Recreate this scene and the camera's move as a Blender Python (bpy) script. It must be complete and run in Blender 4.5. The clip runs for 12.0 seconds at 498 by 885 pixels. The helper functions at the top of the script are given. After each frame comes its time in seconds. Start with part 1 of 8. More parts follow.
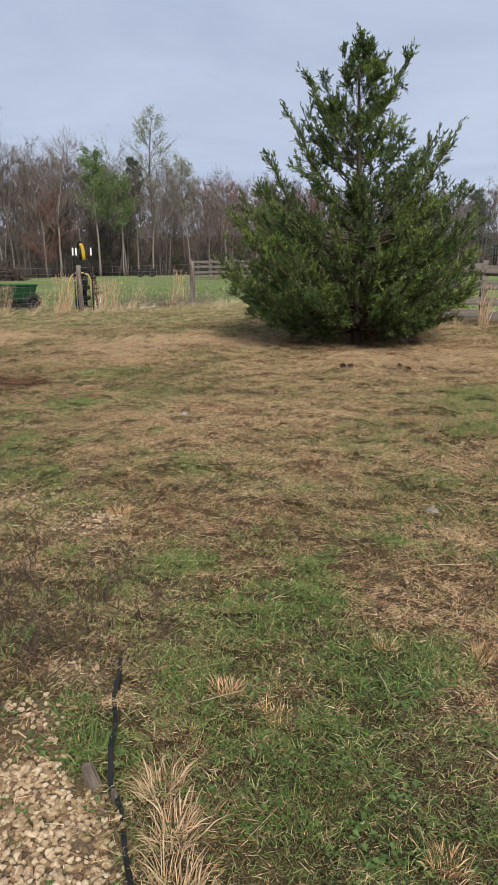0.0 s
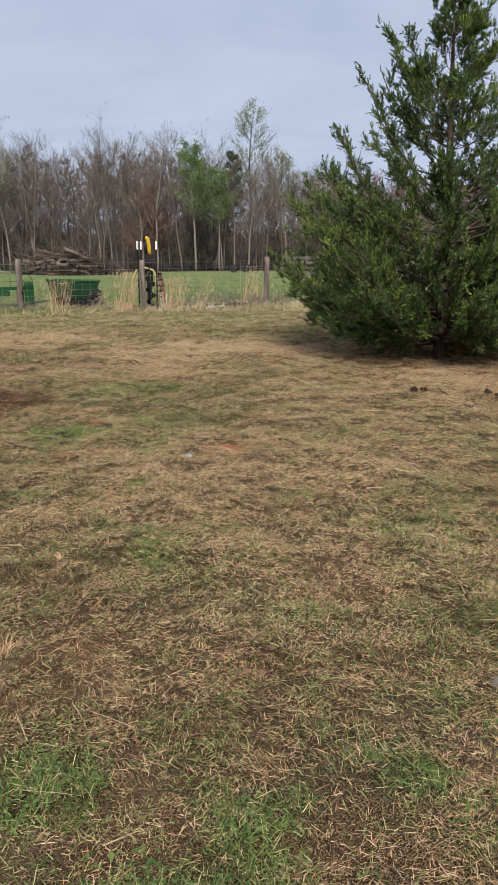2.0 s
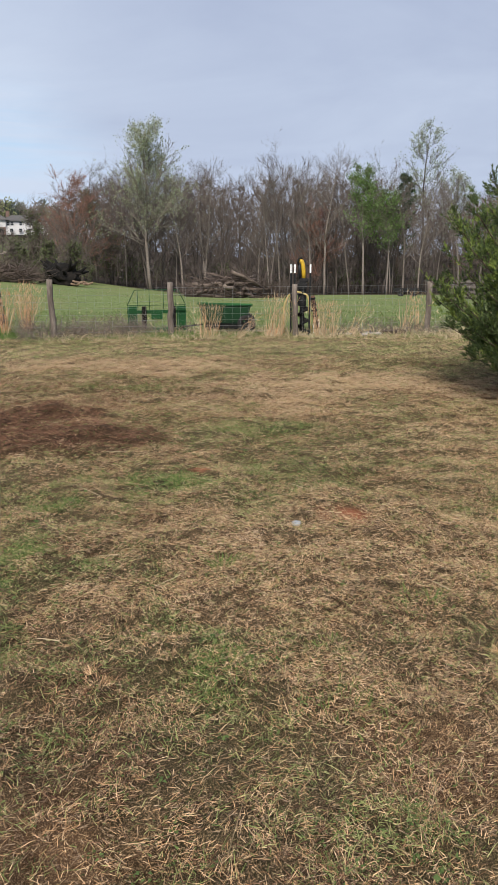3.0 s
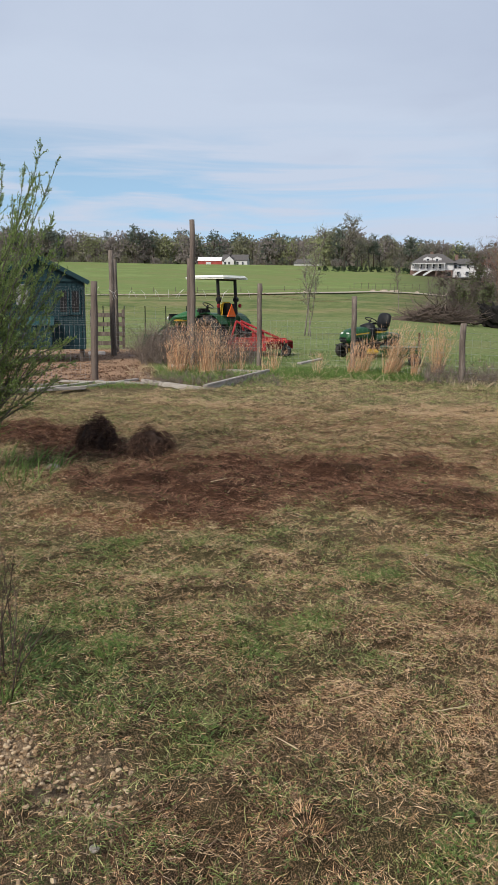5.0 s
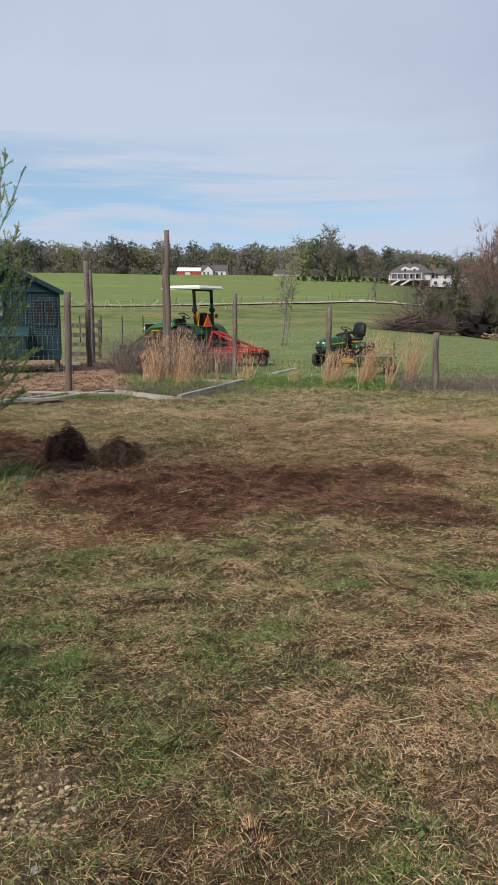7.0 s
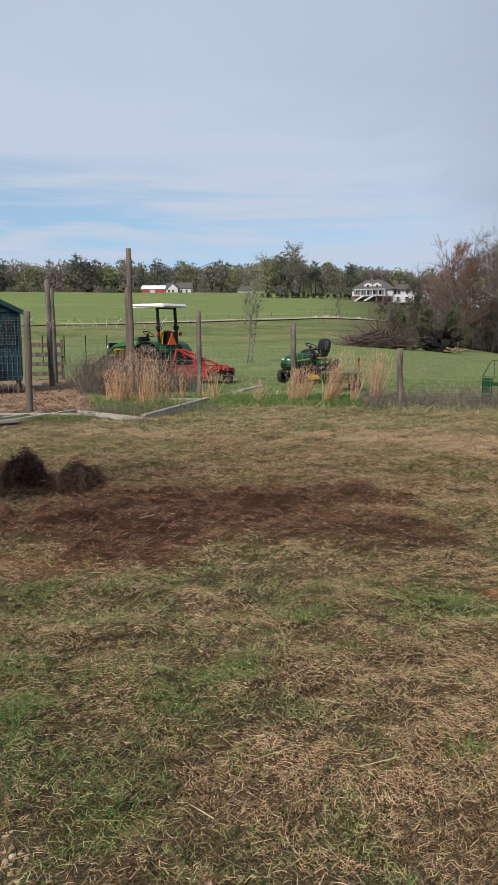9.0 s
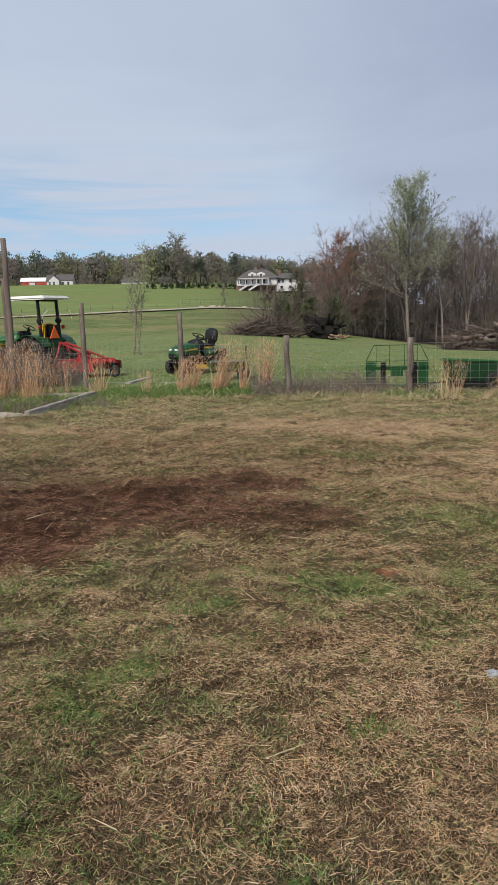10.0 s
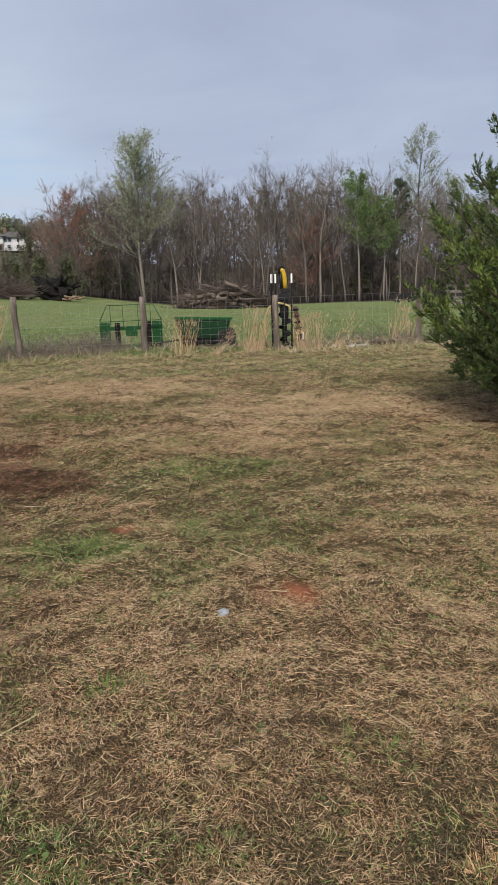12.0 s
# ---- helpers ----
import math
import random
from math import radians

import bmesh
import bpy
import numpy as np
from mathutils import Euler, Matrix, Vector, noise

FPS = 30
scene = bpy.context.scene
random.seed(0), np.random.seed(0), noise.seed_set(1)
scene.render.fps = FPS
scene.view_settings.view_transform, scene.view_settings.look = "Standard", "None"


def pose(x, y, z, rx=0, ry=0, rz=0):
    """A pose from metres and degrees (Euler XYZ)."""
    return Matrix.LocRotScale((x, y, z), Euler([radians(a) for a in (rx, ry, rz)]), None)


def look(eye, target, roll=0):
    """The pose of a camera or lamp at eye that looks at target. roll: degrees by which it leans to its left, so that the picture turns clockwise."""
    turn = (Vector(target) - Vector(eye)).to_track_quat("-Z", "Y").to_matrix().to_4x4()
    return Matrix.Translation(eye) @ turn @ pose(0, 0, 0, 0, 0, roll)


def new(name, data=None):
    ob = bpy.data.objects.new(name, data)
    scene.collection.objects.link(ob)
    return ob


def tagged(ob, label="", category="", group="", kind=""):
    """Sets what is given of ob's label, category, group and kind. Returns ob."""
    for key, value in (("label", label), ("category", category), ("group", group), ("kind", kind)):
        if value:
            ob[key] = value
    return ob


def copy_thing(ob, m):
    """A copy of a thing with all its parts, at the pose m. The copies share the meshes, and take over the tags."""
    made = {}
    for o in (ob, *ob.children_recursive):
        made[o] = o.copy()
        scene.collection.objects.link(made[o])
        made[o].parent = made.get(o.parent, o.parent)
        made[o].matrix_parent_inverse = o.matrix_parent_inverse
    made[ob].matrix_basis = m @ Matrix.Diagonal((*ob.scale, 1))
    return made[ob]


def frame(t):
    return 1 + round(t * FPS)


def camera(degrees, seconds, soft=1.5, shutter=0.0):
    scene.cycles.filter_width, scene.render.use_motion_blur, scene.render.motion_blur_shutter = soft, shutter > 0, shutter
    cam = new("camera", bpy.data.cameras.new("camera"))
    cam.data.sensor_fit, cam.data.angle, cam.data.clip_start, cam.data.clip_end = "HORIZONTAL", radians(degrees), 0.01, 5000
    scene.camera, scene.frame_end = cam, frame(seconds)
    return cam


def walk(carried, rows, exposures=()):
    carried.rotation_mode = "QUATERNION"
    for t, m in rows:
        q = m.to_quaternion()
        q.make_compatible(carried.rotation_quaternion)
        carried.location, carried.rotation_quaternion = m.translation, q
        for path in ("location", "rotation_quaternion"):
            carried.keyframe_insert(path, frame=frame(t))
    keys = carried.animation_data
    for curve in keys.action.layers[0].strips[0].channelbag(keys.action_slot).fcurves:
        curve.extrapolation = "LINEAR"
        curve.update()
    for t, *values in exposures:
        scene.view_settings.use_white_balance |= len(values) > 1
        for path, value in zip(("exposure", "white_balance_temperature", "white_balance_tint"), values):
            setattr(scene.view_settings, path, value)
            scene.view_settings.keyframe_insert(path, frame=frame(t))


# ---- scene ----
cam = camera(36.9, 12.0, soft=1.0)
METRES, EYE, TILT, LEAN, TURN = 4.021, 1.5, 0.0, 0.0, 15.8
ROWS = [
    (0.0, 0.0, 0.0, 0.0, -0.15, -15.39, 0.55),
    (0.5, 0.054, 0.09, -0.0013, -2.03, -15.5, -0.1),
    (1.0, 0.0838, 0.1871, -0.0038, -1.96, -15.46, -0.11),
    (1.5, 0.1032, 0.3038, -0.0122, 1.0, -15.74, 0.43),
    (2.0, 0.1192, 0.4215, -0.0129, 7.46, -15.65, 0.31),
    (2.5, 0.1214, 0.5463, -0.0158, 13.49, -15.03, 0.81),
    (3.0, 0.1373, 0.6662, -0.0156, 20.1, -13.89, 0.46),
    (3.5, 0.1413, 0.7707, -0.0143, 29.08, -12.67, -0.06),
    (5.5, 0.1553, 0.8504, -0.0091, 54.74, -10.67, -0.43),
    (6.0, 0.1613, 0.8555, -0.0097, 54.32, -10.31, -0.3),
    (6.5, 0.1644, 0.8636, -0.0098, 52.81, -10.15, -0.26),
    (7.0, 0.1669, 0.869, -0.0097, 50.95, -10.05, -0.28),
    (9.0, 0.1413, 0.9012, -0.0063, 48.33, -8.79, 0.33),
    (9.5, 0.1274, 0.9074, -0.0074, 45.16, -8.79, 0.92),
    (10.0, 0.1283, 0.9172, -0.0105, 39.74, -9.65, 1.56),
    (10.5, 0.1335, 0.9262, -0.0116, 34.09, -10.74, 1.9),
    (11.0, 0.1383, 0.9296, -0.0143, 29.39, -11.56, 2.12),
    (11.5, 0.143, 0.931, -0.015, 24.94, -12.46, 2.02),
    (12.0, 0.1496, 0.9323, -0.0155, 20.02, -13.19, 1.99),
]
walk(cam, [(t, pose(0, 0, EYE, TILT, LEAN, TURN) @ pose(METRES * x, METRES * y, METRES * z, 90 + pitch, roll, yaw)) for t, x, y, z, yaw, pitch, roll in ROWS],
     [(0.0, 0.05), (1.5, 0.08), (3.0, 0.08), (3.7, 0.0), (5.3, -0.08), (7.2, -0.12), (9.0, -0.15), (10.5, -0.18), (12.0, -0.13)])

# world light: thin bright overcast with a clear band low in the west
world = bpy.data.worlds.new("world")
scene.world = world
world.use_nodes = True
wn, wl = world.node_tree.nodes, world.node_tree.links
wn.clear()


def wnode(kind, **values):
    n = wn.new(kind)
    for k, v in values.items():
        n.inputs[k].default_value = v
    return n


def wmath(op, a, b=None, c=None):
    n = wn.new("ShaderNodeMath")
    n.operation = op
    for i, v in enumerate((a, b, c)):
        if v is None:
            continue
        if isinstance(v, (int, float)):
            n.inputs[i].default_value = v
        else:
            wl.new(v, n.inputs[i])
    return n.outputs[0]


SUN_ELEV, SUN_AZ = 41.0, 207.0
sky = wn.new("ShaderNodeTexSky")
sky.sky_type, sky.sun_disc = "NISHITA", False
sky.sun_elevation, sky.sun_rotation = radians(SUN_ELEV), radians(-SUN_AZ)
bg_sky = wnode("ShaderNodeBackground", Strength=0.21)
tint = wn.new("ShaderNodeVectorMath")
tint.operation = "MULTIPLY"
tint.inputs[1].default_value = (0.84, 1.0, 0.93)
wl.new(sky.outputs[0], tint.inputs[0])
wl.new(tint.outputs[0], bg_sky.inputs["Color"])
coord = wn.new("ShaderNodeTexCoord")
sep = wn.new("ShaderNodeSeparateXYZ")
wl.new(coord.outputs["Generated"], sep.inputs[0])
lift = wn.new("ShaderNodeVectorMath")
lift.operation = "ADD"
lift.inputs[1].default_value = (0, 0, 0.16)
wl.new(coord.outputs["Generated"], lift.inputs[0])
wl.new(lift.outputs[0], sky.inputs["Vector"])
den = wmath("ADD", wmath("MAXIMUM", sep.outputs[2], 0.0), 0.12)
comb = wn.new("ShaderNodeCombineXYZ")
wl.new(wmath("DIVIDE", sep.outputs[0], den), comb.inputs[0])
wl.new(wmath("DIVIDE", sep.outputs[1], den), comb.inputs[1])
n1 = wnode("ShaderNodeTexNoise", Scale=0.8, Detail=6.0, Roughness=0.55, Distortion=0.4)
wl.new(comb.outputs[0], n1.inputs["Vector"])
n2 = wnode("ShaderNodeTexNoise", Scale=0.22, Detail=3.0, Roughness=0.5)
wl.new(comb.outputs[0], n2.inputs["Vector"])
# clear band: elevation 3 to 9 degrees, only towards the west
low = wmath("SUBTRACT", 1.0, wmath("MINIMUM", 1.0, wmath("DIVIDE", wmath("ABSOLUTE", wmath("SUBTRACT", sep.outputs[2], 0.13)), 0.09)))
west = wmath("MINIMUM", 1.0, wmath("MAXIMUM", 0.0, wmath("MULTIPLY", wmath("ADD", wmath("MULTIPLY", sep.outputs[0], -1.0), -0.70), 3.2)))
streak_at = wn.new("ShaderNodeCombineXYZ")
wl.new(wmath("MULTIPLY", sep.outputs[1], 2.2), streak_at.inputs[0])
wl.new(wmath("MULTIPLY", sep.outputs[2], 26.0), streak_at.inputs[1])
n3 = wnode("ShaderNodeTexNoise", Scale=1.6, Detail=5.0, Roughness=0.55, Distortion=0.6)
wl.new(streak_at.outputs[0], n3.inputs["Vector"])
streak = wmath("MAXIMUM", 0.0, wmath("MULTIPLY", wmath("SUBTRACT", n3.outputs["Fac"], 0.39), 5.0))
clear = wmath("MINIMUM", 1.0, wmath("MULTIPLY", wmath("MULTIPLY", wmath("MULTIPLY", low, 1.7), west), streak))
ramp = wn.new("ShaderNodeValToRGB")
ramp.color_ramp.elements[0].position, ramp.color_ramp.elements[0].color = 0.36, (0.455, 0.530, 0.710, 1)
ramp.color_ramp.elements[1].position, ramp.color_ramp.elements[1].color = 0.86, (0.665, 0.760, 0.925, 1)
veil = wmath("MAXIMUM", wmath("MULTIPLY_ADD", sep.outputs[0], 0.10, -0.14), wmath("MULTIPLY_ADD", sep.outputs[0], -0.15, -0.235))
flat = wmath("MULTIPLY", wmath("MAXIMUM", 0.0, wmath("SUBTRACT", 1.0, wmath("DIVIDE", sep.outputs[2], 0.3))), wmath("MULTIPLY_ADD", west, 0.75, 0.1))
wl.new(wmath("ADD", flat, wmath("ADD", veil, wmath("MULTIPLY_ADD", n1.outputs["Fac"], 0.75, wmath("MULTIPLY_ADD", n2.outputs["Fac"], 0.6, wmath("MULTIPLY", west, 0.13))))), ramp.inputs["Fac"])
bg_cloud = wnode("ShaderNodeBackground", Strength=0.90)
wl.new(ramp.outputs[0], bg_cloud.inputs["Color"])
mixw = wn.new("ShaderNodeMixShader")
wl.new(wmath("MULTIPLY", clear, 0.74), mixw.inputs[0])
wl.new(bg_cloud.outputs[0], mixw.inputs[1])
wl.new(bg_sky.outputs[0], mixw.inputs[2])
wout = wn.new("ShaderNodeOutputWorld")
wl.new(mixw.outputs[0], wout.inputs[0])

sun = new("sun", bpy.data.lights.new("sun", "SUN"))
sun.data.energy, sun.data.angle, sun.data.color = 4.6, radians(20), (1.0, 0.94, 0.85)
_a, _e = radians(SUN_AZ), radians(SUN_ELEV)
sun.matrix_world = look((-math.sin(_a) * math.cos(_e) * 50, math.cos(_a) * math.cos(_e) * 50, math.sin(_e) * 50), (0, 0, 0))

# ---------------------------------------------------------------- materials


def mat(name, stops, scale=6.0, rough=0.8, metal=0.0, bump=0.25, fine=8.0, stretch=(1, 1, 1), spread=0.35, island=0.0, obj=0.0, sheen=0.0, bump_at=0.01, coords="Object"):
    """Node material: colour stops over two octaves of noise, plus optional per-island or per-object variation and bump."""
    m = bpy.data.materials.new(name)
    m.use_nodes = True
    n, l = m.node_tree.nodes, m.node_tree.links
    b = n["Principled BSDF"]
    tc = n.new("ShaderNodeTexCoord")
    mp = n.new("ShaderNodeMapping")
    mp.inputs["Scale"].default_value = stretch
    l.new(tc.outputs[coords], mp.inputs[0])
    a = n.new("ShaderNodeTexNoise")
    a.inputs["Scale"].default_value, a.inputs["Detail"].default_value = scale, 6
    f = n.new("ShaderNodeTexNoise")
    f.inputs["Scale"].default_value, f.inputs["Detail"].default_value = scale * fine, 3
    l.new(mp.outputs[0], a.inputs["Vector"]), l.new(mp.outputs[0], f.inputs["Vector"])
    mixv = n.new("ShaderNodeMath")
    mixv.operation = "MULTIPLY_ADD"
    l.new(f.outputs["Fac"], mixv.inputs[0])
    mixv.inputs[1].default_value = spread
    sc = n.new("ShaderNodeMath")
    sc.operation = "MULTIPLY"
    l.new(a.outputs["Fac"], sc.inputs[0])
    sc.inputs[1].default_value = 1 - spread
    l.new(sc.outputs[0], mixv.inputs[2])
    fac = mixv.outputs[0]
    if island or obj:
        if island:
            src, w = n.new("ShaderNodeNewGeometry").outputs["Random Per Island"], island
        else:
            src, w = n.new("ShaderNodeObjectInfo").outputs["Random"], obj
        r1 = n.new("ShaderNodeMath")
        r1.operation = "MULTIPLY_ADD"
        l.new(src, r1.inputs[0])
        r1.inputs[1].default_value = w
        r0 = n.new("ShaderNodeMath")
        r0.operation = "MULTIPLY_ADD"
        l.new(fac, r0.inputs[0])
        r0.inputs[1].default_value, r0.inputs[2].default_value = 1 - w * 0.6, -w * 0.2
        l.new(r0.outputs[0], r1.inputs[2])
        fac = r1.outputs[0]
    cr = n.new("ShaderNodeValToRGB")
    els = cr.color_ramp.elements
    k = len(stops)
    while len(els) < k:
        els.new(0.5)
    for i, c in enumerate(stops):
        els[i].position = 0.3 + 0.4 * i / max(1, k - 1) if not (island or obj) else 0.12 + 0.76 * i / max(1, k - 1)
        els[i].color = (*c, 1)
    l.new(fac, cr.inputs[0])
    l.new(cr.outputs[0], b.inputs["Base Color"])
    b.inputs["Metallic"].default_value = metal
    b.inputs["Specular IOR Level"].default_value = 0.28
    rr = n.new("ShaderNodeMath")
    rr.operation = "MULTIPLY_ADD"
    l.new(f.outputs["Fac"], rr.inputs[0])
    rr.inputs[1].default_value, rr.inputs[2].default_value = 0.25, max(0.02, rough - 0.12)
    l.new(rr.outputs[0], b.inputs["Roughness"])
    if bump:
        bp = n.new("ShaderNodeBump")
        bp.inputs["Strength"].default_value, bp.inputs["Distance"].default_value = bump, bump_at
        l.new(f.outputs["Fac"], bp.inputs["Height"])
        l.new(bp.outputs[0], b.inputs["Normal"])
    return m


def leafy(name, stops, translucent=0.25, rough=0.6, island=0.6):
    """Leaf or blade material: colour by island, a little light through it."""
    m = mat(name, stops, scale=1.3, rough=rough, bump=0, island=island, fine=5)
    n, l = m.node_tree.nodes, m.node_tree.links
    b = n["Principled BSDF"]
    out = n["Material Output"]
    col = b.inputs["Base Color"].links[0].from_socket
    tr = n.new("ShaderNodeBsdfTranslucent")
    l.new(col, tr.inputs[0])
    mx = n.new("ShaderNodeMixShader")
    mx.inputs[0].default_value = translucent
    l.new(b.outputs[0], mx.inputs[1]), l.new(tr.outputs[0], mx.inputs[2])
    l.new(mx.outputs[0], out.inputs[0])
    b.inputs["Specular IOR Level"].default_value = 0.25
    return m


WOOD_GREY = mat("weathered_wood", [(0.05, 0.04, 0.032), (0.14, 0.112, 0.092), (0.27, 0.23, 0.195)], scale=5, stretch=(3, 3, 0.35), bump=0.6, fine=6)
WOOD_POST = mat("round_post_wood", [(0.045, 0.033, 0.027), (0.125, 0.096, 0.080), (0.25, 0.205, 0.172)], scale=4, stretch=(9, 9, 0.25), bump=0.8, fine=6, obj=0.2, bump_at=0.015)
PLANK = mat("plank_wood", [(0.07, 0.055, 0.047), (0.155, 0.13, 0.113), (0.26, 0.228, 0.20)], scale=3, stretch=(0.5, 5, 5), bump=0.5, fine=7)
BARK = mat("grey_bark", [(0.04, 0.032, 0.027), (0.085, 0.070, 0.060), (0.15, 0.13, 0.114)], scale=2.2, stretch=(1, 1, 0.4), bump=0.5, obj=0.35)
BARK_DARK = mat("dark_bark", [(0.025, 0.016, 0.012), (0.062, 0.042, 0.031), (0.11, 0.08, 0.06)], scale=5, stretch=(2, 2, 0.4), bump=0.7)
BARK_PALE = mat("pale_bark", [(0.11, 0.09, 0.075), (0.18, 0.152, 0.13), (0.27, 0.235, 0.205)], scale=4, stretch=(1, 1, 2), bump=0.3)
TWIG = mat("bare_twigs", [(0.062, 0.048, 0.040), (0.116, 0.093, 0.080), (0.182, 0.152, 0.132)], scale=0.5, bump=0, island=0.4)
TWIG_RED = mat("budding_red_twigs", [(0.12, 0.055, 0.04), (0.22, 0.11, 0.08), (0.31, 0.18, 0.135)], scale=0.5, bump=0, island=0.5)
LEAF_SPRING = leafy("spring_leaves", [(0.19, 0.225, 0.12), (0.30, 0.34, 0.20), (0.42, 0.45, 0.31)], 0.35)
LEAF_GREEN = leafy("fresh_green_leaves", [(0.075, 0.135, 0.035), (0.13, 0.21, 0.06), (0.20, 0.28, 0.10)], 0.35)
LEAF_PALE = leafy("pale_budding_leaves", [(0.20, 0.25, 0.14), (0.30, 0.35, 0.21), (0.40, 0.44, 0.30)], 0.35)
LEAF_OLIVE = leafy("olive_undergrowth_leaves", [(0.05, 0.06, 0.025), (0.09, 0.11, 0.045), (0.14, 0.16, 0.07)], 0.25)
# Distance haze is mixed into these far tree colours as a paler tone.
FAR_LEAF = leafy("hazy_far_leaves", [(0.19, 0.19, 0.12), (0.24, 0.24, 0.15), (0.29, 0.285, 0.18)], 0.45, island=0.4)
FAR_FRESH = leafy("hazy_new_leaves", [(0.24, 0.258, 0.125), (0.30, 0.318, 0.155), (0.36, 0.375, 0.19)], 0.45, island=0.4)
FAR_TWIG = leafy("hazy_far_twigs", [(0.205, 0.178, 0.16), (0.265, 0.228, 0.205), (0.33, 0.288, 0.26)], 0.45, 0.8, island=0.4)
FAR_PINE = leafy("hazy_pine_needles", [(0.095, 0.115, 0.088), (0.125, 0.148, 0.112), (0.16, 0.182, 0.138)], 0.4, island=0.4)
PINE = leafy("pine_needles", [(0.018, 0.036, 0.016), (0.035, 0.06, 0.026), (0.06, 0.095, 0.045)], 0.1)
CEDAR = leafy("cedar_scale_leaves", [(0.024, 0.042, 0.014), (0.058, 0.088, 0.028), (0.115, 0.15, 0.047)], 0.12)
# Brighter cedar colour that paints light on some of the sprays.
CEDAR_TIP = leafy("cedar_yellow_green_tips", [(0.075, 0.115, 0.025), (0.145, 0.20, 0.042), (0.23, 0.27, 0.062)], 0.18)
# Lighter copy of the straw; its colour lifts the brightness of farther lawn.
STRAW_PALE = leafy("lightened_straw", [(0.29, 0.182, 0.10), (0.48, 0.335, 0.198), (0.60, 0.445, 0.275), (0.70, 0.55, 0.365)], 0.12, 0.7, 0.5)
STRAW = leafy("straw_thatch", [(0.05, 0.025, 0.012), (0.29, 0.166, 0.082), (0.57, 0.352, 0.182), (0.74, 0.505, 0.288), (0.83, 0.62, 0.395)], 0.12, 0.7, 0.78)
HAY_DARK = leafy("dark_wet_hay", [(0.022, 0.010, 0.006), (0.085, 0.038, 0.021), (0.20, 0.10, 0.059), (0.36, 0.215, 0.138)], 0.05, 0.75, 0.6)
GRASS = leafy("lawn_grass", [(0.030, 0.046, 0.013), (0.135, 0.188, 0.054), (0.28, 0.345, 0.112), (0.50, 0.505, 0.225)], 0.3, 0.6, 0.75)
GRASS_LUSH = leafy("lush_grass", [(0.055, 0.098, 0.024), (0.135, 0.215, 0.054), (0.24, 0.335, 0.095)], 0.32, 0.55, 0.6)
SEDGE = leafy("broomsedge_straw", [(0.36, 0.18, 0.092), (0.62, 0.37, 0.21), (0.80, 0.56, 0.36)], 0.25, 0.7, 0.7)
SEDGE_PALE = leafy("pale_dry_grass", [(0.34, 0.25, 0.14), (0.50, 0.39, 0.24), (0.64, 0.54, 0.37)], 0.25, 0.7, 0.7)
STONE = mat("pea_gravel", [(0.14, 0.085, 0.045), (0.29, 0.195, 0.11), (0.40, 0.29, 0.175), (0.52, 0.41, 0.275)], scale=45, island=0.8, bump=0.35, rough=0.85)
PASTURE = leafy("pasture_blades", [(0.08, 0.115, 0.034), (0.135, 0.182, 0.058), (0.205, 0.245, 0.095)], 0.3, 0.6, 0.5)
DEAD_SPRAY = leafy("dead_cedar_sprays", [(0.14, 0.06, 0.025), (0.27, 0.13, 0.055), (0.38, 0.21, 0.10)], 0.15)

# ---------------------------------------------------------------- mesh helpers


def np_mesh(name, V, F, smooth=False):
    """A mesh from vertex and face arrays (faces of three or four corners)."""
    V, F = np.asarray(V, np.float32), np.asarray(F, np.int32)
    k = F.shape[1]
    me = bpy.data.meshes.new(name)
    me.vertices.add(len(V))
    me.vertices.foreach_set("co", V.ravel())
    me.loops.add(F.size)
    me.loops.foreach_set("vertex_index", F.ravel())
    me.polygons.add(len(F))
    me.polygons.foreach_set("loop_start", np.arange(0, F.size, k, dtype=np.int32))
    me.polygons.foreach_set("use_smooth", np.full(len(F), smooth, dtype=bool))
    me.update(calc_edges=True)
    return me


class Soup:
    """Collects triangles."""

    def __init__(self):
        self.v, self.f, self.n = [], [], 0

    def add(self, v, f):
        v, f = np.asarray(v, float), np.asarray(f, int)
        self.v.append(v), self.f.append(f + self.n)
        self.n += len(v)

    def tube(self, pts, radii, sides=5):
        pts = [Vector(p) for p in pts]
        ring, vs, m = np.arange(sides), [], len(pts)
        for i, p in enumerate(pts):
            d = (pts[min(i + 1, m - 1)] - pts[max(i - 1, 0)]).normalized()
            u = d.orthogonal().normalized()
            w = d.cross(u)
            if i:
                u = (last - d * last.dot(d)).normalized() if (last - d * last.dot(d)).length > 1e-4 else u
                w = d.cross(u)
            last = u
            a = ring * (2 * math.pi / sides)
            vs.append(np.array(p) + radii[i] * (np.outer(np.cos(a), u) + np.outer(np.sin(a), w)))
        f = []
        for i in range(m - 1):
            for j in range(sides):
                a, b = i * sides + j, i * sides + (j + 1) % sides
                f += [(a, b, b + sides), (a, b + sides, a + sides)]
        f += [(0, j + 1, j) for j in range(1, sides - 1)]
        t = (m - 1) * sides
        f += [(t, t + j, t + j + 1) for j in range(1, sides - 1)]
        self.add(np.vstack(vs), f)

    def arrays(self):
        return np.vstack(self.v), np.vstack(self.f)

    def mesh(self, name, smooth=False):
        return np_mesh(name, *self.arrays(), smooth=smooth)


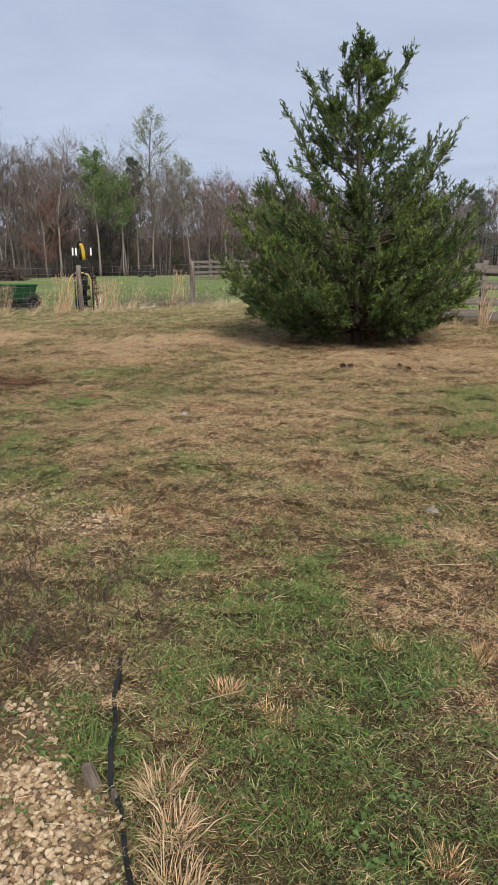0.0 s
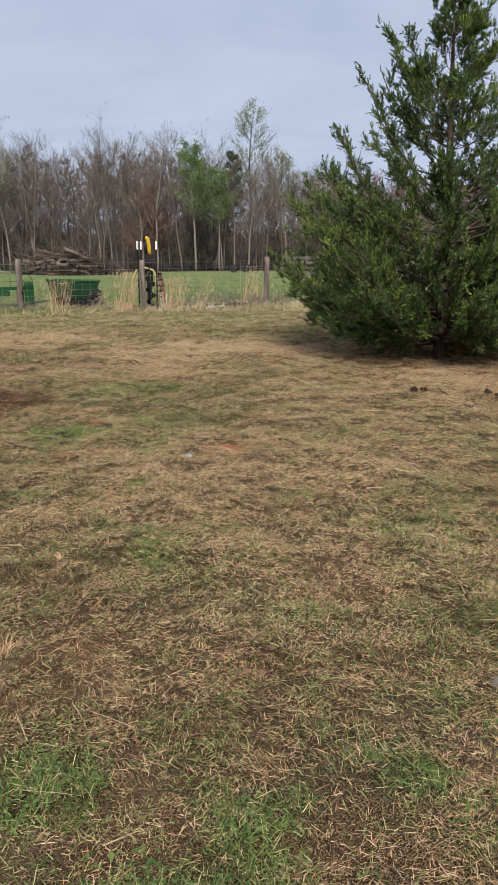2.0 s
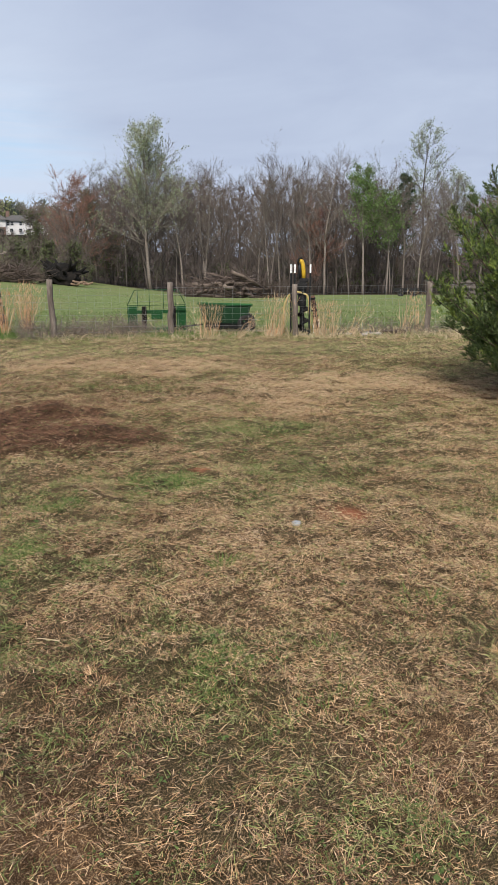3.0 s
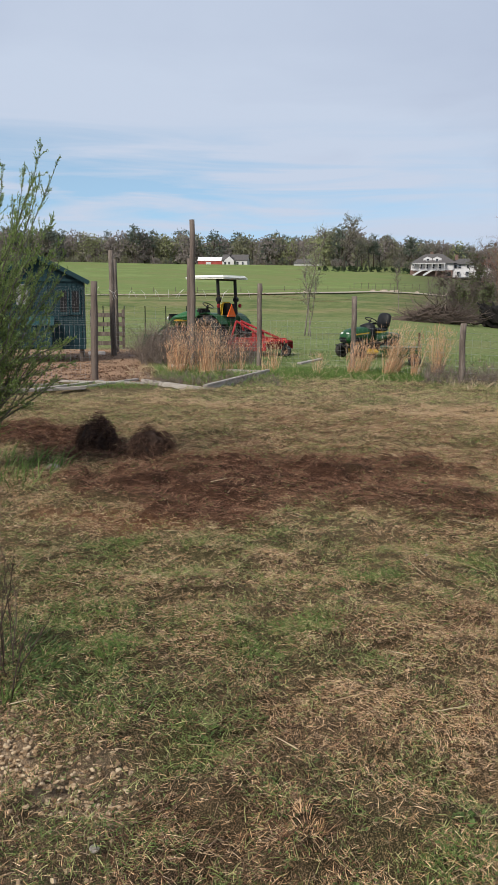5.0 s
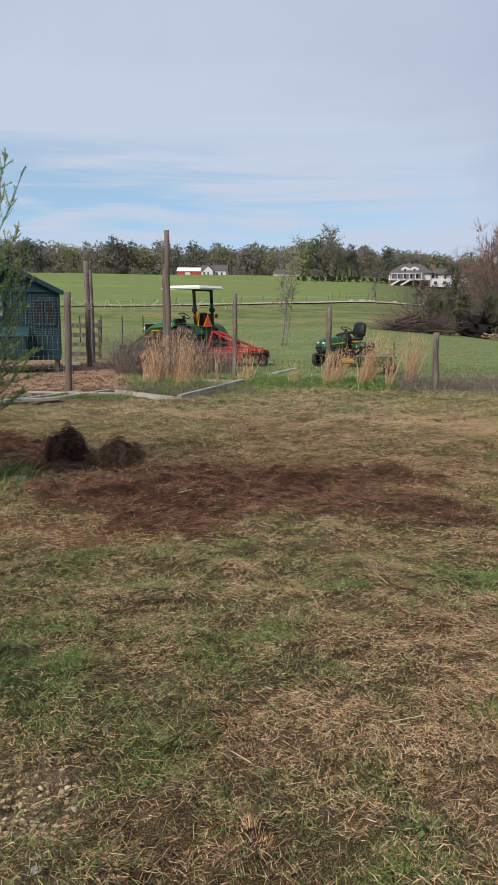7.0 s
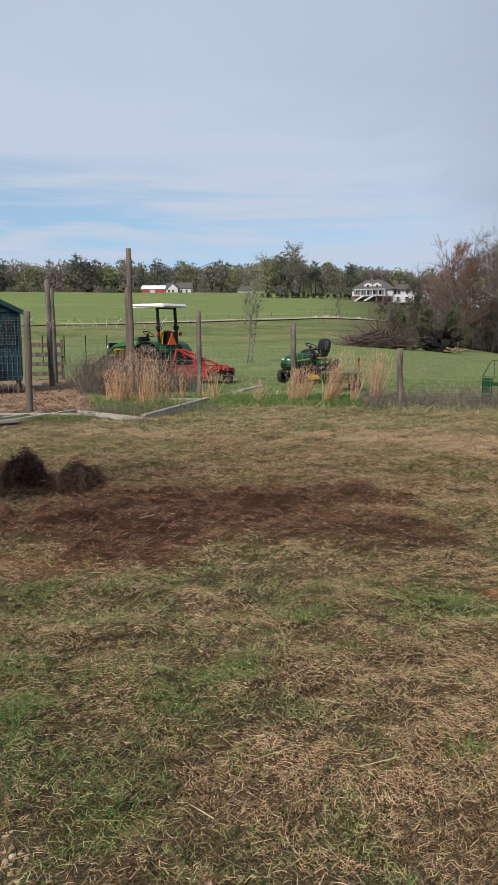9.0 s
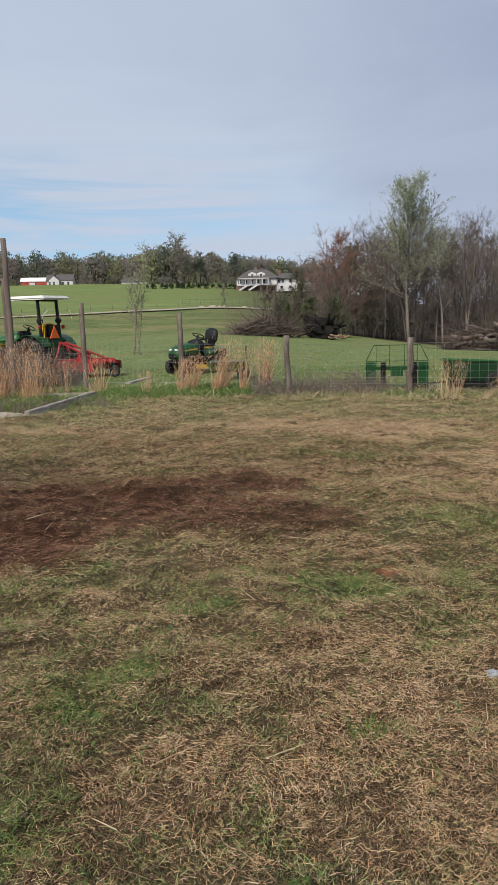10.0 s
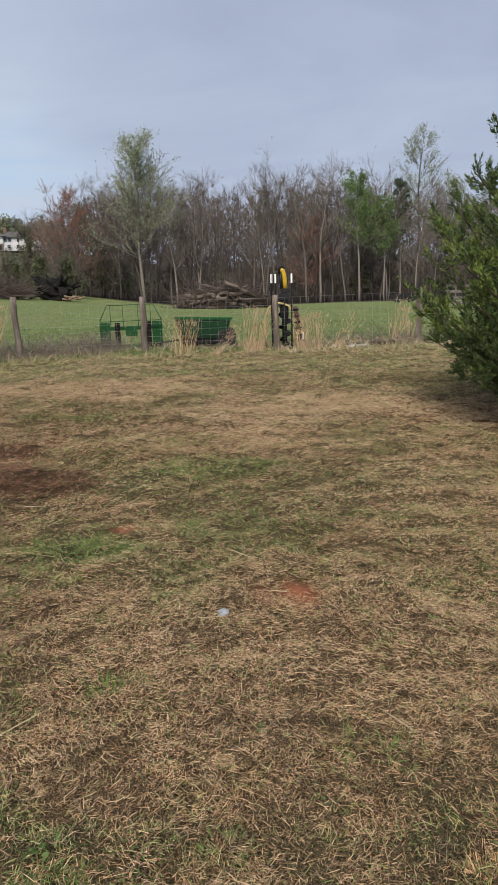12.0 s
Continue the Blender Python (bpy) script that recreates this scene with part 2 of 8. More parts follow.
def blades(base, way, length, width, droop, rng, seg=2):
    """Many tapered blades at once: base points, unit directions, lengths, widths; each bends down by droop."""
    n = len(base)
    side = np.cross(way, rng.normal(size=(n, 3)))
    side /= np.linalg.norm(side, axis=1)[:, None] + 1e-9
    L, W = length[:, None], width[:, None]
    down = np.array([0, 0, -1.0])
    tip = base + way * L + down * (droop[:, None] * L)
    if seg == 1:
        V = np.stack([base - side * W / 2, base + side * W / 2, tip], 1).reshape(-1, 3)
        F = np.arange(n * 3).reshape(-1, 3)
        return V, F
    mid = base + way * L * 0.55 + down * (droop[:, None] * L * 0.18)
    V = np.stack([base - side * W / 2, base + side * W / 2, mid + side * W * 0.42, mid - side * W * 0.42, tip], 1).reshape(-1, 3)
    i = np.arange(n)[:, None] * 5
    F = np.concatenate([i + [0, 1, 2], i + [0, 2, 3], i + [3, 2, 4]])
    return V, F


def thing(name, label, category, group="", at=(0, 0, 0), rz=0.0, kind=""):
    ob = new(name)
    ob.empty_display_size = 0.2
    ob.matrix_basis = pose(*at, 0, 0, rz)
    return tagged(ob, label, category, group, kind)


def put(name, me, material, parent=None, label="", m=None):
    """Links a mesh as one object, under a parent if there is one."""
    ob = new(name, me)
    if material and not me.materials:
        me.materials.append(material)
    if parent:
        ob.parent = parent
    if m is not None:
        ob.matrix_basis = m
    if label:
        tagged(ob, label)
    return ob


def part(name, bm, material, parent=None, label="", m=None, smooth=False):
    me = bpy.data.meshes.new(name)
    bm.to_mesh(me)
    bm.free()
    if smooth:
        me.polygons.foreach_set("use_smooth", [True] * len(me.polygons))
    return put(name, me, material, parent, label, m)


def box(sx, sy, sz, at=(0, 0, 0), bevel=0.0, rot=(0, 0, 0), bm=None, taper=None):
    """A box centred on at, with bevelled edges; taper shrinks its top (x, y)."""
    out = bm or bmesh.new()
    b = bmesh.new()
    bmesh.ops.create_cube(b, size=1)
    for v in b.verts:
        if taper and v.co.z > 0:
            v.co.x *= taper[0]
            v.co.y *= taper[1]
        v.co.x, v.co.y, v.co.z = v.co.x * sx, v.co.y * sy, v.co.z * sz
    if bevel:
        bmesh.ops.bevel(b, geom=b.edges[:], offset=bevel, segments=2, affect="EDGES")
    b.transform(pose(*at, *rot))
    t = bpy.data.meshes.new("t")
    b.to_mesh(t)
    b.free()
    out.from_mesh(t)
    bpy.data.meshes.remove(t)
    return out


def cyl(r, h, at=(0, 0, 0), rot=(0, 0, 0), seg=20, bevel=0.0, r2=None, bm=None):
    """A cylinder centred on at along its local z."""
    out = bm or bmesh.new()
    b = bmesh.new()
    bmesh.ops.create_cone(b, cap_ends=True, segments=seg, radius1=r, radius2=r if r2 is None else r2, depth=h)
    if bevel:
        bmesh.ops.bevel(b, geom=[e for e in b.edges if e.calc_face_angle(0) > 1.0], offset=bevel, segments=2, affect="EDGES")
    b.transform(pose(*at, *rot))
    t = bpy.data.meshes.new("t")
    b.to_mesh(t)
    b.free()
    out.from_mesh(t)
    bpy.data.meshes.remove(t)
    return out


def pipe(points, r, sides=8, bm=None):
    """A round bar along points."""
    out = bm or bmesh.new()
    s = Soup()
    s.tube(points, [r] * len(points), sides)
    t = s.mesh("t", True)
    out.from_mesh(t)
    bpy.data.meshes.remove(t)
    return out


# ---------------------------------------------------------------- the lie of the land
CX, CY = -0.42, 3.65


def pol(az, r):
    """The place r metres from the middle of the yard, az degrees left of north."""
    return CX - r * math.sin(radians(az)), CY + r * math.cos(radians(az))


HILL = ([0, 16, 25, 50, 80, 120, 150, 200, 300, 400, 480, 700, 6000], [-0.1, -0.1, -0.15, 0.1, 0.9, 2.1, 3.2, 5.4, 12.0, 19.8, 20.6, 20.0, 20.0])
VALE = ([0, 16, 30, 50, 80, 110, 160, 220, 320, 6000], [-0.1, -0.1, -0.45, -1.15, -2.6, -2.8, -2.0, -0.5, 1.5, 2.0])


def road_r(az):
    """How far off the dirt road on the hill lies, by direction."""
    return np.interp(az, [44, 52, 62, 75, 110], [165, 150, 132, 121, 112])


def sstep(a, b, v):
    t = np.clip((v - a) / (b - a), 0, 1)
    return t * t * (3 - 2 * t)


def land(x, y):
    """Height of the ground, for arrays or numbers."""
    x, y = np.asarray(x, float), np.asarray(y, float)
    r = np.hypot(x - CX, y - CY)
    az = np.degrees(np.arctan2(-(x - CX), y - CY))
    near = np.clip(-0.0065 * np.maximum(0, 0.77 * y - 0.63 * x - 2), -0.12, 0)
    w = sstep(36, 60, az) * (1 - sstep(110, 165, az))
    far = w * np.interp(r, *HILL) + (1 - w) * np.interp(r, *VALE)
    far = far + 0.25 * np.sin(x * 0.07 + 1) * np.sin(y * 0.06) * sstep(30, 90, r)
    k = sstep(14, 27, r)
    return near * (1 - k) + far * k


def H(x, y):
    return float(land(x, y))


def fbm(x, y, scale, seed=0):
    """Smooth value noise on arrays, about 0 to 1."""
    out, amp, tot = 0, 1.0, 0
    for o in range(3):
        X, Y = x * scale * 2**o + seed * 17.3 + o * 7.1, y * scale * 2**o - seed * 9.7 + o * 3.3
        xi, yi = np.floor(X), np.floor(Y)
        fx, fy = X - xi, Y - yi
        fx, fy = fx * fx * (3 - 2 * fx), fy * fy * (3 - 2 * fy)

        def h(a, b):
            s = np.sin(a * 127.1 + b * 311.7 + seed * 3.1) * 43758.5453
            return s - np.floor(s)
        v = (h(xi, yi) * (1 - fx) + h(xi + 1, yi) * fx) * (1 - fy) + (h(xi, yi + 1) * (1 - fx) + h(xi + 1, yi + 1) * fx) * fy
        out, tot, amp = out + v * amp, tot + amp, amp * 0.5
    return out / tot


def blob(x, y, px, py, a, b, rot=0.0, edge=0.5):
    """Soft ellipse mask round (px, py) with radii a, b, turned by rot degrees, with a ragged rim."""
    c, s = math.cos(radians(rot)), math.sin(radians(rot))
    out = np.zeros(np.shape(x))
    near = (np.abs(x - px) < 2.2 * max(a, b)) & (np.abs(y - py) < 2.2 * max(a, b))
    if near.any():
        qx, qy = x[near], y[near]
        u, v = ((qx - px) * c + (qy - py) * s) / a, (-(qx - px) * s + (qy - py) * c) / b
        d = np.hypot(u, v) + (fbm(qx, qy, 2.2 / max(a, b, 0.3), 5) - 0.5) * 0.9
        out[near] = 1 - sstep(1 - edge, 1 + edge * 0.6, d)
    return out


def relief(x, y):
    """Small humps of matted growth on the lawn, metres."""
    hump = sstep(0.40, 0.72, fbm(x, y, 3.4, 61))
    ridge = 1 - np.abs(2 * fbm(x, y, 1.9, 62) - 1)
    return 0.034 * hump + 0.022 * sstep(0.72, 1.0, ridge) + 0.030 * sstep(0.38, 0.62, fbm(x, y, 6.5, 63)) - 0.035


# patches of the lawn: x, y, half width, half depth, turn
FRESH = [(-0.6, 2.9, 0.2, 0.2, 10), (-0.2, 2.4, 0.3, 0.2, 5), (-0.85, 2.2, 0.12, 0.12, 20), (-0.4, 1.9, 0.25, 0.2, 10), (-0.2, 1.6, 0.3, 0.14, 10), (-1.2, 3.1, 0.14, 0.16, 30), (-0.7, 2.6, 0.14, 0.14, 25), (-0.3, 3.5, 0.12, 0.1, 10), (-0.75, 2.75, 0.25, 0.2, 40), (-0.6, 3.2, 0.15, 0.13, 25), (-2.5, 4.1, 0.12, 0.12, 75), (-1.7, 4.6, 0.13, 0.12, 40), (-1.0, 1.75, 0.16, 0.12, 0), (-3.3, 3.9, 0.2, 0.2, 80)]
FRESH_FAR = [(0.2, 7.6, 0.3, 0.3, 0), (-3.5, 6.3, 0.3, 0.2, 35), (0.2, 6.0, 0.3, 0.25, 0), (0.3, 6.8, 0.5, 0.35, 0), (-3.9, 8.0, 0.45, 0.25, 30), (-3.7, 5.5, 0.16, 0.12, 55), (-4.9, 8.5, 0.5, 0.25, 40), (-3.1, 4.6, 0.16, 0.1, 60), (-3.8, 5.2, 0.12, 0.1, 65), (-3.25, 4.75, 0.2, 0.12, 70), (-4.7, 4.3, 0.2, 0.1, 80), (-3.7, 3.8, 0.2, 0.12, 85), (-6.4, 9.0, 0.6, 0.2, 40)]
WINDROW = [(0.42, 1.9, 0.2, 0.35, 0), (-0.1, 3.1, 0.3, 0.3, 0), (0.12, 2.3, 0.12, 0.15, -5), (-0.5, 9.6, 1.0, 0.7, 5), (-1.9, 6.1, 0.85, 0.55, 20), (-1.9, 5.2, 0.6, 0.22, 20), (-4.7, 8.8, 0.7, 0.5, 30), (-1.0, 4.8, 0.4, 0.3, 10), (0.2, 5.1, 0.25, 0.3, 0), (0.4, 2.7, 0.25, 0.4, -5), (-4.9, 10.2, 0.9, 0.8, 30), (-3.6, 10.9, 0.9, 0.6, 20), (-7.3, 10.6, 0.8, 0.7, 40), (-1.1, 5.0, 0.25, 0.15, 20), (-2.75, 5.7, 0.25, 0.35, 45), (-2.3, 5.5, 0.3, 0.25, 45), (-4.0, 5.2, 0.2, 0.2, 65), (-2.5, 4.7, 0.25, 0.2, 60), (0.1, 3.7, 0.2, 0.2, 0)]
BROWN = [(-1.0, 3.5, 0.18, 0.2), (-0.6, 3.7, 0.16, 0.2), (-3.0, 5.6, 0.2, 0.18), (-2.1, 4.25, 0.25, 0.16), (-0.1, 5.75, 0.3, 0.18), (-0.7, 1.8, 0.1, 0.1), (-1.65, 4.0, 0.18, 0.14), (0.4, 5.7, 0.16, 0.2), (-0.4, 3.3, 0.1, 0.12), (-0.8, 3.85, 0.14, 0.2), (-1.95, 3.95, 0.3, 0.2), (-3.2, 5.0, 0.3, 0.15)]


def masks(x, y):
    """What lies on the lawn: clay, dark hay, gravel, loose straw, green growth, fresh green, each 0 to 1."""
    x, y = np.atleast_1d(np.asarray(x, float)), np.atleast_1d(np.asarray(y, float))
    clay = np.maximum.reduce([blob(x, y, -2.2, 6.47, 0.17, 0.12, 20) * 0.8, blob(x, y, -3.44, 6.73, 0.14, 0.09, 40), blob(x, y, -5.25, 4.5, 0.7, 0.33, 75) * 0.3, blob(x, y, -1.0, 3.1, 0.3, 0.2) * 0.1,
                              blob(x, y, -1.55, 3.6, 0.35, 0.3) * 0.12, blob(x, y, -0.9, 4.6, 0.3, 0.2) * 0.08, blob(x, y, -1.45, 11.1, 1.7, 1.3) * 0.4, blob(x, y, -15.5, 4.6, 6.0, 3.2, 15) * 0.0])
    hay = np.maximum.reduce([blob(x, y, -8.2, 4.5, 1.3, 0.5, 20), blob(x, y, -6.1, 5.9, 1.35, 0.75, 48), blob(x, y, -5.9, 5.1, 1.0, 0.75, 30), blob(x, y, -5.0, 6.7, 0.9, 0.5, 50) * 0.75, blob(x, y, -6.0, 6.9, 1.2, 0.5, 65) * 0.75, blob(x, y, -6.8, 7.4, 3.2, 2.0, 40) * 0.12] + [blob(x, y, px, py, ra * 1.3, rb * 1.3, 20) * 0.27 for px, py, ra, rb in BROWN])
    patchy = 0.15 + 0.85 * sstep(0.38, 0.54, fbm(x, y, 3.6, 21))
    grav = np.maximum.reduce([blob(x, y, -2.25, 3.62, 0.42, 0.22, -25) * patchy, blob(x, y, -2.75, 3.42, 0.3, 0.2, 0) * patchy, blob(x, y, -1.95, 3.5, 0.25, 0.22) * patchy, blob(x, y, -1.12, 1.3, 0.38, 0.5, 30),
                              blob(x, y, -1.27, 2.12, 0.13, 0.08) * 0.7, blob(x, y, -1.85, 2.9, 0.25, 0.12, 30) * 0.22])
    straw = np.maximum.reduce([blob(x, y, -8.4, 10.2, 2.4, 0.7, 38), blob(x, y, -10.5, 7.2, 2.4, 0.6, 40) * 0.7] + [blob(x, y, px, py, ra * 1.35, rb * 1.35, rot) for px, py, ra, rb, rot in WINDROW])
    fresh = np.maximum.reduce([blob(x, y, px, py, ra * 1.3, rb * 1.3, rot) * 0.85 for px, py, ra, rb, rot in FRESH + FRESH_FAR])
    lush = np.maximum(fresh, sstep(0.5, 0.78, fbm(x, y, 0.55, 2)) * 0.45 * (1 - straw))
    return clay, hay, grav, straw, lush, fresh

# ---------------------------------------------------------------- the ground, one sheet to the horizon


def ground_material():
    m = bpy.data.materials.new("ground")
    m.use_nodes = True
    n, l = m.node_tree.nodes, m.node_tree.links
    b = n["Principled BSDF"]
    b.inputs["Roughness"].default_value = 0.95
    b.inputs["Specular IOR Level"].default_value = 0.1
    tc = n.new("ShaderNodeTexCoord")

    def noise_at(scale, detail=5):
        t = n.new("ShaderNodeTexNoise")
        t.inputs["Scale"].default_value, t.inputs["Detail"].default_value, t.inputs["Roughness"].default_value = scale, detail, 0.6
        l.new(tc.outputs["Object"], t.inputs["Vector"])
        return t.outputs["Fac"]

    def ramp2(src, stops, lo=0.3, hi=0.7):
        r = n.new("ShaderNodeValToRGB")
        e = r.color_ramp.elements
        while len(e) < len(stops):
            e.new(0.5)
        for i, c in enumerate(stops):
            e[i].position, e[i].color = lo + (hi - lo) * i / (len(stops) - 1), (*c, 1)
        l.new(src, r.inputs[0])
        return r.outputs[0]

    def mixc(a, bb, f):
        x = n.new("ShaderNodeMix")
        x.data_type = "RGBA"
        l.new(f, x.inputs[0]), l.new(a, x.inputs[6]), l.new(bb, x.inputs[7])
        return x.outputs[2]

    def attr(name):
        x = n.new("ShaderNodeAttribute")
        x.attribute_name = name
        return x.outputs["Fac"]

    fine, mid, wide = noise_at(230, 4), noise_at(6), noise_at(0.35, 6)
    third = n.new("ShaderNodeValue").outputs[0]
    third.default_value = 0.35
    # Dark ends of the fine lawn ramps paint the shade between blades.
    thatch = mixc(ramp2(fine, [(0.006, 0.004, 0.0025), (0.08, 0.052, 0.028), (0.31, 0.212, 0.118), (0.56, 0.405, 0.24)], 0.44, 0.61), ramp2(mid, [(0.07, 0.066, 0.027), (0.16, 0.138, 0.064), (0.26, 0.196, 0.105)]), third)
    soil = mixc(ramp2(fine, [(0.006, 0.004, 0.0025), (0.03, 0.02, 0.011), (0.12, 0.08, 0.045), (0.34, 0.24, 0.14)], 0.44, 0.64), ramp2(mid, [(0.022, 0.018, 0.008), (0.06, 0.048, 0.024), (0.13, 0.098, 0.053)]), third)
    # Mixes in the darker soil as painted shade under the blades.
    lawn = mixc(thatch, soil, attr("gap_shade"))
    green = mixc(ramp2(fine, [(0.006, 0.007, 0.003), (0.028, 0.031, 0.011), (0.105, 0.115, 0.04), (0.24, 0.235, 0.10)], 0.44, 0.64), ramp2(mid, [(0.016, 0.018, 0.007), (0.045, 0.05, 0.018), (0.10, 0.105, 0.04)]), third)
    clay = ramp2(mid, [(0.17, 0.05, 0.026), (0.29, 0.095, 0.05), (0.38, 0.15, 0.085)])
    hay = ramp2(fine, [(0.006, 0.003, 0.002), (0.055, 0.027, 0.016), (0.16, 0.082, 0.05)], 0.42, 0.62)
    grav = ramp2(fine, [(0.12, 0.085, 0.055), (0.25, 0.18, 0.12), (0.36, 0.28, 0.19)])
    straw = ramp2(fine, [(0.015, 0.009, 0.005), (0.11, 0.072, 0.039), (0.34, 0.24, 0.14)], 0.43, 0.63)
    meadow = mixc(ramp2(noise_at(5, 8), [(0.065, 0.105, 0.03), (0.145, 0.195, 0.064), (0.245, 0.275, 0.115)], 0.36, 0.64), ramp2(noise_at(0.25, 8), [(0.20, 0.178, 0.09), (0.135, 0.17, 0.06), (0.19, 0.218, 0.09)], 0.4, 0.6), wide)
    crop = mixc(ramp2(noise_at(2.5, 6), [(0.10, 0.145, 0.042), (0.135, 0.185, 0.056), (0.17, 0.215, 0.073)]), ramp2(noise_at(0.05, 8), [(0.19, 0.18, 0.075), (0.135, 0.18, 0.055), (0.21, 0.25, 0.088)], 0.4, 0.6), wide)
    rough = mixc(ramp2(noise_at(1.2, 6), [(0.06, 0.085, 0.025), (0.13, 0.15, 0.052), (0.23, 0.215, 0.098)], 0.38, 0.62), ramp2(noise_at(0.14, 8), [(0.055, 0.095, 0.024), (0.145, 0.175, 0.055), (0.25, 0.195, 0.105)], 0.4, 0.6), wide)
    # Leaf litter, darkened further to paint the shade inside the wood.
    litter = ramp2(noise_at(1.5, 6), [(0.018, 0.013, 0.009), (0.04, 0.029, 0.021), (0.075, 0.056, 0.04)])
    chips = ramp2(fine, [(0.17, 0.105, 0.062), (0.30, 0.19, 0.12), (0.42, 0.29, 0.20)])
    col = lawn
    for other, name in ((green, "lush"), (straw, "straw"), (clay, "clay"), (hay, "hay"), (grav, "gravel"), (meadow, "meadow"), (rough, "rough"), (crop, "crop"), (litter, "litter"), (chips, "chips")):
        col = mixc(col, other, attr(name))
    l.new(col, b.inputs["Base Color"])
    bp = n.new("ShaderNodeBump")
    bp.inputs["Strength"].default_value, bp.inputs["Distance"].default_value = 0.6, 0.02
    l.new(fine, bp.inputs["Height"])
    l.new(bp.outputs[0], b.inputs["Normal"])
    return m


def build_ground():
    gx, gy = 1.0, -2.0
    az = np.concatenate([np.arange(-24, 106, 0.3), np.arange(106, 336, 5.0)])
    rad = np.concatenate([np.arange(0.4, 2.5, 0.2), np.arange(2.5, 16, 0.06), np.arange(16, 24, 0.19), 24 * 1.06 ** np.arange(0, 94)])
    A, R = np.meshgrid(np.radians(az), rad)
    X, Y = gx - R * np.sin(A), gy + R * np.cos(A)
    clay, hay, grav, straw, lush, fresh = masks(X, Y)
    Z = land(X, Y)
    r = np.hypot(X - CX, Y - CY)
    a = np.degrees(np.arctan2(-(X - CX), Y - CY))
    close = 1 - sstep(14, 24, r)
    Z += close * ((fbm(X, Y, 1.1, 1) - 0.5) * 0.05 - 0.013 + relief(X, Y)) + hay * 0.13 * close * sstep(0.3, 0.75, fbm(X, Y, 6, 8)) - clay * 0.012
    na, nr = len(az), len(rad)
    V = np.stack([X, Y, Z], -1).reshape(-1, 3)
    i, j = np.meshgrid(np.arange(nr - 1), np.arange(na), indexing="ij")
    j2 = (j + 1) % na
    F = np.stack([i * na + j, i * na + j2, (i + 1) * na + j2, (i + 1) * na + j], -1).reshape(-1, 4)
    V = np.vstack([V, [[gx, gy, H(gx, gy)]]])
    # the hole in the middle is closed with thin quads folded to triangles
    c = len(V) - 1
    me = np_mesh("ground", V, F, True)
    bm = bmesh.new()
    bm.from_mesh(me)
    bm.verts.ensure_lookup_table()
    for q in range(na):
        bm.faces.new((bm.verts[c], bm.verts[(q + 1) % na], bm.verts[q])).smooth = True
    bm.to_mesh(me)
    bm.free()
    fence = sstep(15.2, 17.5, r + np.where((a < 25) & (a > -90), 4 * (25 - np.maximum(a, -40)) / 30, 0))
    hillw = sstep(38, 58, a) * (1 - sstep(115, 160, a))
    az2 = np.degrees(np.arctan2(-(X - 1.0), Y + 2.5))
    attrs = {
        # Share of painted gap shade; falls off away from the walked line.
        "gap_shade": 0.5 + sstep(-21, -15, az2) * (1 - sstep(88, 95, az2)) * sstep(-0.1, 1.0, Y) * (0.26 - 0.40 * sstep(3.0, 9.0, np.hypot(X + 0.3, Y - 2.6))),
        "lush": np.maximum(lush * 0.8, sstep(0.45, 0.8, fbm(X, Y, 0.8, 4)) * 0.45) * (1 - fence), "straw": straw * 0.8, "clay": clay, "hay": hay, "gravel": grav,
        "meadow": fence, "rough": hillw * sstep(42, 70, r) * 0.9, "crop": hillw * sstep(3, 5, r - road_r(a) + (fbm(X, Y, 0.03, 6) - 0.5) * 2),
        # Litter with the wood's inner shade in its colour, from the edge back.
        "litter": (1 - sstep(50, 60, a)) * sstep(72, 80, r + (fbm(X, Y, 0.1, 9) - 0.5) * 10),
        "chips": sstep(75.5, 77.5, a) * (1 - sstep(97, 103, a)) * sstep(13.4, 14.0, r + (a - 80) * 0.09) * (1 - sstep(24, 26, r)),
    }
    for k, v in attrs.items():
        at_ = me.attributes.new(k, "FLOAT", "POINT")
        at_.data.foreach_set("value", np.append(np.clip(v, 0, 1).ravel(), 0).astype(np.float32))
    return tagged(put("ground", me, ground_material()), "patchy dry lawn running into green pasture and hill", "ground", kind="structure")


ground = build_ground()

# ---------------------------------------------------------------- trees


def branch_path(rng, start, way, length, bend, up, steps):
    p, d, out = np.array(start, float), np.array(way, float), []
    out.append(p.copy())
    for _ in range(steps):
        d = d + rng.normal(size=3) * bend + np.array([0, 0, up])
        d /= np.linalg.norm(d)
        p = p + d * length / steps
        out.append(p.copy())
    return np.array(out), d


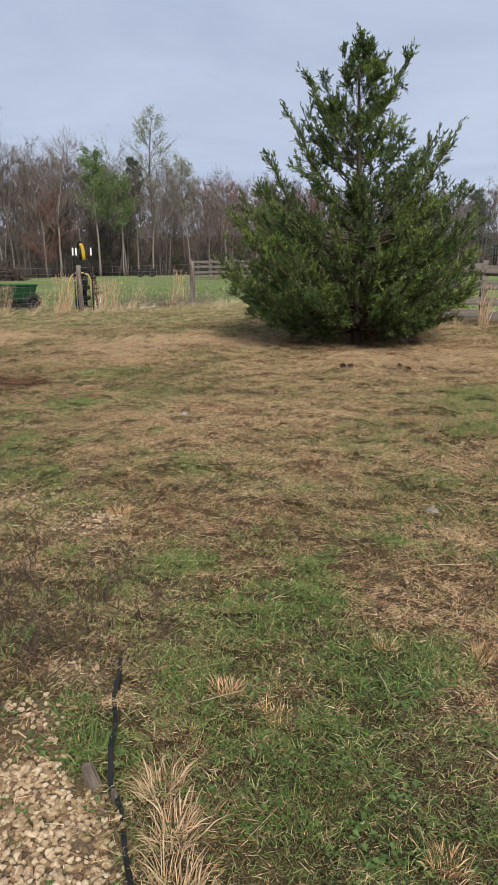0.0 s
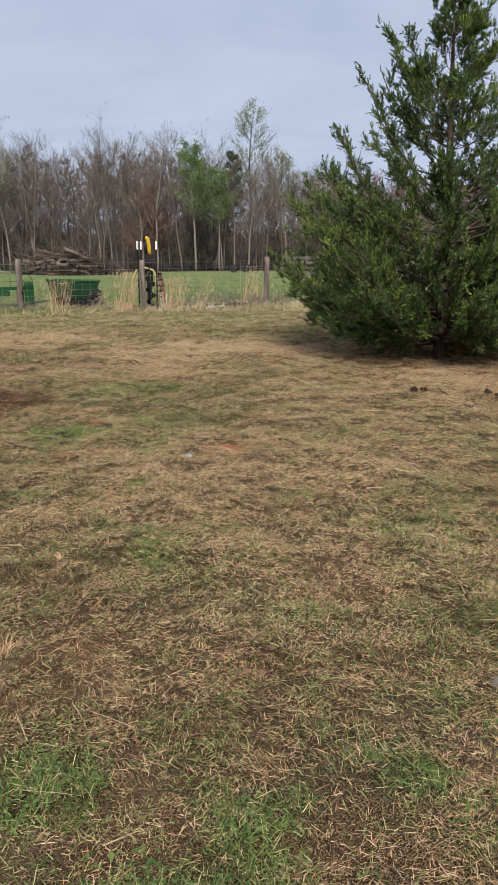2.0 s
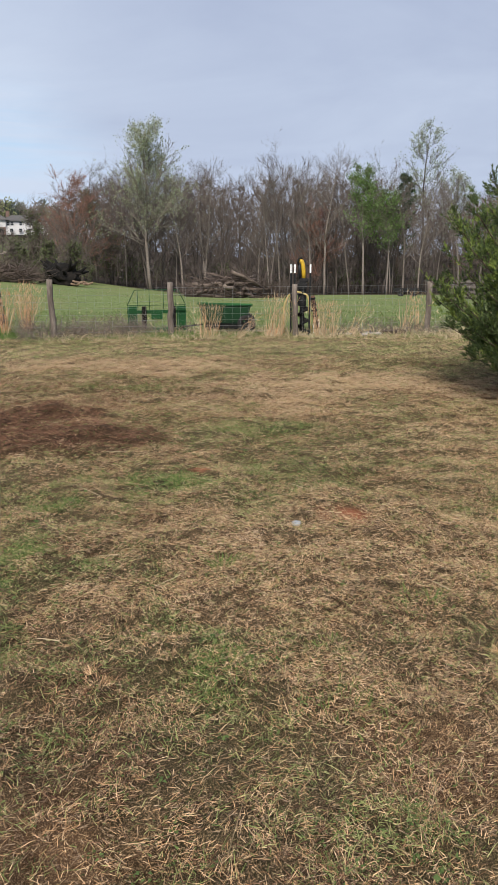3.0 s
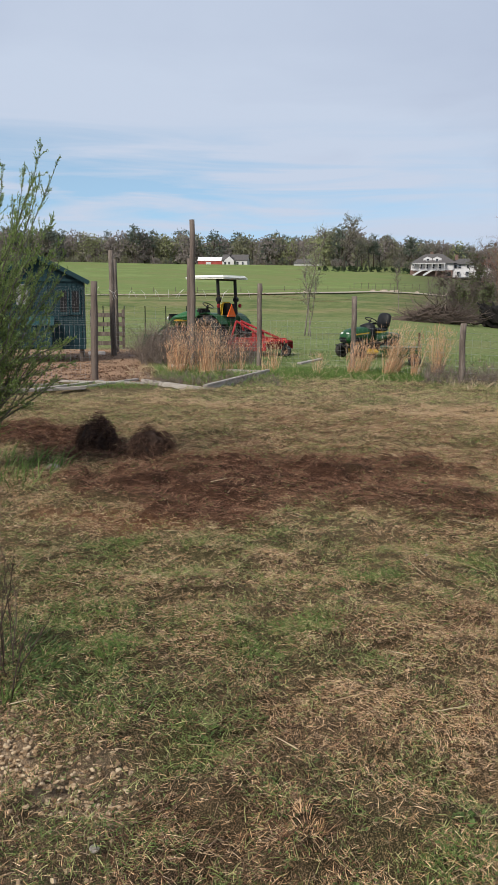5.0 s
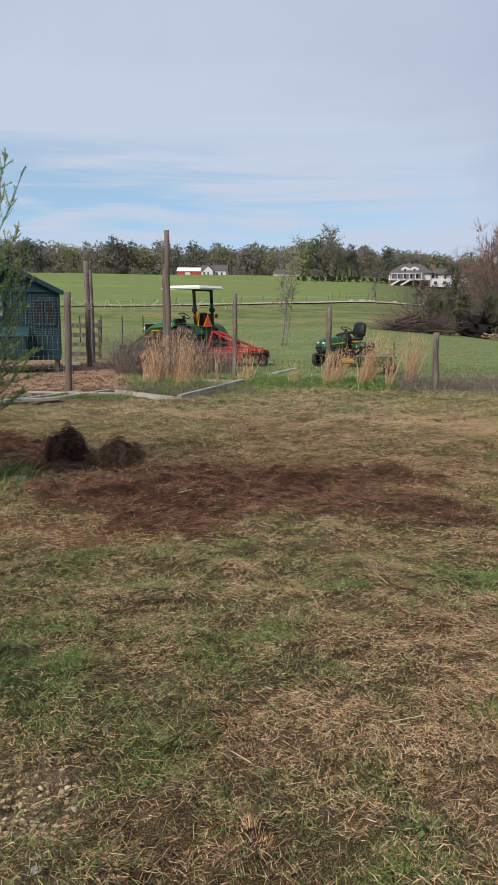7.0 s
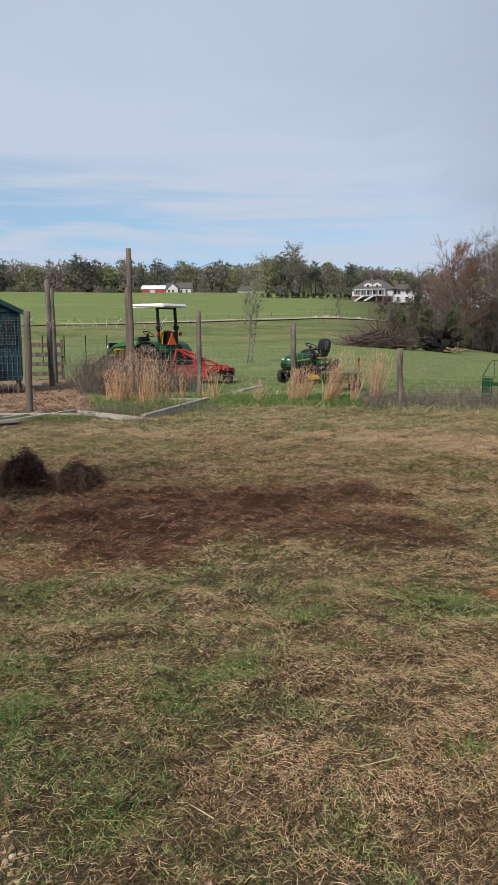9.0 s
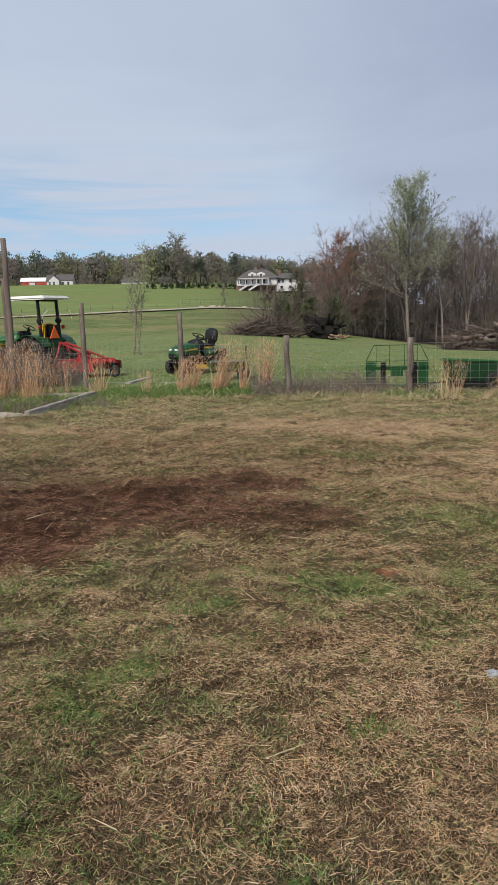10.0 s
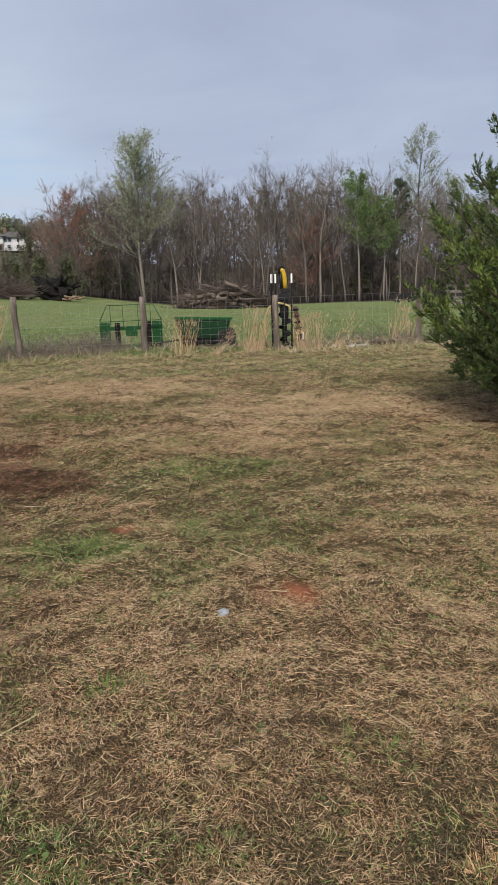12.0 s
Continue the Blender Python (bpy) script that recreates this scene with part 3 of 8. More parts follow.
def grow(seed, h, r0, first=0.3, limbs=22, reach=0.32, rise=0.9, twigs=1100, twig_len=0.9, twig_w=0.035, stems=1, leaf=0, leaf_size=0.2, sides=4, subs=8, taper=0.75):
    """A broadleaf tree: trunk with limbs, then a crown of fine twigs or small leaves. Returns the two soups."""
    rng = np.random.default_rng(seed)
    wood, crown, ends = Soup(), Soup(), []
    for s in range(stems):
        lean = np.array([rng.normal() * 0.05, rng.normal() * 0.05, 1.0]) if stems == 1 else np.array([rng.normal() * 0.16, rng.normal() * 0.16, 1.0])
        hh = h * (1 if s == 0 else rng.uniform(0.7, 0.95))
        base = np.array([rng.normal() * 0.25 * (stems > 1), rng.normal() * 0.25 * (stems > 1), -0.2])
        tr, _ = branch_path(rng, base, lean / np.linalg.norm(lean), hh, 0.05, 0.03, 9)
        rr = r0 * (1 if s == 0 else 0.75) * (1 - np.linspace(0, 0.93, 10)) ** 0.85
        wood.tube(tr, rr, sides + 2)
        n = limbs // stems
        for i in range(n):
            f = first + (0.97 - first) * (i + rng.uniform()) / n
            k = min(8, int(f * 9))
            st = tr[k] + (tr[k + 1] - tr[k]) * (f * 9 - k)
            a = rng.uniform(0, 2 * math.pi)
            L = hh * reach * (1.1 - f * taper) * rng.uniform(0.7, 1.25)
            w = np.array([math.cos(a), math.sin(a), rise * rng.uniform(0.6, 1.3)])
            pth, d = branch_path(rng, st, w / np.linalg.norm(w), L, 0.16, 0.05, 4)
            rl = max(0.012, rr[k] * 0.42)
            if sides > 1:
                wood.tube(pth, rl * np.linspace(1, 0.25, 5), 3)
            else:
                d0 = pth[-1] - pth[0]
                wood.add(*blades(pth[:1], d0[None] / np.linalg.norm(d0), np.array([np.linalg.norm(d0)]), np.array([rl * 1.8]), np.zeros(1), rng, 2))
            ends.append(pth)
            for q in range(subs):
                g = rng.integers(1, 4)
                dd = pth[g + 1] - pth[g]
                dd = dd / np.linalg.norm(dd) + rng.normal(size=3) * 0.5 + np.array([0, 0, 0.25])
                p2, _ = branch_path(rng, pth[g], dd / np.linalg.norm(dd), L * rng.uniform(0.35, 0.65), 0.15, 0.06, 3)
                wood.add(*blades(p2[:1], ((p2[-1] - p2[0]) / np.linalg.norm(p2[-1] - p2[0]))[None], np.array([np.linalg.norm(p2[-1] - p2[0])]), np.array([rl * 0.9]), np.array([0.08]), rng, 2))
                ends.append(p2)
        ends.append(tr[5:])
    pts, dirs = [], []
    for pth in ends:
        n = max(1, int(twigs / len(ends)))
        t = rng.uniform(0.15, 1, n) * (len(pth) - 1)
        k = np.minimum(t.astype(int), len(pth) - 2)
        pts.append(pth[k] + (pth[k + 1] - pth[k]) * (t - k)[:, None])
        d = pth[k + 1] - pth[k]
        dirs.append(d / np.linalg.norm(d, axis=1)[:, None])
    pts, dirs = np.vstack(pts), np.vstack(dirs)
    w = dirs + rng.normal(size=dirs.shape) * 0.6 + np.array([0, 0, 0.25])
    w /= np.linalg.norm(w, axis=1)[:, None]
    n = len(pts)
    L = rng.uniform(0.5, 1.2, n) * twig_len
    crown.add(*blades(pts, w, L, np.full(n, twig_w), np.zeros(n), rng, 1))
    leaves = None
    if leaf:
        k = rng.integers(0, n, leaf)
        p = pts[k] + w[k] * (L[k] * rng.uniform(0.2, 1.0, leaf))[:, None] + rng.normal(size=(leaf, 3)) * min(0.18, leaf_size)
        leaves = Soup()
        d = rng.normal(size=(leaf, 3))
        d /= np.linalg.norm(d, axis=1)[:, None]
        s = leaf_size * rng.uniform(0.6, 1.4, leaf)
        leaves.add(*blades(p, d, s, s * 0.75, np.zeros(leaf), rng, 1))
    return wood, crown, leaves


def conifer(seed, h, r0, width, first=0.25, whorls=16, tufts=2600, size=0.45, crown_pow=0.8, limbs=True):
    """A pine: straight trunk, whorled limbs, clumps of needles as many thin blades."""
    rng = np.random.default_rng(seed)
    wood, crown = Soup(), Soup()
    tr, _ = branch_path(rng, (0, 0, -0.2), (0, 0, 1), h, 0.02, 0.05, 8)
    wood.tube(tr, r0 * (1 - np.linspace(0, 0.92, 9)), 6)
    P, D = [], []
    for i in range(whorls):
        f = first + (0.98 - first) * i / whorls
        for q in range(rng.integers(3, 6)):
            a = rng.uniform(0, 2 * math.pi)
            L = width * (1 - (f - first) / (1 - first)) ** crown_pow * rng.uniform(0.55, 1.15) + 0.25
            k = min(7, int(f * 8))
            st = tr[k] + (tr[k + 1] - tr[k]) * (f * 8 - k)
            w = np.array([math.cos(a), math.sin(a), rng.uniform(0.0, 0.5)])
            pth, d = branch_path(rng, st, w / np.linalg.norm(w), L, 0.08, 0.04, 4)
            if limbs:
                wood.tube(pth, max(0.012, r0 * 0.2 * (1 - f)) * np.linspace(1, 0.3, 5), 3)
            n = int(tufts / (whorls * 4))
            t = rng.uniform(0.9, 4, n)
            kk = np.minimum(t.astype(int), 3)
            P.append(pth[kk] + (pth[kk + 1] - pth[kk]) * (t - kk)[:, None] + rng.normal(size=(n, 3)) * size * 0.3)
            D.append(np.tile(d, (n, 1)))
    P, D = np.vstack(P), np.vstack(D)
    w = D * 0.5 + rng.normal(size=P.shape) + np.array([0, 0, 0.4])
    w /= np.linalg.norm(w, axis=1)[:, None]
    n = len(P)
    crown.add(*blades(P, w, size * rng.uniform(0.5, 1.2, n), np.full(n, size * 0.28), np.zeros(n), rng, 1))
    return wood, crown


def tree_thing(name, soups, mats, label, category="tree", group="", at=(0, 0, 0), rz=0, scale=1.0):
    ob = thing(name, label, category, group, at=at, rz=rz)
    ob.scale = (scale, scale, scale)
    for nm, s, m in zip(("trunk", "crown", "leaves"), soups, mats):
        if s:
            put(nm, s.mesh(nm, nm == "trunk"), m, ob)
    return ob


def spread_soup(kinds, spots):
    """Joins many transformed copies of soups: spots are (kind, x, y, z, turn, scale, stretch)."""
    out = [Soup() for _ in kinds[0]]
    arrs = [[s.arrays() if s else None for s in k] for k in kinds]
    for k, x, y, z, a, s, st in spots:
        c, sn = math.cos(a), math.sin(a)
        m = np.array([[c, -sn, 0], [sn, c, 0], [0, 0, st]]) * s
        for o, arr in zip(out, arrs[k]):
            if arr:
                o.add(arr[0] @ m.T + (x, y, z), arr[1])
    return out


rng = np.random.default_rng(11)
BARE = [grow(21, 13, 0.14, 0.3, 34, 0.27, 0.95, 2300, 0.6, 0.015, taper=0.4), grow(22, 14, 0.12, 0.4, 32, 0.25, 0.95, 2200, 0.6, 0.015, taper=0.35), grow(23, 11, 0.10, 0.2, 34, 0.30, 0.9, 2200, 0.55, 0.014, stems=2, taper=0.45),
        grow(24, 12.5, 0.11, 0.45, 28, 0.27, 0.9, 2100, 0.6, 0.015, taper=0.4), grow(25, 13.5, 0.11, 0.3, 33, 0.26, 1.0, 2200, 0.6, 0.014, stems=3, taper=0.45)]
LITE = [grow(s, h, 0.10, 0.15, 16, 0.28, 0.95, 620, 0.9, 0.036, sides=1, subs=3, taper=0.45) for s, h in ((26, 13), (27, 14), (28, 11), (29, 12.5), (30, 13.5))]
UNDER = [grow(31, 4.5, 0.04, 0.06, 14, 0.38, 0.8, 450, 0.7, 0.04, stems=2, leaf=380, leaf_size=0.24, sides=1, subs=1), grow(32, 6.5, 0.05, 0.04, 16, 0.36, 0.7, 600, 0.9, 0.055, stems=2, leaf=60, leaf_size=0.22, sides=1, subs=1)]


def skyline(az):
    """Height of the wood's top by direction, metres over its foot."""
    return float(np.interp(az, [-25, -2, 10, 16, 20, 24, 30, 33, 38, 44, 47, 50, 52.5, 54, 56], [9, 8.8, 9.2, 10.0, 10.2, 11.5, 13.2, 13.2, 12.6, 13.2, 11.2, 8.0, 6.0, 4.5, 3.5]))


# the wood: deep rows joined, the front row as single trees
spots = []
for row in range(5):
    for q in range((50, 50, 50, 50, 50)[row]):
        az = rng.uniform(-24, 51)
        r = (84, 91, 100, 116, 138)[row] + rng.uniform(-3, 5)
        x, y = pol(az, r)
        k = int(rng.integers(0, 5))
        hk = (13, 14, 11, 12.5, 13.5)[k]
        s = skyline(az) * (1, 1.03, 1.08, 1.16, 1.28)[row] * rng.uniform(0.84, 1.06) / hk
        spots.append((k, x, y, H(x, y), rng.uniform(0, 6.3), s * 0.95, 1.04))
w3 = spread_soup([b[:2] for b in LITE], spots)
deep_wood = thing("deep_woodland", "bare grey-brown spring woodland behind the pasture", "woodland", kind="stuff")
put("trunks", w3[0].mesh("trunks"), BARK, deep_wood)
put("twigs", w3[1].mesh("twigs"), TWIG, deep_wood)
spots = []
for q in range(250):
    az = rng.uniform(-22, 54) if q < 215 else rng.uniform(44, 53.4)
    r = rng.uniform(79, 88) if q % 3 == 0 else rng.uniform(88, 120)
    x, y = pol(az, r)
    spots.append((0 if q % 5 == 0 or q >= 215 else 1, x, y, H(x, y), rng.uniform(0, 6.3), rng.uniform(0.5, 1.0), 0.85))
w3 = spread_soup(UNDER, spots)
SCRUB = [grow(s, 9.0, 0.07, 0.03, 15, 0.38, 0.6, 400, 0.95, 0.09, sides=1, subs=1)[:2] for s in (33, 34)]
spots = []
for q in range(230):
    az = -24 + 76 * (q + rng.uniform()) / 230
    x, y = pol(az, rng.uniform(122, 150))
    spots.append((q % 2, x, y, H(x, y), rng.uniform(0, 6.3), skyline(az) * rng.uniform(0.9, 1.25) / 9.0, 1.0))
w4 = spread_soup(SCRUB, spots)
back_wood = thing("back_woodland", "dim brown mass of twigs deep in the wood", "woodland", kind="stuff")
put("trunks", w4[0].mesh("trunks"), BARK, back_wood)
put("twigs", w4[1].mesh("twigs"), TWIG, back_wood)
thicket = thing("undergrowth", "tangled brown and olive undergrowth along the wood", "undergrowth", kind="stuff")
for nm, s, m in zip(("stems", "twigs", "leaves"), w3, (BARK, TWIG, LEAF_OLIVE)):
    put(nm, s.mesh(nm), m, thicket)
templates = []
for k, b in enumerate(BARE):
    az, r = (30.5, 39.5, 35.0, 25.6, 46.6)[k], (77, 80, 78, 78, 82)[k]
    x, y = pol(az, r)
    s = skyline(az) / (13, 14, 11, 12.5, 13.5)[k]
    templates.append(tree_thing("bare_tree", b, (BARK_PALE if k in (0, 1, 3) else BARK, TWIG), "tall leafless tree with grey bark at the wood's edge", "tree", "trees at the wood's edge", (x, y, H(x, y)), 40 * k, s))
for q in range(84):
    az = -22 + 73 * (q + rng.uniform(0.1, 0.9)) / 84
    r = rng.uniform(77, 86)
    k = int(rng.integers(0, 5))
    x, y = pol(az, r)
    hk = (13, 14, 11, 12.5, 13.5)[k]
    t = copy_thing(templates[k], pose(x, y, H(x, y), 0, 0, rng.uniform(0, 360)))
    s = skyline(az) * rng.uniform(0.78, 1.04) / hk
    t.scale = (s, s, s)
x, y = pol(43.6, 77)
tree_thing("tulip_poplar", grow(51, 15.2, 0.20, 0.28, 70, 0.46, 0.85, 5200, 0.5, 0.014, leaf=12000, leaf_size=0.125, taper=0.85), (BARK_PALE, TWIG, LEAF_SPRING), "tallest tree of the wood in pale new leaf", "tree", at=(x, y, H(x, y)))
for az, r, h, nm, sd, lf, mt, lab in ((27.6, 75, 12.0, "poplar", 52, 5200, LEAF_GREEN, "slender tree in fresh bright green leaf"), (25.8, 76, 9.6, "poplar", 53, 3200, LEAF_GREEN, "slender pale-stemmed tree with bright green leaves"),
                                  (23.3, 90, 17.6, "pale_tree", 54, 3400, LEAF_PALE, "tall tree with pale budding crown above the wood"), (20.9, 92, 13.0, "pale_tree", 55, 2600, LEAF_PALE, "tree with pale green buds above the wood"),
                                  (51.0, 66, 3.0, "shrubby_tree", 70, 1500, LEAF_OLIVE, "round olive-green bush by the wood"), (49.3, 68, 3.2, "shrubby_tree", 71, 1500, LEAF_OLIVE, "round olive-green bush by the wood"), (47.6, 79, 9.0, "shrubby_tree", 56, 1500, LEAF_OLIVE, "low tree with olive spring leaves"), (51.8, 82, 6.0, "shrubby_tree", 57, 1500, LEAF_OLIVE, "low thicket tree with olive leaves")):
    x, y = pol(az, r)
    tree_thing(nm, grow(sd, h, h * 0.011, 0.42 if nm != "shrubby_tree" else 0.12, 30, 0.27 if nm == "poplar" else 0.32, 0.9, 2200, 0.6, 0.02, leaf=lf, leaf_size=0.15), (BARK_PALE if nm == "poplar" else BARK, TWIG, mt), lab, "tree", at=(x, y, H(x, y)))
for az, r, h, sd in ((48.6, 76, 9.6, 58), (17.2, 92, 10.5, 59), (14.6, 93, 10.0, 60), (18.8, 95, 10.0, 61), (11.8, 80, 8.6, 67), (8.5, 84, 8.8, 68), (31.4, 79, 8.6, 69)):
    x, y = pol(az, r)
    tree_thing("red_maple", grow(sd, h, 0.12, 0.1, 44, 0.45, 0.6, 8500, 0.45, 0.022), (BARK, TWIG_RED), "round-crowned tree hazed with red buds", "tree", at=(x, y, H(x, y)))
for az, r, h, wd, sd in ((25.2, 88, 13.4, 2.4, 63), (-4.6, 50, 4.6, 2.6, 64), (-1.2, 88, 9.6, 2.2, 65), (-6.4, 56, 5.4, 1.8, 66)):
    x, y = pol(az, r)
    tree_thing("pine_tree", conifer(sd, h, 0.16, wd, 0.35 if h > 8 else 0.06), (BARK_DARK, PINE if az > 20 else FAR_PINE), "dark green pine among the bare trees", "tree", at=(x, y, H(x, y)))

# far woods along the hilltop


def round_tree(seed, h, w, low, n, size, lobes=11):
    """A far tree: a trunk under a crown of leafy lobes, each many small leaf clumps."""
    rng = np.random.default_rng(seed)
    wood, crown = Soup(), Soup()
    wood.tube([(0, 0, -0.5), (rng.normal() * 0.2, rng.normal() * 0.2, h * 0.5), (rng.normal() * 0.4, rng.normal() * 0.4, h * 0.85)], [0.28, 0.2, 0.08], 4)
    for k in range(lobes):
        f = (k + 0.5) / lobes
        a = rng.uniform(0, 6.28)
        z = h * (low + (0.9 - low) * f)
        out = w * 0.62 * math.sin(math.pi * min(1, 0.25 + 0.75 * f)) ** 0.7 * rng.uniform(0.3, 1.0)
        c, q = np.array([math.cos(a) * out, math.sin(a) * out, z]), n // lobes
        d = rng.normal(size=(q, 3))
        d /= np.linalg.norm(d, axis=1)[:, None]
        p = c + d * np.array([1, 1, 0.8]) * (w * rng.uniform(0.28, 0.42) * rng.uniform(0.55, 1.08, q))[:, None]
        t = rng.normal(size=(q, 3)) + d * 0.5 + np.array([0, 0, 0.3])
        t /= np.linalg.norm(t, axis=1)[:, None]
        crown.add(*blades(p, t, size * rng.uniform(0.5, 1.2, q), size * rng.uniform(0.5, 0.9, q), np.zeros(q), rng, 1))
    return wood, crown


PINES = [conifer(71, 13.6, 0.2, 3.0, 0.45, 8, 620, 0.8, 0.35, limbs=False), round_tree(76, 12.8, 5.0, 0.15, 420, 0.9)]
ROUNDS = [round_tree(73, 12.4, 7.6, 0.06, 520, 0.95), round_tree(74, 11.6, 8.4, 0.05, 520, 0.95), round_tree(75, 13, 6.6, 0.06, 480, 0.95)]
HEDGE = grow(74, 13, 0.2, 0.03, 4, 0.42, 0.6, 80, 1.6, 0.2, leaf=340, leaf_size=1.15, sides=1, subs=0)
kinds = {"pine": [], "brown": [], "olive": [], "fresh": []}
for q in range(620):
    az = rng.uniform(49, 104)
    r = rng.uniform(420, 500) if az > 63 else rng.uniform(372, 460)
    x, y = pol(az, r)
    u = rng.uniform() + 0.25 * (float(fbm(np.array([az * 0.5]), np.array([1.0]), 0.9, 7)[0]) - 0.5)
    kind = "pine" if u < 0.22 else "brown" if u < 0.66 else "olive" if u < 0.90 else "fresh"
    kinds[kind].append((int(rng.integers(0, 2 if kind == "pine" else 3)), x, y, H(x, y) - 0.6, rng.uniform(0, 6.3), rng.uniform(1.18, 1.6) * (1.1 if kind == "pine" else 1.0) * (0.82 if az < 60 else 1.0), 0.95))
for q in range(170):  # scrub at the foot of the hill woods
    az = rng.uniform(49, 104)
    x, y = pol(az, rng.uniform(408, 420) if az > 62.5 else rng.uniform(350, 380))
    kinds[("brown", "olive", "pine")[q % 3]].append((q % 2, x, y, H(x, y) - 0.8, rng.uniform(0, 6.3), rng.uniform(0.25, 0.5), 0.85))
far = thing("distant_hill_woods", "mixed pines and budding trees along the far hilltop", "woodland", kind="stuff")
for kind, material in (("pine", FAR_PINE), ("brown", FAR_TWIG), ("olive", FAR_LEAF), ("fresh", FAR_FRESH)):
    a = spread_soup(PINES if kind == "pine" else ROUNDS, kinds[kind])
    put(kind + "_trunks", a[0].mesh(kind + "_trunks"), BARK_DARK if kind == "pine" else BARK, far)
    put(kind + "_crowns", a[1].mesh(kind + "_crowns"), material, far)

# big field trees near the white house
oak = None
for az, r, s in ((61.3, 330, 1.18), (60.3, 340, 0.72), (59.4, 345, 0.68), (58.6, 350, 0.66), (57.2, 340, 0.55), (55.6, 340, 0.62), (54.6, 350, 0.7), (52.4, 345, 0.72), (50.9, 335, 0.7), (49.6, 330, 0.75)):
    x, y = pol(az, r)
    if oak is None:
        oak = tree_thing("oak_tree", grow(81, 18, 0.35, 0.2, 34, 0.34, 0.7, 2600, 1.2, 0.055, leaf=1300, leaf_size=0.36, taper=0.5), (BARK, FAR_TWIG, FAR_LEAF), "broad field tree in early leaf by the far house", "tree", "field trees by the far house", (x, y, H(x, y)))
        oak.scale = (s, s, s)
    else:
        t = copy_thing(oak, pose(x, y, H(x, y), 0, 0, az * 77))
        t.scale = (s, s, s)
for az, r, s in ((56.4, 340, 0.86), (60.0, 350, 0.72), (59.1, 345, 0.74), (55.4, 345, 0.75)):
    x, y = pol(az, r)
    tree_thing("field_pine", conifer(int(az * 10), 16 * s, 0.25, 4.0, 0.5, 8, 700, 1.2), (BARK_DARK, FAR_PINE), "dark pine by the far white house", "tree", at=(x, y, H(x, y)))


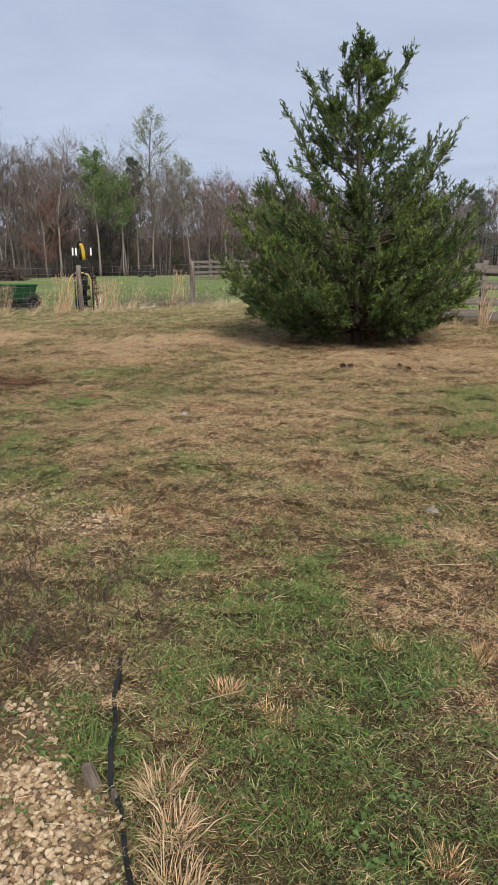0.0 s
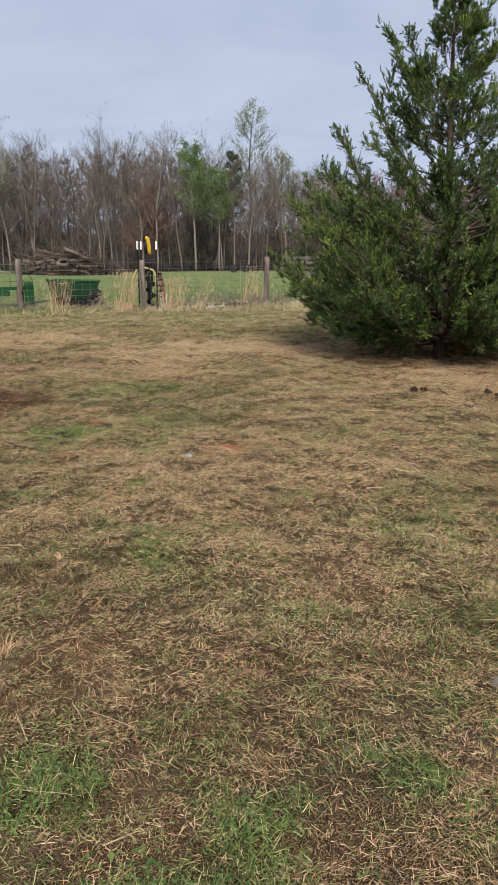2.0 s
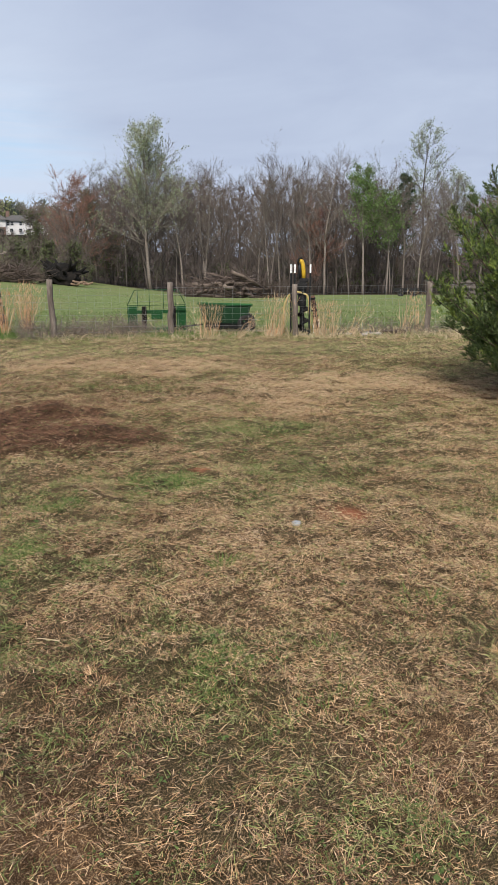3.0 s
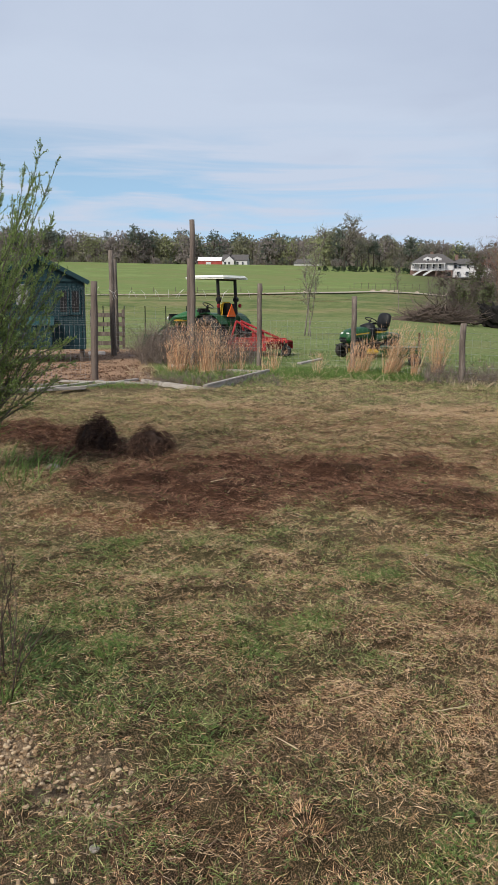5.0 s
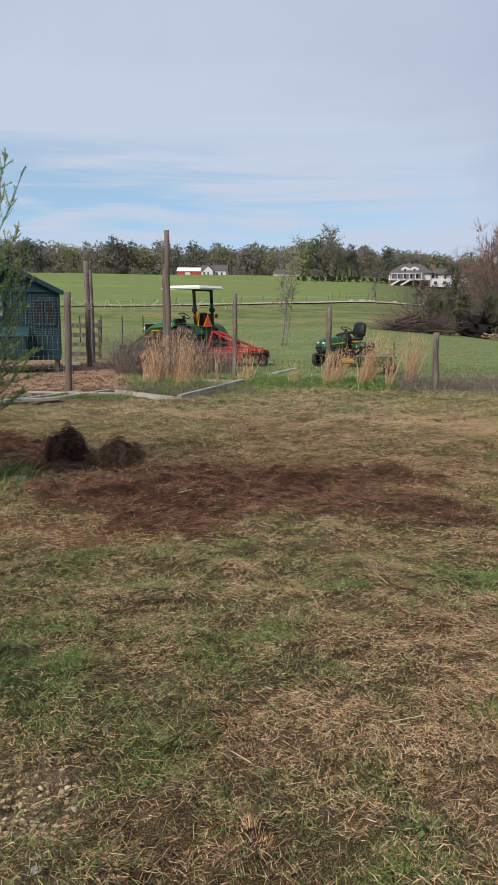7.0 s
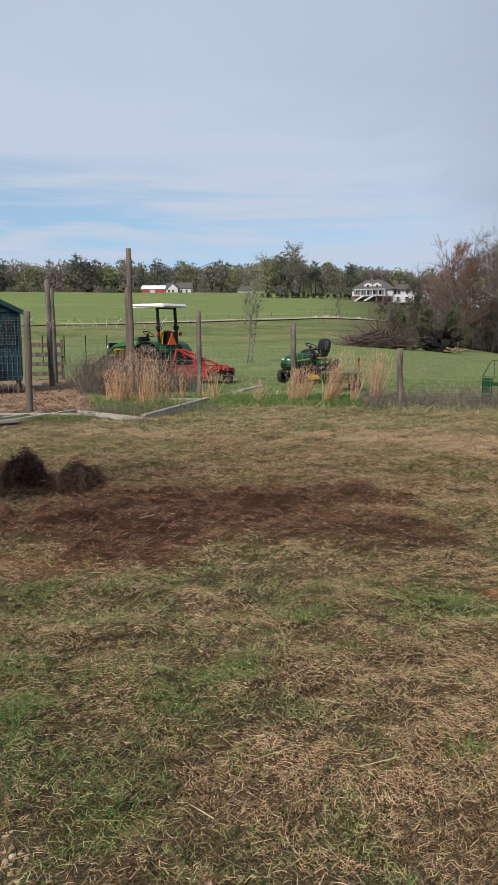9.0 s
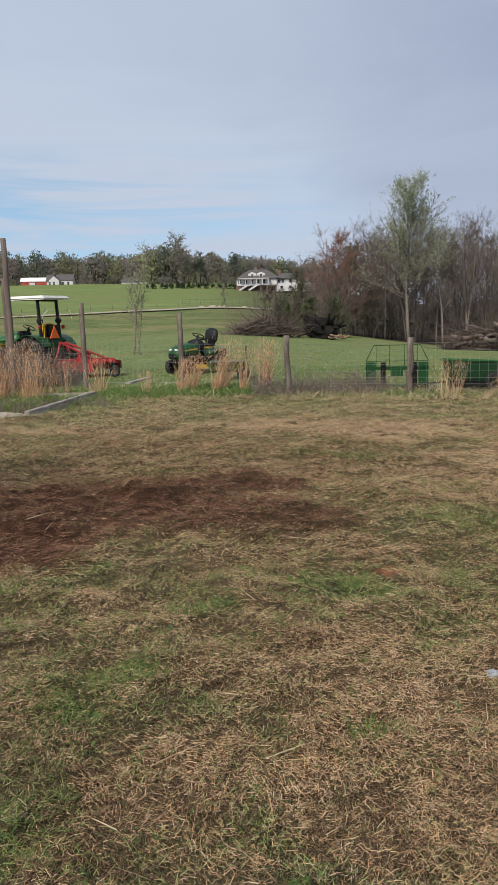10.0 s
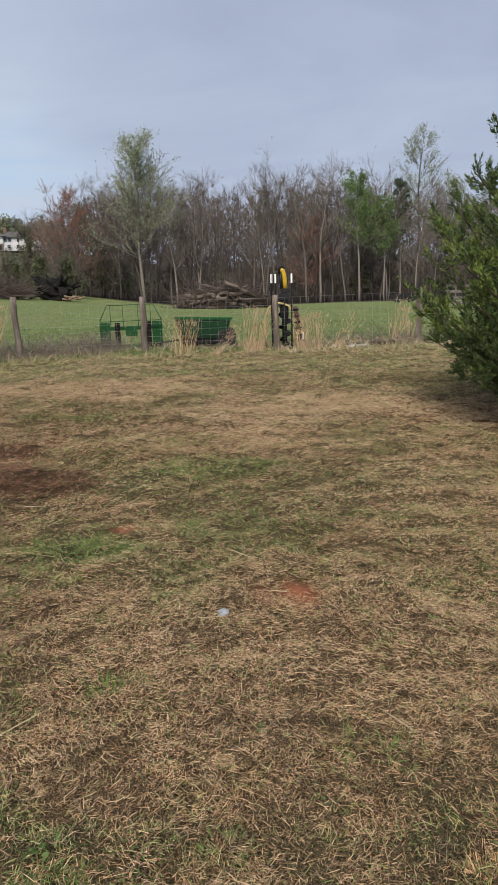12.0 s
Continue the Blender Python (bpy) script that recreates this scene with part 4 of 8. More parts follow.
# ---------------------------------------------------------------- the red cedar
def red_cedar():
    rng = np.random.default_rng(5)
    wood, leaf, tip, dead = Soup(), Soup(), Soup(), Soup()
    h = 4.15
    tr, _ = branch_path(rng, (0, 0, -0.1), (0.0, 0, 1), h - 0.25, 0.02, 0.05, 10)
    wood.tube(tr, 0.085 * (1 - np.linspace(0, 0.93, 11)) ** 0.8, 8)
    limbs = []
    zs = [0.1, 0.3, 0.5, 0.9, 1.3, 1.7, 2.0, 2.15, 2.4, 2.8, 3.2, 3.7, 4.15]
    west = [0.4, 1.0, 1.72, 2.0, 2.1, 2.08, 1.95, 1.7, 1.3, 0.95, 0.62, 0.36, 0.05]
    east = [0.4, 1.0, 1.65, 1.82, 1.82, 1.78, 1.68, 1.5, 1.05, 0.68, 0.5, 0.34, 0.05]

    def hull(a, z):
        k = 0.5 - 0.5 * math.cos(a)
        return k * float(np.interp(z, zs, west)) + (1 - k) * float(np.interp(z, zs, east))
    for q in range(470):
        f = (q + rng.uniform()) / 470
        zt = 0.22 + (h - 0.28) * f ** 1.5
        a = rng.uniform(0, 2 * math.pi)
        reach = hull(a, zt) * (rng.uniform(0.88, 1.03) if q % 5 < 3 else rng.uniform(0.5, 0.85))
        if zt > 2.3 and rng.uniform() < 0.55:
            continue
        if zt < 0.7 and abs(math.sin(a / 2 + math.pi / 4)) < 0.25:  # the trunk shows between the low limbs
            continue
        z0 = max(0.3 + 0.12 * rng.uniform(), zt - reach * rng.uniform(0.25, 0.7))
        limbs.append((z0, np.array([math.cos(a) * reach, math.sin(a) * reach, zt])))
    # limbs that stand out against the sky
    for u, d, z in ((-1.3, 0.1, 2.62), (-1.38, 0.0, 2.7), (-1.12, 0.0, 3.3), (-1.0, 0.1, 3.1), (-0.8, -0.1, 3.7), (-0.72, 0.1, 3.5), (-0.58, 0.0, 3.7), (-0.86, 0.1, 3.3), (1.08, 0.1, 3.05), (1.32, -0.1, 3.05), (1.25, 0.1, 2.85), (1.1, 0.0, 2.7), (0.95, 0.1, 2.75), (0.58, 0.0, 3.86), (0.5, 0.1, 3.7), (0.4, 0.0, 3.5), (0.3, 0.1, 3.95), (-0.32, 0, 4.0), (-0.25, 0.1, 3.75), (-0.05, 0, 4.15), (0.02, 0.05, 4.0), (1.48, 0.1, 1.78), (1.62, 0.0, 0.78)):
        limbs.append((max(0.6, z - 1.05 * abs(u) - 0.2), np.array([u, d, z])))
    P, D, S, G = [], [], [], []
    for q, (z0, end) in enumerate(limbs):
        k = z0 / (h - 0.25) * 10
        i = min(9, int(k))
        st = tr[i] + (tr[i + 1] - tr[i]) * (k - i)
        L = np.linalg.norm(end - st)
        ctrl = st * 0.45 + end * 0.55 + np.array([0, 0, -0.2 * L])
        t = np.linspace(0, 1, 8)[:, None]
        pth = (1 - t) ** 2 * st + 2 * t * (1 - t) * ctrl + t**2 * end + rng.normal(size=(8, 3)) * 0.015
        wood.tube(pth, max(0.005, 0.010 * L) * np.linspace(1, 0.2, 8), 4)
        low = 0.42 if end[2] < 0.7 else 0.34
        hue = rng.uniform()
        # the leader of the limb: sprays close round its outer half
        n = int(16 * L + 10)
        t = 7 * (low + (1 - low) * rng.uniform(0, 1, n) ** 0.7)
        kk = np.minimum(t.astype(int), 6)
        d = pth[kk + 1] - pth[kk]
        d /= np.linalg.norm(d, axis=1)[:, None]
        P.append(pth[kk] + (pth[kk + 1] - pth[kk]) * (t - kk)[:, None] + rng.normal(size=(n, 3)) * 0.012), D.append(d), S.append(1.1 - t / 18), G.append(np.full(n, hue))
        # plumes: side branchlets that sweep forwards and up, each closely clad
        for g in np.sort(rng.uniform(7 * low, 6.6, int(3 + 7 * min(L, 1.7)))):
            kk = min(6, int(g))
            dd = pth[kk + 1] - pth[kk]
            dd = dd / np.linalg.norm(dd) * 0.9 + rng.normal(size=3) * 0.5 + np.array([0, 0, 0.3])
            dd /= np.linalg.norm(dd)
            foot = pth[kk] + (pth[kk + 1] - pth[kk]) * (g - kk)
            bl = rng.uniform(0.16, 0.36) * min(1, 0.45 + 0.5 * L) * (1.2 - g / 11)
            wood.add(*blades(foot[None], dd[None], np.array([bl]), np.array([0.007]), np.zeros(1), rng, 1))
            n = int(5 + 24 * bl)
            f = rng.uniform(0.1, 1, n)
            P.append(foot + dd * (bl * f)[:, None] + np.array([0, 0, 1.0]) * (0.12 * bl * f**2)[:, None] + rng.normal(size=(n, 3)) * 0.01)
            D.append(np.tile(dd, (n, 1))), S.append(1.0 - 0.35 * f), G.append(np.full(n, 0.6 * hue + 0.4 * rng.uniform()))
    P, D, S, G = np.vstack(P), np.vstack(D), np.concatenate(S), np.concatenate(G)
    n = len(P)
    W = D * 0.85 + rng.normal(size=(n, 3)) * 0.42 + np.array([0, 0, 0.3])
    W /= np.linalg.norm(W, axis=1)[:, None]
    side = np.cross(W, rng.normal(size=(n, 3)))
    side /= np.linalg.norm(side, axis=1)[:, None]
    third = np.cross(W, side)
    SL = rng.uniform(0.06, 0.13, n) * S
    # each spray is a small feather of scale-leaved shoots on a stem
    m = 9
    idx = np.repeat(np.arange(n), m)
    t = np.tile(np.linspace(0.05, 1.0, m), n)
    swing = np.tile(np.where(np.arange(m) % 2, 1.0, -1.0), n) * (1 - 0.8 * t)
    base = P[idx] + W[idx] * (SL[idx] * t)[:, None]
    w = W[idx] + side[idx] * (swing * 0.9)[:, None] + third[idx] * (rng.normal(size=n * m) * 0.45)[:, None]
    w /= np.linalg.norm(w, axis=1)[:, None]
    ln = (0.036 * (1 - 0.55 * t) + 0.012) * rng.uniform(0.7, 1.15, n * m)
    brown = (np.hypot(P[:, 0], P[:, 1]) < 0.42) & (P[:, 2] < 0.95) & (rng.uniform(size=n) < 0.75)
    # Random sprays, more on some limbs, take the painted lit colour.
    fresh = (rng.uniform(size=n) < 0.10 + 0.5 * (G > 0.66)) & ~brown
    for s, pick in ((leaf, ~(fresh | brown)), (tip, fresh), (dead, brown)):
        k = pick[idx]
        s.add(*blades(base[k], w[k], ln[k], np.full(k.sum(), 0.0125), np.zeros(k.sum()), rng, 1))
    x, y = -1.46, 11.1
    ob = thing("cedar_tree", "dense dark green cedar with upswept branches on the lawn", "tree", at=(x, y, H(x, y)), rz=7.5)
    put("trunk", wood.mesh("trunk", True), BARK_DARK, ob)
    put("foliage", leaf.mesh("foliage"), CEDAR, ob, "dark green scale-leaved sprays")
    put("new_growth", tip.mesh("new_growth"), CEDAR_TIP, ob, "yellow-green sprays coloured as if sunlit")
    put("dead_sprays", dead.mesh("dead_sprays"), DEAD_SPRAY, ob, "orange-brown dead sprays near the trunk")
    return ob


red_cedar()


# ---------------------------------------------------------------- lawn growth
GX0, GY0, GSTEP = -18.0, 0.0, 0.05
_gx, _gy = np.meshgrid(np.arange(GX0, 5.0, GSTEP), np.arange(GY0, 21.6, GSTEP))
_fields = masks(_gx, _gy)
GRID = dict(zip(("clay", "hay", "gravel", "straw", "lush", "fresh"), _fields))
GRID["clump"], GRID["knot"], GRID["mid"] = fbm(_gx, _gy, 6.0, 41), fbm(_gx, _gy, 9.0, 43), fbm(_gx, _gy, 2.3, 44)
GRID["lie"] = fbm(_gx, _gy, 1.6, 33) * 11.0
GRID["z"] = land(_gx, _gy) + (fbm(_gx, _gy, 1.1, 1) - 0.5) * 0.05 + relief(_gx, _gy) + GRID["hay"] * 0.13 * sstep(0.3, 0.75, fbm(_gx, _gy, 6, 8)) - GRID["clay"] * 0.012
GRID["n1"], GRID["n2"], GRID["n3"] = fbm(_gx, _gy, 0.9, 12), fbm(_gx, _gy, 1.3, 13), fbm(_gx, _gy, 1.7, 14)


def field(name, x, y):
    g = GRID[name]
    i = np.clip(((y - GY0) / GSTEP + 0.5).astype(int), 0, g.shape[0] - 1)
    j = np.clip(((x - GX0) / GSTEP + 0.5).astype(int), 0, g.shape[1] - 1)
    return g[i, j]


def surface(x, y):
    return field("z", np.atleast_1d(x), np.atleast_1d(y))


def path_gap(x, y):
    """Distance to the line that is walked over the lawn."""
    ax, ay, bx, by = 0.05, 0.0, -0.42, 3.7
    t = np.clip(((x - ax) * (bx - ax) + (y - ay) * (by - ay)) / ((bx - ax) ** 2 + (by - ay) ** 2), 0, 1)
    return np.hypot(x - ax - t * (bx - ax), y - ay - t * (by - ay))


def on_lawn(x, y):
    az = np.degrees(np.arctan2(-(x - 1.0), y + 2.5))
    r = np.hypot(x - CX, y - CY)
    a = np.degrees(np.arctan2(-(x - CX), y - CY))
    edge = np.interp(a, [-30, 0, 20, 28, 36, 48, 58, 64, 72, 80, 95], [11.5, 11.0, 15.2, 14.3, 13.9, 14.0, 14.6, 15.4, 12.9, 12.2, 12.2])
    return (az > -22) & (az < 96) & (r < edge)


BANDS = ((0, 2.5), (2.5, 4.5), (4.5, 7), (7, 11), (11, 17))


def lawn_layer(name, label, material, seed, prob, density, length, width, tilt, droop, bent=(0, 1), stray=0.9, lift=0.02):
    """One layer of blades, spread by prob(x, y) in rings of falling density; the rings in bent get bent blades, stray is how far they turn from the lie of the grass."""
    rng = np.random.default_rng(seed)
    soup = Soup()
    for b, ((g0, g1), dens) in enumerate(zip(BANDS, density)):
        if not dens:
            continue
        x0, x1, y0, y1 = max(-17.5, -0.5 - g1), min(4.5, 0.1 + g1), max(0.3, -g1), min(21, 3.7 + g1)
        n = int(dens * (x1 - x0) * (y1 - y0))
        x, y = rng.uniform(x0, x1, n), rng.uniform(y0, y1, n)
        g = path_gap(x, y)
        keep = (g >= g0) & (g < g1)
        x, y = x[keep], y[keep]
        keep = on_lawn(x, y)
        x, y = x[keep], y[keep]
        az = np.degrees(np.arctan2(-(x - 1.0), y + 2.5))
        rim = sstep(-21, -15, az) * (1 - sstep(88, 95, az)) * sstep(-0.1, 1.0, y)
        heap = sstep(0.40, 0.56, field("knot", x, y))
        keep = rng.uniform(size=len(x)) < prob(x, y) * rim * ((0.42, 0.45, 0.5, 0.55, 0.6)[b] + (0.75, 0.7, 0.6, 0.5, 0.45)[b] * heap)
        x, y = x[keep], y[keep]
        n = len(x)
        a = field("lie", x, y) + rng.normal(size=n) * stray + math.pi * rng.integers(0, 2, n)
        el = np.minimum(np.abs(rng.normal(size=n)) * tilt[1] + tilt[0], 1.45)
        w = np.stack([np.cos(a) * np.cos(el), np.sin(a) * np.cos(el), np.sin(el)], 1)
        big = (1.0, 1.15, 1.45, 1.8, 2.3)[b]
        L = rng.uniform(length[0], length[1], n) * rng.uniform(0.6, 1.3, n) * (0.75 + 0.25 * min(big, 2.2))
        base = np.stack([x, y, surface(x, y) + rng.uniform(0.0, 1.0, n) ** 1.5 * lift * (0.4 + 1.2 * field("knot", x, y))], 1)
        soup.add(*blades(base, w, L, rng.uniform(width[0], width[1], n) * big, np.full(n, droop) * rng.uniform(0.3, 1.2, n), rng, 2 if b in bent else 1))
    return tagged(put(name, soup.mesh(name), material), label, "grass", kind="stuff")


def bare(x, y):
    """How much of the growth the clay, the gravel and the dark hay keep away."""
    return 0.85 * field("gravel", x, y) + 0.8 * field("clay", x, y) + 0.9 * sstep(0.15, 0.65, field("hay", x, y))


def p_straw(x, y):
    return np.clip(0.38 + 0.22 * sstep(1.5, 3.5, path_gap(x, y)) - 0.16 * sstep(6.5, 10.0, path_gap(x, y)) - 0.16 * (1 - sstep(2.0, 3.2, y)) + 0.42 * sstep(2.8, 4.2, y) * sstep(-3.0, -1.5, x) + 0.5 * field("straw", x, y) + 0.5 * (field("n1", x, y) - 0.5) + 0.8 * (field("mid", x, y) - 0.5) + 1.4 * (field("clump", x, y) - 0.5) - 0.25 * field("lush", x, y), 0.2, 1) * np.clip(1 - bare(x, y), 0.03, 1)


def p_raked(x, y):
    return np.clip(1.1 * field("straw", x, y) - 0.35 + 1.2 * (field("clump", x, y) - 0.5), 0, 1)


def p_green(x, y):
    return np.clip(0.57 + 0.13 * sstep(5.5, 9.5, path_gap(x, y)) - 0.2 * sstep(2.8, 4.2, y) * sstep(-3.0, -1.5, x) + 0.35 * field("lush", x, y) + 0.5 * (field("n2", x, y) - 0.5) - 0.8 * (field("mid", x, y) - 0.5) - 1.5 * (field("clump", x, y) - 0.5) - 0.35 * field("straw", x, y), 0.2, 1) * np.clip(1 - bare(x, y), 0.03, 1)


def p_fresh(x, y):
    return np.clip(0.9 * field("fresh", x, y) - 0.3 + 1.5 * (field("knot", x, y) - 0.45), 0, 1)


def p_hay(x, y):
    return np.clip(0.07 + 1.6 * field("hay", x, y) + 0.20 * sstep(0.58, 0.74, field("n3", x, y)) + 0.26 * (1 - sstep(2.3, 3.3, y)) * (1 - sstep(-0.5, 0.1, x)) + 0.6 * (field("knot", x, y) - 0.5) - 0.5 * field("gravel", x, y), 0, 1)


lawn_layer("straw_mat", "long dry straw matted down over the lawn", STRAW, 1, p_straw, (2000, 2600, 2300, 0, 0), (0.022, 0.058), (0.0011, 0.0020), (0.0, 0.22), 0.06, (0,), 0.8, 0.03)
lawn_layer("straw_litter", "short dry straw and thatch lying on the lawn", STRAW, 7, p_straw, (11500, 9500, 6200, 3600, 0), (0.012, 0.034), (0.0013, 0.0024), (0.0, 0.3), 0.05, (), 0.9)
# Lightened straw beyond the nearest ring, brightening the lawn there by colour.
lawn_layer("bleached_straw", "lighter straw spread over the outer lawn", STRAW_PALE, 8, p_straw, (0, 1300, 2400, 2700, 2100), (0.022, 0.055), (0.0015, 0.0027), (0.0, 0.3), 0.05, (), 0.8, 0.035)
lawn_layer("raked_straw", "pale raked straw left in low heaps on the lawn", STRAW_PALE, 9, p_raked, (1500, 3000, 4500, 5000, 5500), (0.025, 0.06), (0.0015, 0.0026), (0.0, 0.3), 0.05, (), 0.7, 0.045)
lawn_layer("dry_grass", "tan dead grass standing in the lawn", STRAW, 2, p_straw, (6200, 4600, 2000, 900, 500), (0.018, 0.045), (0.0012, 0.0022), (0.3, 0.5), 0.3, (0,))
lawn_layer("green_grass", "short green grass growing through thatch", GRASS, 3, p_green, (5200, 1500, 0, 0, 0), (0.025, 0.06), (0.0016, 0.0028), (0.3, 0.45), 0.35)
lawn_layer("grass_shoots", "fine green grass shoots among the straw", GRASS, 4, p_green, (7500, 6400, 4600, 3100, 2100), (0.018, 0.042), (0.0018, 0.0032), (0.3, 0.45), 0.15, ())
lawn_layer("fresh_grass", "patches of bright fresh green grass", GRASS_LUSH, 6, p_fresh, (14000, 10000, 6000, 2600, 0), (0.02, 0.05), (0.0022, 0.004), (0.35, 0.5), 0.15, ())
lawn_layer("dead_hay", "dark rotting hay spread on the lawn", HAY_DARK, 5, p_hay, (6500, 5500, 8500, 8000, 600), (0.025, 0.08), (0.0016, 0.0030), (0.0, 0.34), 0.05, (), 0.8, 0.03)

DEAD_BROWN = leafy("brown_dead_leaf_bits", [(0.024, 0.013, 0.008), (0.125, 0.079, 0.05), (0.28, 0.195, 0.13), (0.46, 0.345, 0.24)], 0.1, 0.8, 0.75)
WEED_LEAF = leafy("broad_weed_leaves", [(0.045, 0.08, 0.022), (0.10, 0.160, 0.045), (0.18, 0.255, 0.080)], 0.3)


def p_weed(x, y):
    return np.clip(0.02 + 1.1 * field("lush", x, y) + 0.45 * (1 - sstep(2.0, 3.2, y)) * sstep(-1.3, -0.6, x) + 1.3 * (field("knot", x, y) - 0.5) - 0.6 * field("straw", x, y) - 0.7 * field("gravel", x, y), 0, 1)


def p_dead(x, y):
    return np.clip(0.75 + 1.0 * (field("clump", x, y) - 0.5) - 0.4 * field("fresh", x, y), 0.3, 1) * np.clip(1 - bare(x, y), 0.03, 1)


lawn_layer("clover_leaves", "small clover and chickweed leaves in the lawn", WEED_LEAF, 21, p_weed, (11000, 6500, 1800, 0, 0), (0.006, 0.015), (0.0045, 0.008), (0.15, 0.45), 0.1, (), 3.0, 0.03)
lawn_layer("dead_leaf_bits", "short brown dead grass between the green", DEAD_BROWN, 22, p_dead, (12500, 8000, 3800, 1600, 600), (0.014, 0.042), (0.0015, 0.0028), (0.05, 0.4), 0.15, (), 1.2, 0.02)

# ---------------------------------------------------------------- paints and metals
GREEN_PAINT = mat("green_machine_paint", [(0.006, 0.036, 0.010), (0.010, 0.056, 0.016), (0.018, 0.078, 0.025)], scale=3, rough=0.4, bump=0.05)
# Darker copy of the machine green, with shade put into the paint.
MOWER_DARK = mat("dark_green_shadowed_paint", [(0.008, 0.028, 0.012), (0.012, 0.042, 0.018), (0.018, 0.055, 0.025)], scale=5, rough=0.4, bump=0.05)
GREEN_BRIGHT = mat("bright_green_paint", [(0.011, 0.062, 0.018), (0.018, 0.095, 0.027), (0.03, 0.125, 0.04)], scale=3, rough=0.4, bump=0.05)
HOSE_YELLOW = mat("faded_yellow_hose", [(0.36, 0.27, 0.09), (0.47, 0.36, 0.14), (0.56, 0.45, 0.2)], scale=6, rough=0.6, bump=0.08)
YELLOW_PAINT = mat("yellow_paint", [(0.38, 0.23, 0.02), (0.55, 0.35, 0.03), (0.66, 0.45, 0.06)], scale=5, rough=0.45, bump=0.05)
RED_PAINT = mat("red_implement_paint", [(0.20, 0.012, 0.014), (0.29, 0.018, 0.02), (0.36, 0.035, 0.035)], scale=4, rough=0.5, bump=0.1)
ORANGE = mat("orange_reflector", [(0.80, 0.13, 0.02), (0.92, 0.19, 0.03)], scale=4, rough=0.35, bump=0)
BLACK = mat("black_plastic", [(0.005, 0.005, 0.0055), (0.010, 0.010, 0.0105), (0.02, 0.0195, 0.0195)], scale=6, rough=0.55, bump=0.1)
RUBBER = mat("tyre_rubber", [(0.014, 0.013, 0.013), (0.028, 0.026, 0.025), (0.06, 0.052, 0.045)], scale=8, rough=0.85, bump=0.3)
STEEL = mat("dull_steel", [(0.22, 0.21, 0.20), (0.34, 0.33, 0.32), (0.45, 0.43, 0.41)], scale=9, rough=0.55, metal=0.7, bump=0.1)
WIRE = mat("galvanised_wire", [(0.26, 0.26, 0.26), (0.36, 0.36, 0.355), (0.46, 0.46, 0.45)], scale=9, rough=0.5, metal=0.6, bump=0)
WHITE = mat("white_paint", [(0.66, 0.65, 0.62), (0.76, 0.755, 0.73), (0.82, 0.815, 0.80)], scale=3, rough=0.6, bump=0.1)
CANOPY = mat("cream_canopy_plastic", [(0.62, 0.62, 0.54), (0.74, 0.74, 0.66), (0.80, 0.80, 0.73)], scale=3, rough=0.5, bump=0.05)
TEAL = mat("teal_painted_boards", [(0.006, 0.024, 0.030), (0.011, 0.037, 0.044), (0.018, 0.051, 0.058)], scale=3, stretch=(4, 4, 0.5), rough=0.75, bump=0.25)
TEAL_ROOF = mat("teal_metal_roof", [(0.010, 0.042, 0.046), (0.018, 0.06, 0.063), (0.032, 0.085, 0.085)], scale=3, rough=0.5, bump=0.1)
TWINE = mat("white_twine", [(0.62, 0.60, 0.55), (0.74, 0.72, 0.67)], scale=20, rough=0.9, bump=0.2)
TIMBER = mat("bleached_timber", [(0.16, 0.14, 0.12), (0.34, 0.305, 0.265), (0.50, 0.46, 0.41)], scale=4, stretch=(0.6, 5, 5), bump=0.5)
RUST = mat("rusty_brown_metal", [(0.05, 0.028, 0.02), (0.10, 0.055, 0.035), (0.17, 0.10, 0.065)], scale=7, rough=0.8, bump=0.4)
GLASS_DARK = mat("dark_window_glass", [(0.015, 0.02, 0.025), (0.03, 0.036, 0.042)], scale=1, rough=0.15, bump=0)
ROOF_GREY = mat("grey_shingles", [(0.06, 0.055, 0.052), (0.095, 0.088, 0.084), (0.13, 0.122, 0.118)], scale=2, rough=0.9, bump=0.3)
BRICK = mat("house_brick", [(0.10, 0.06, 0.05), (0.17, 0.11, 0.09), (0.24, 0.17, 0.145)], scale=3, rough=0.9, bump=0.2)
BARN_RED = mat("barn_red_boards", [(0.24, 0.035, 0.03), (0.34, 0.06, 0.05), (0.40, 0.09, 0.075)], scale=1, rough=0.7, bump=0.1)
DIRT_ROAD = mat("pale_dirt_road", [(0.28, 0.225, 0.165), (0.37, 0.305, 0.235), (0.45, 0.385, 0.305)], scale=0.5, rough=0.95, bump=0.3)
CHAR = mat("charred_wood", [(0.003, 0.0027, 0.0025), (0.008, 0.007, 0.006), (0.025, 0.02, 0.017)], scale=4, rough=0.95, bump=0.8)
LOG_BARK = mat("dry_log_bark", [(0.05, 0.036, 0.03), (0.12, 0.09, 0.074), (0.24, 0.19, 0.155)], scale=4, rough=0.9, bump=0.5, obj=0.45)
LOG_END = mat("cut_log_end", [(0.17, 0.11, 0.075), (0.28, 0.195, 0.135)], scale=6, rough=0.9, bump=0.2)
SOIL = mat("dark_clod_soil", [(0.018, 0.010, 0.007), (0.042, 0.024, 0.016), (0.085, 0.05, 0.034)], scale=14, rough=0.95, bump=0.9, bump_at=0.02)
DEAD_STEM = leafy("dead_bramble_stems", [(0.085, 0.064, 0.052), (0.165, 0.13, 0.108), (0.27, 0.222, 0.19)], 0.05, 0.85, 0.7)
BUSH_LEAF = leafy("bush_small_leaves", [(0.10, 0.155, 0.042), (0.195, 0.27, 0.078), (0.30, 0.38, 0.135)], 0.4)
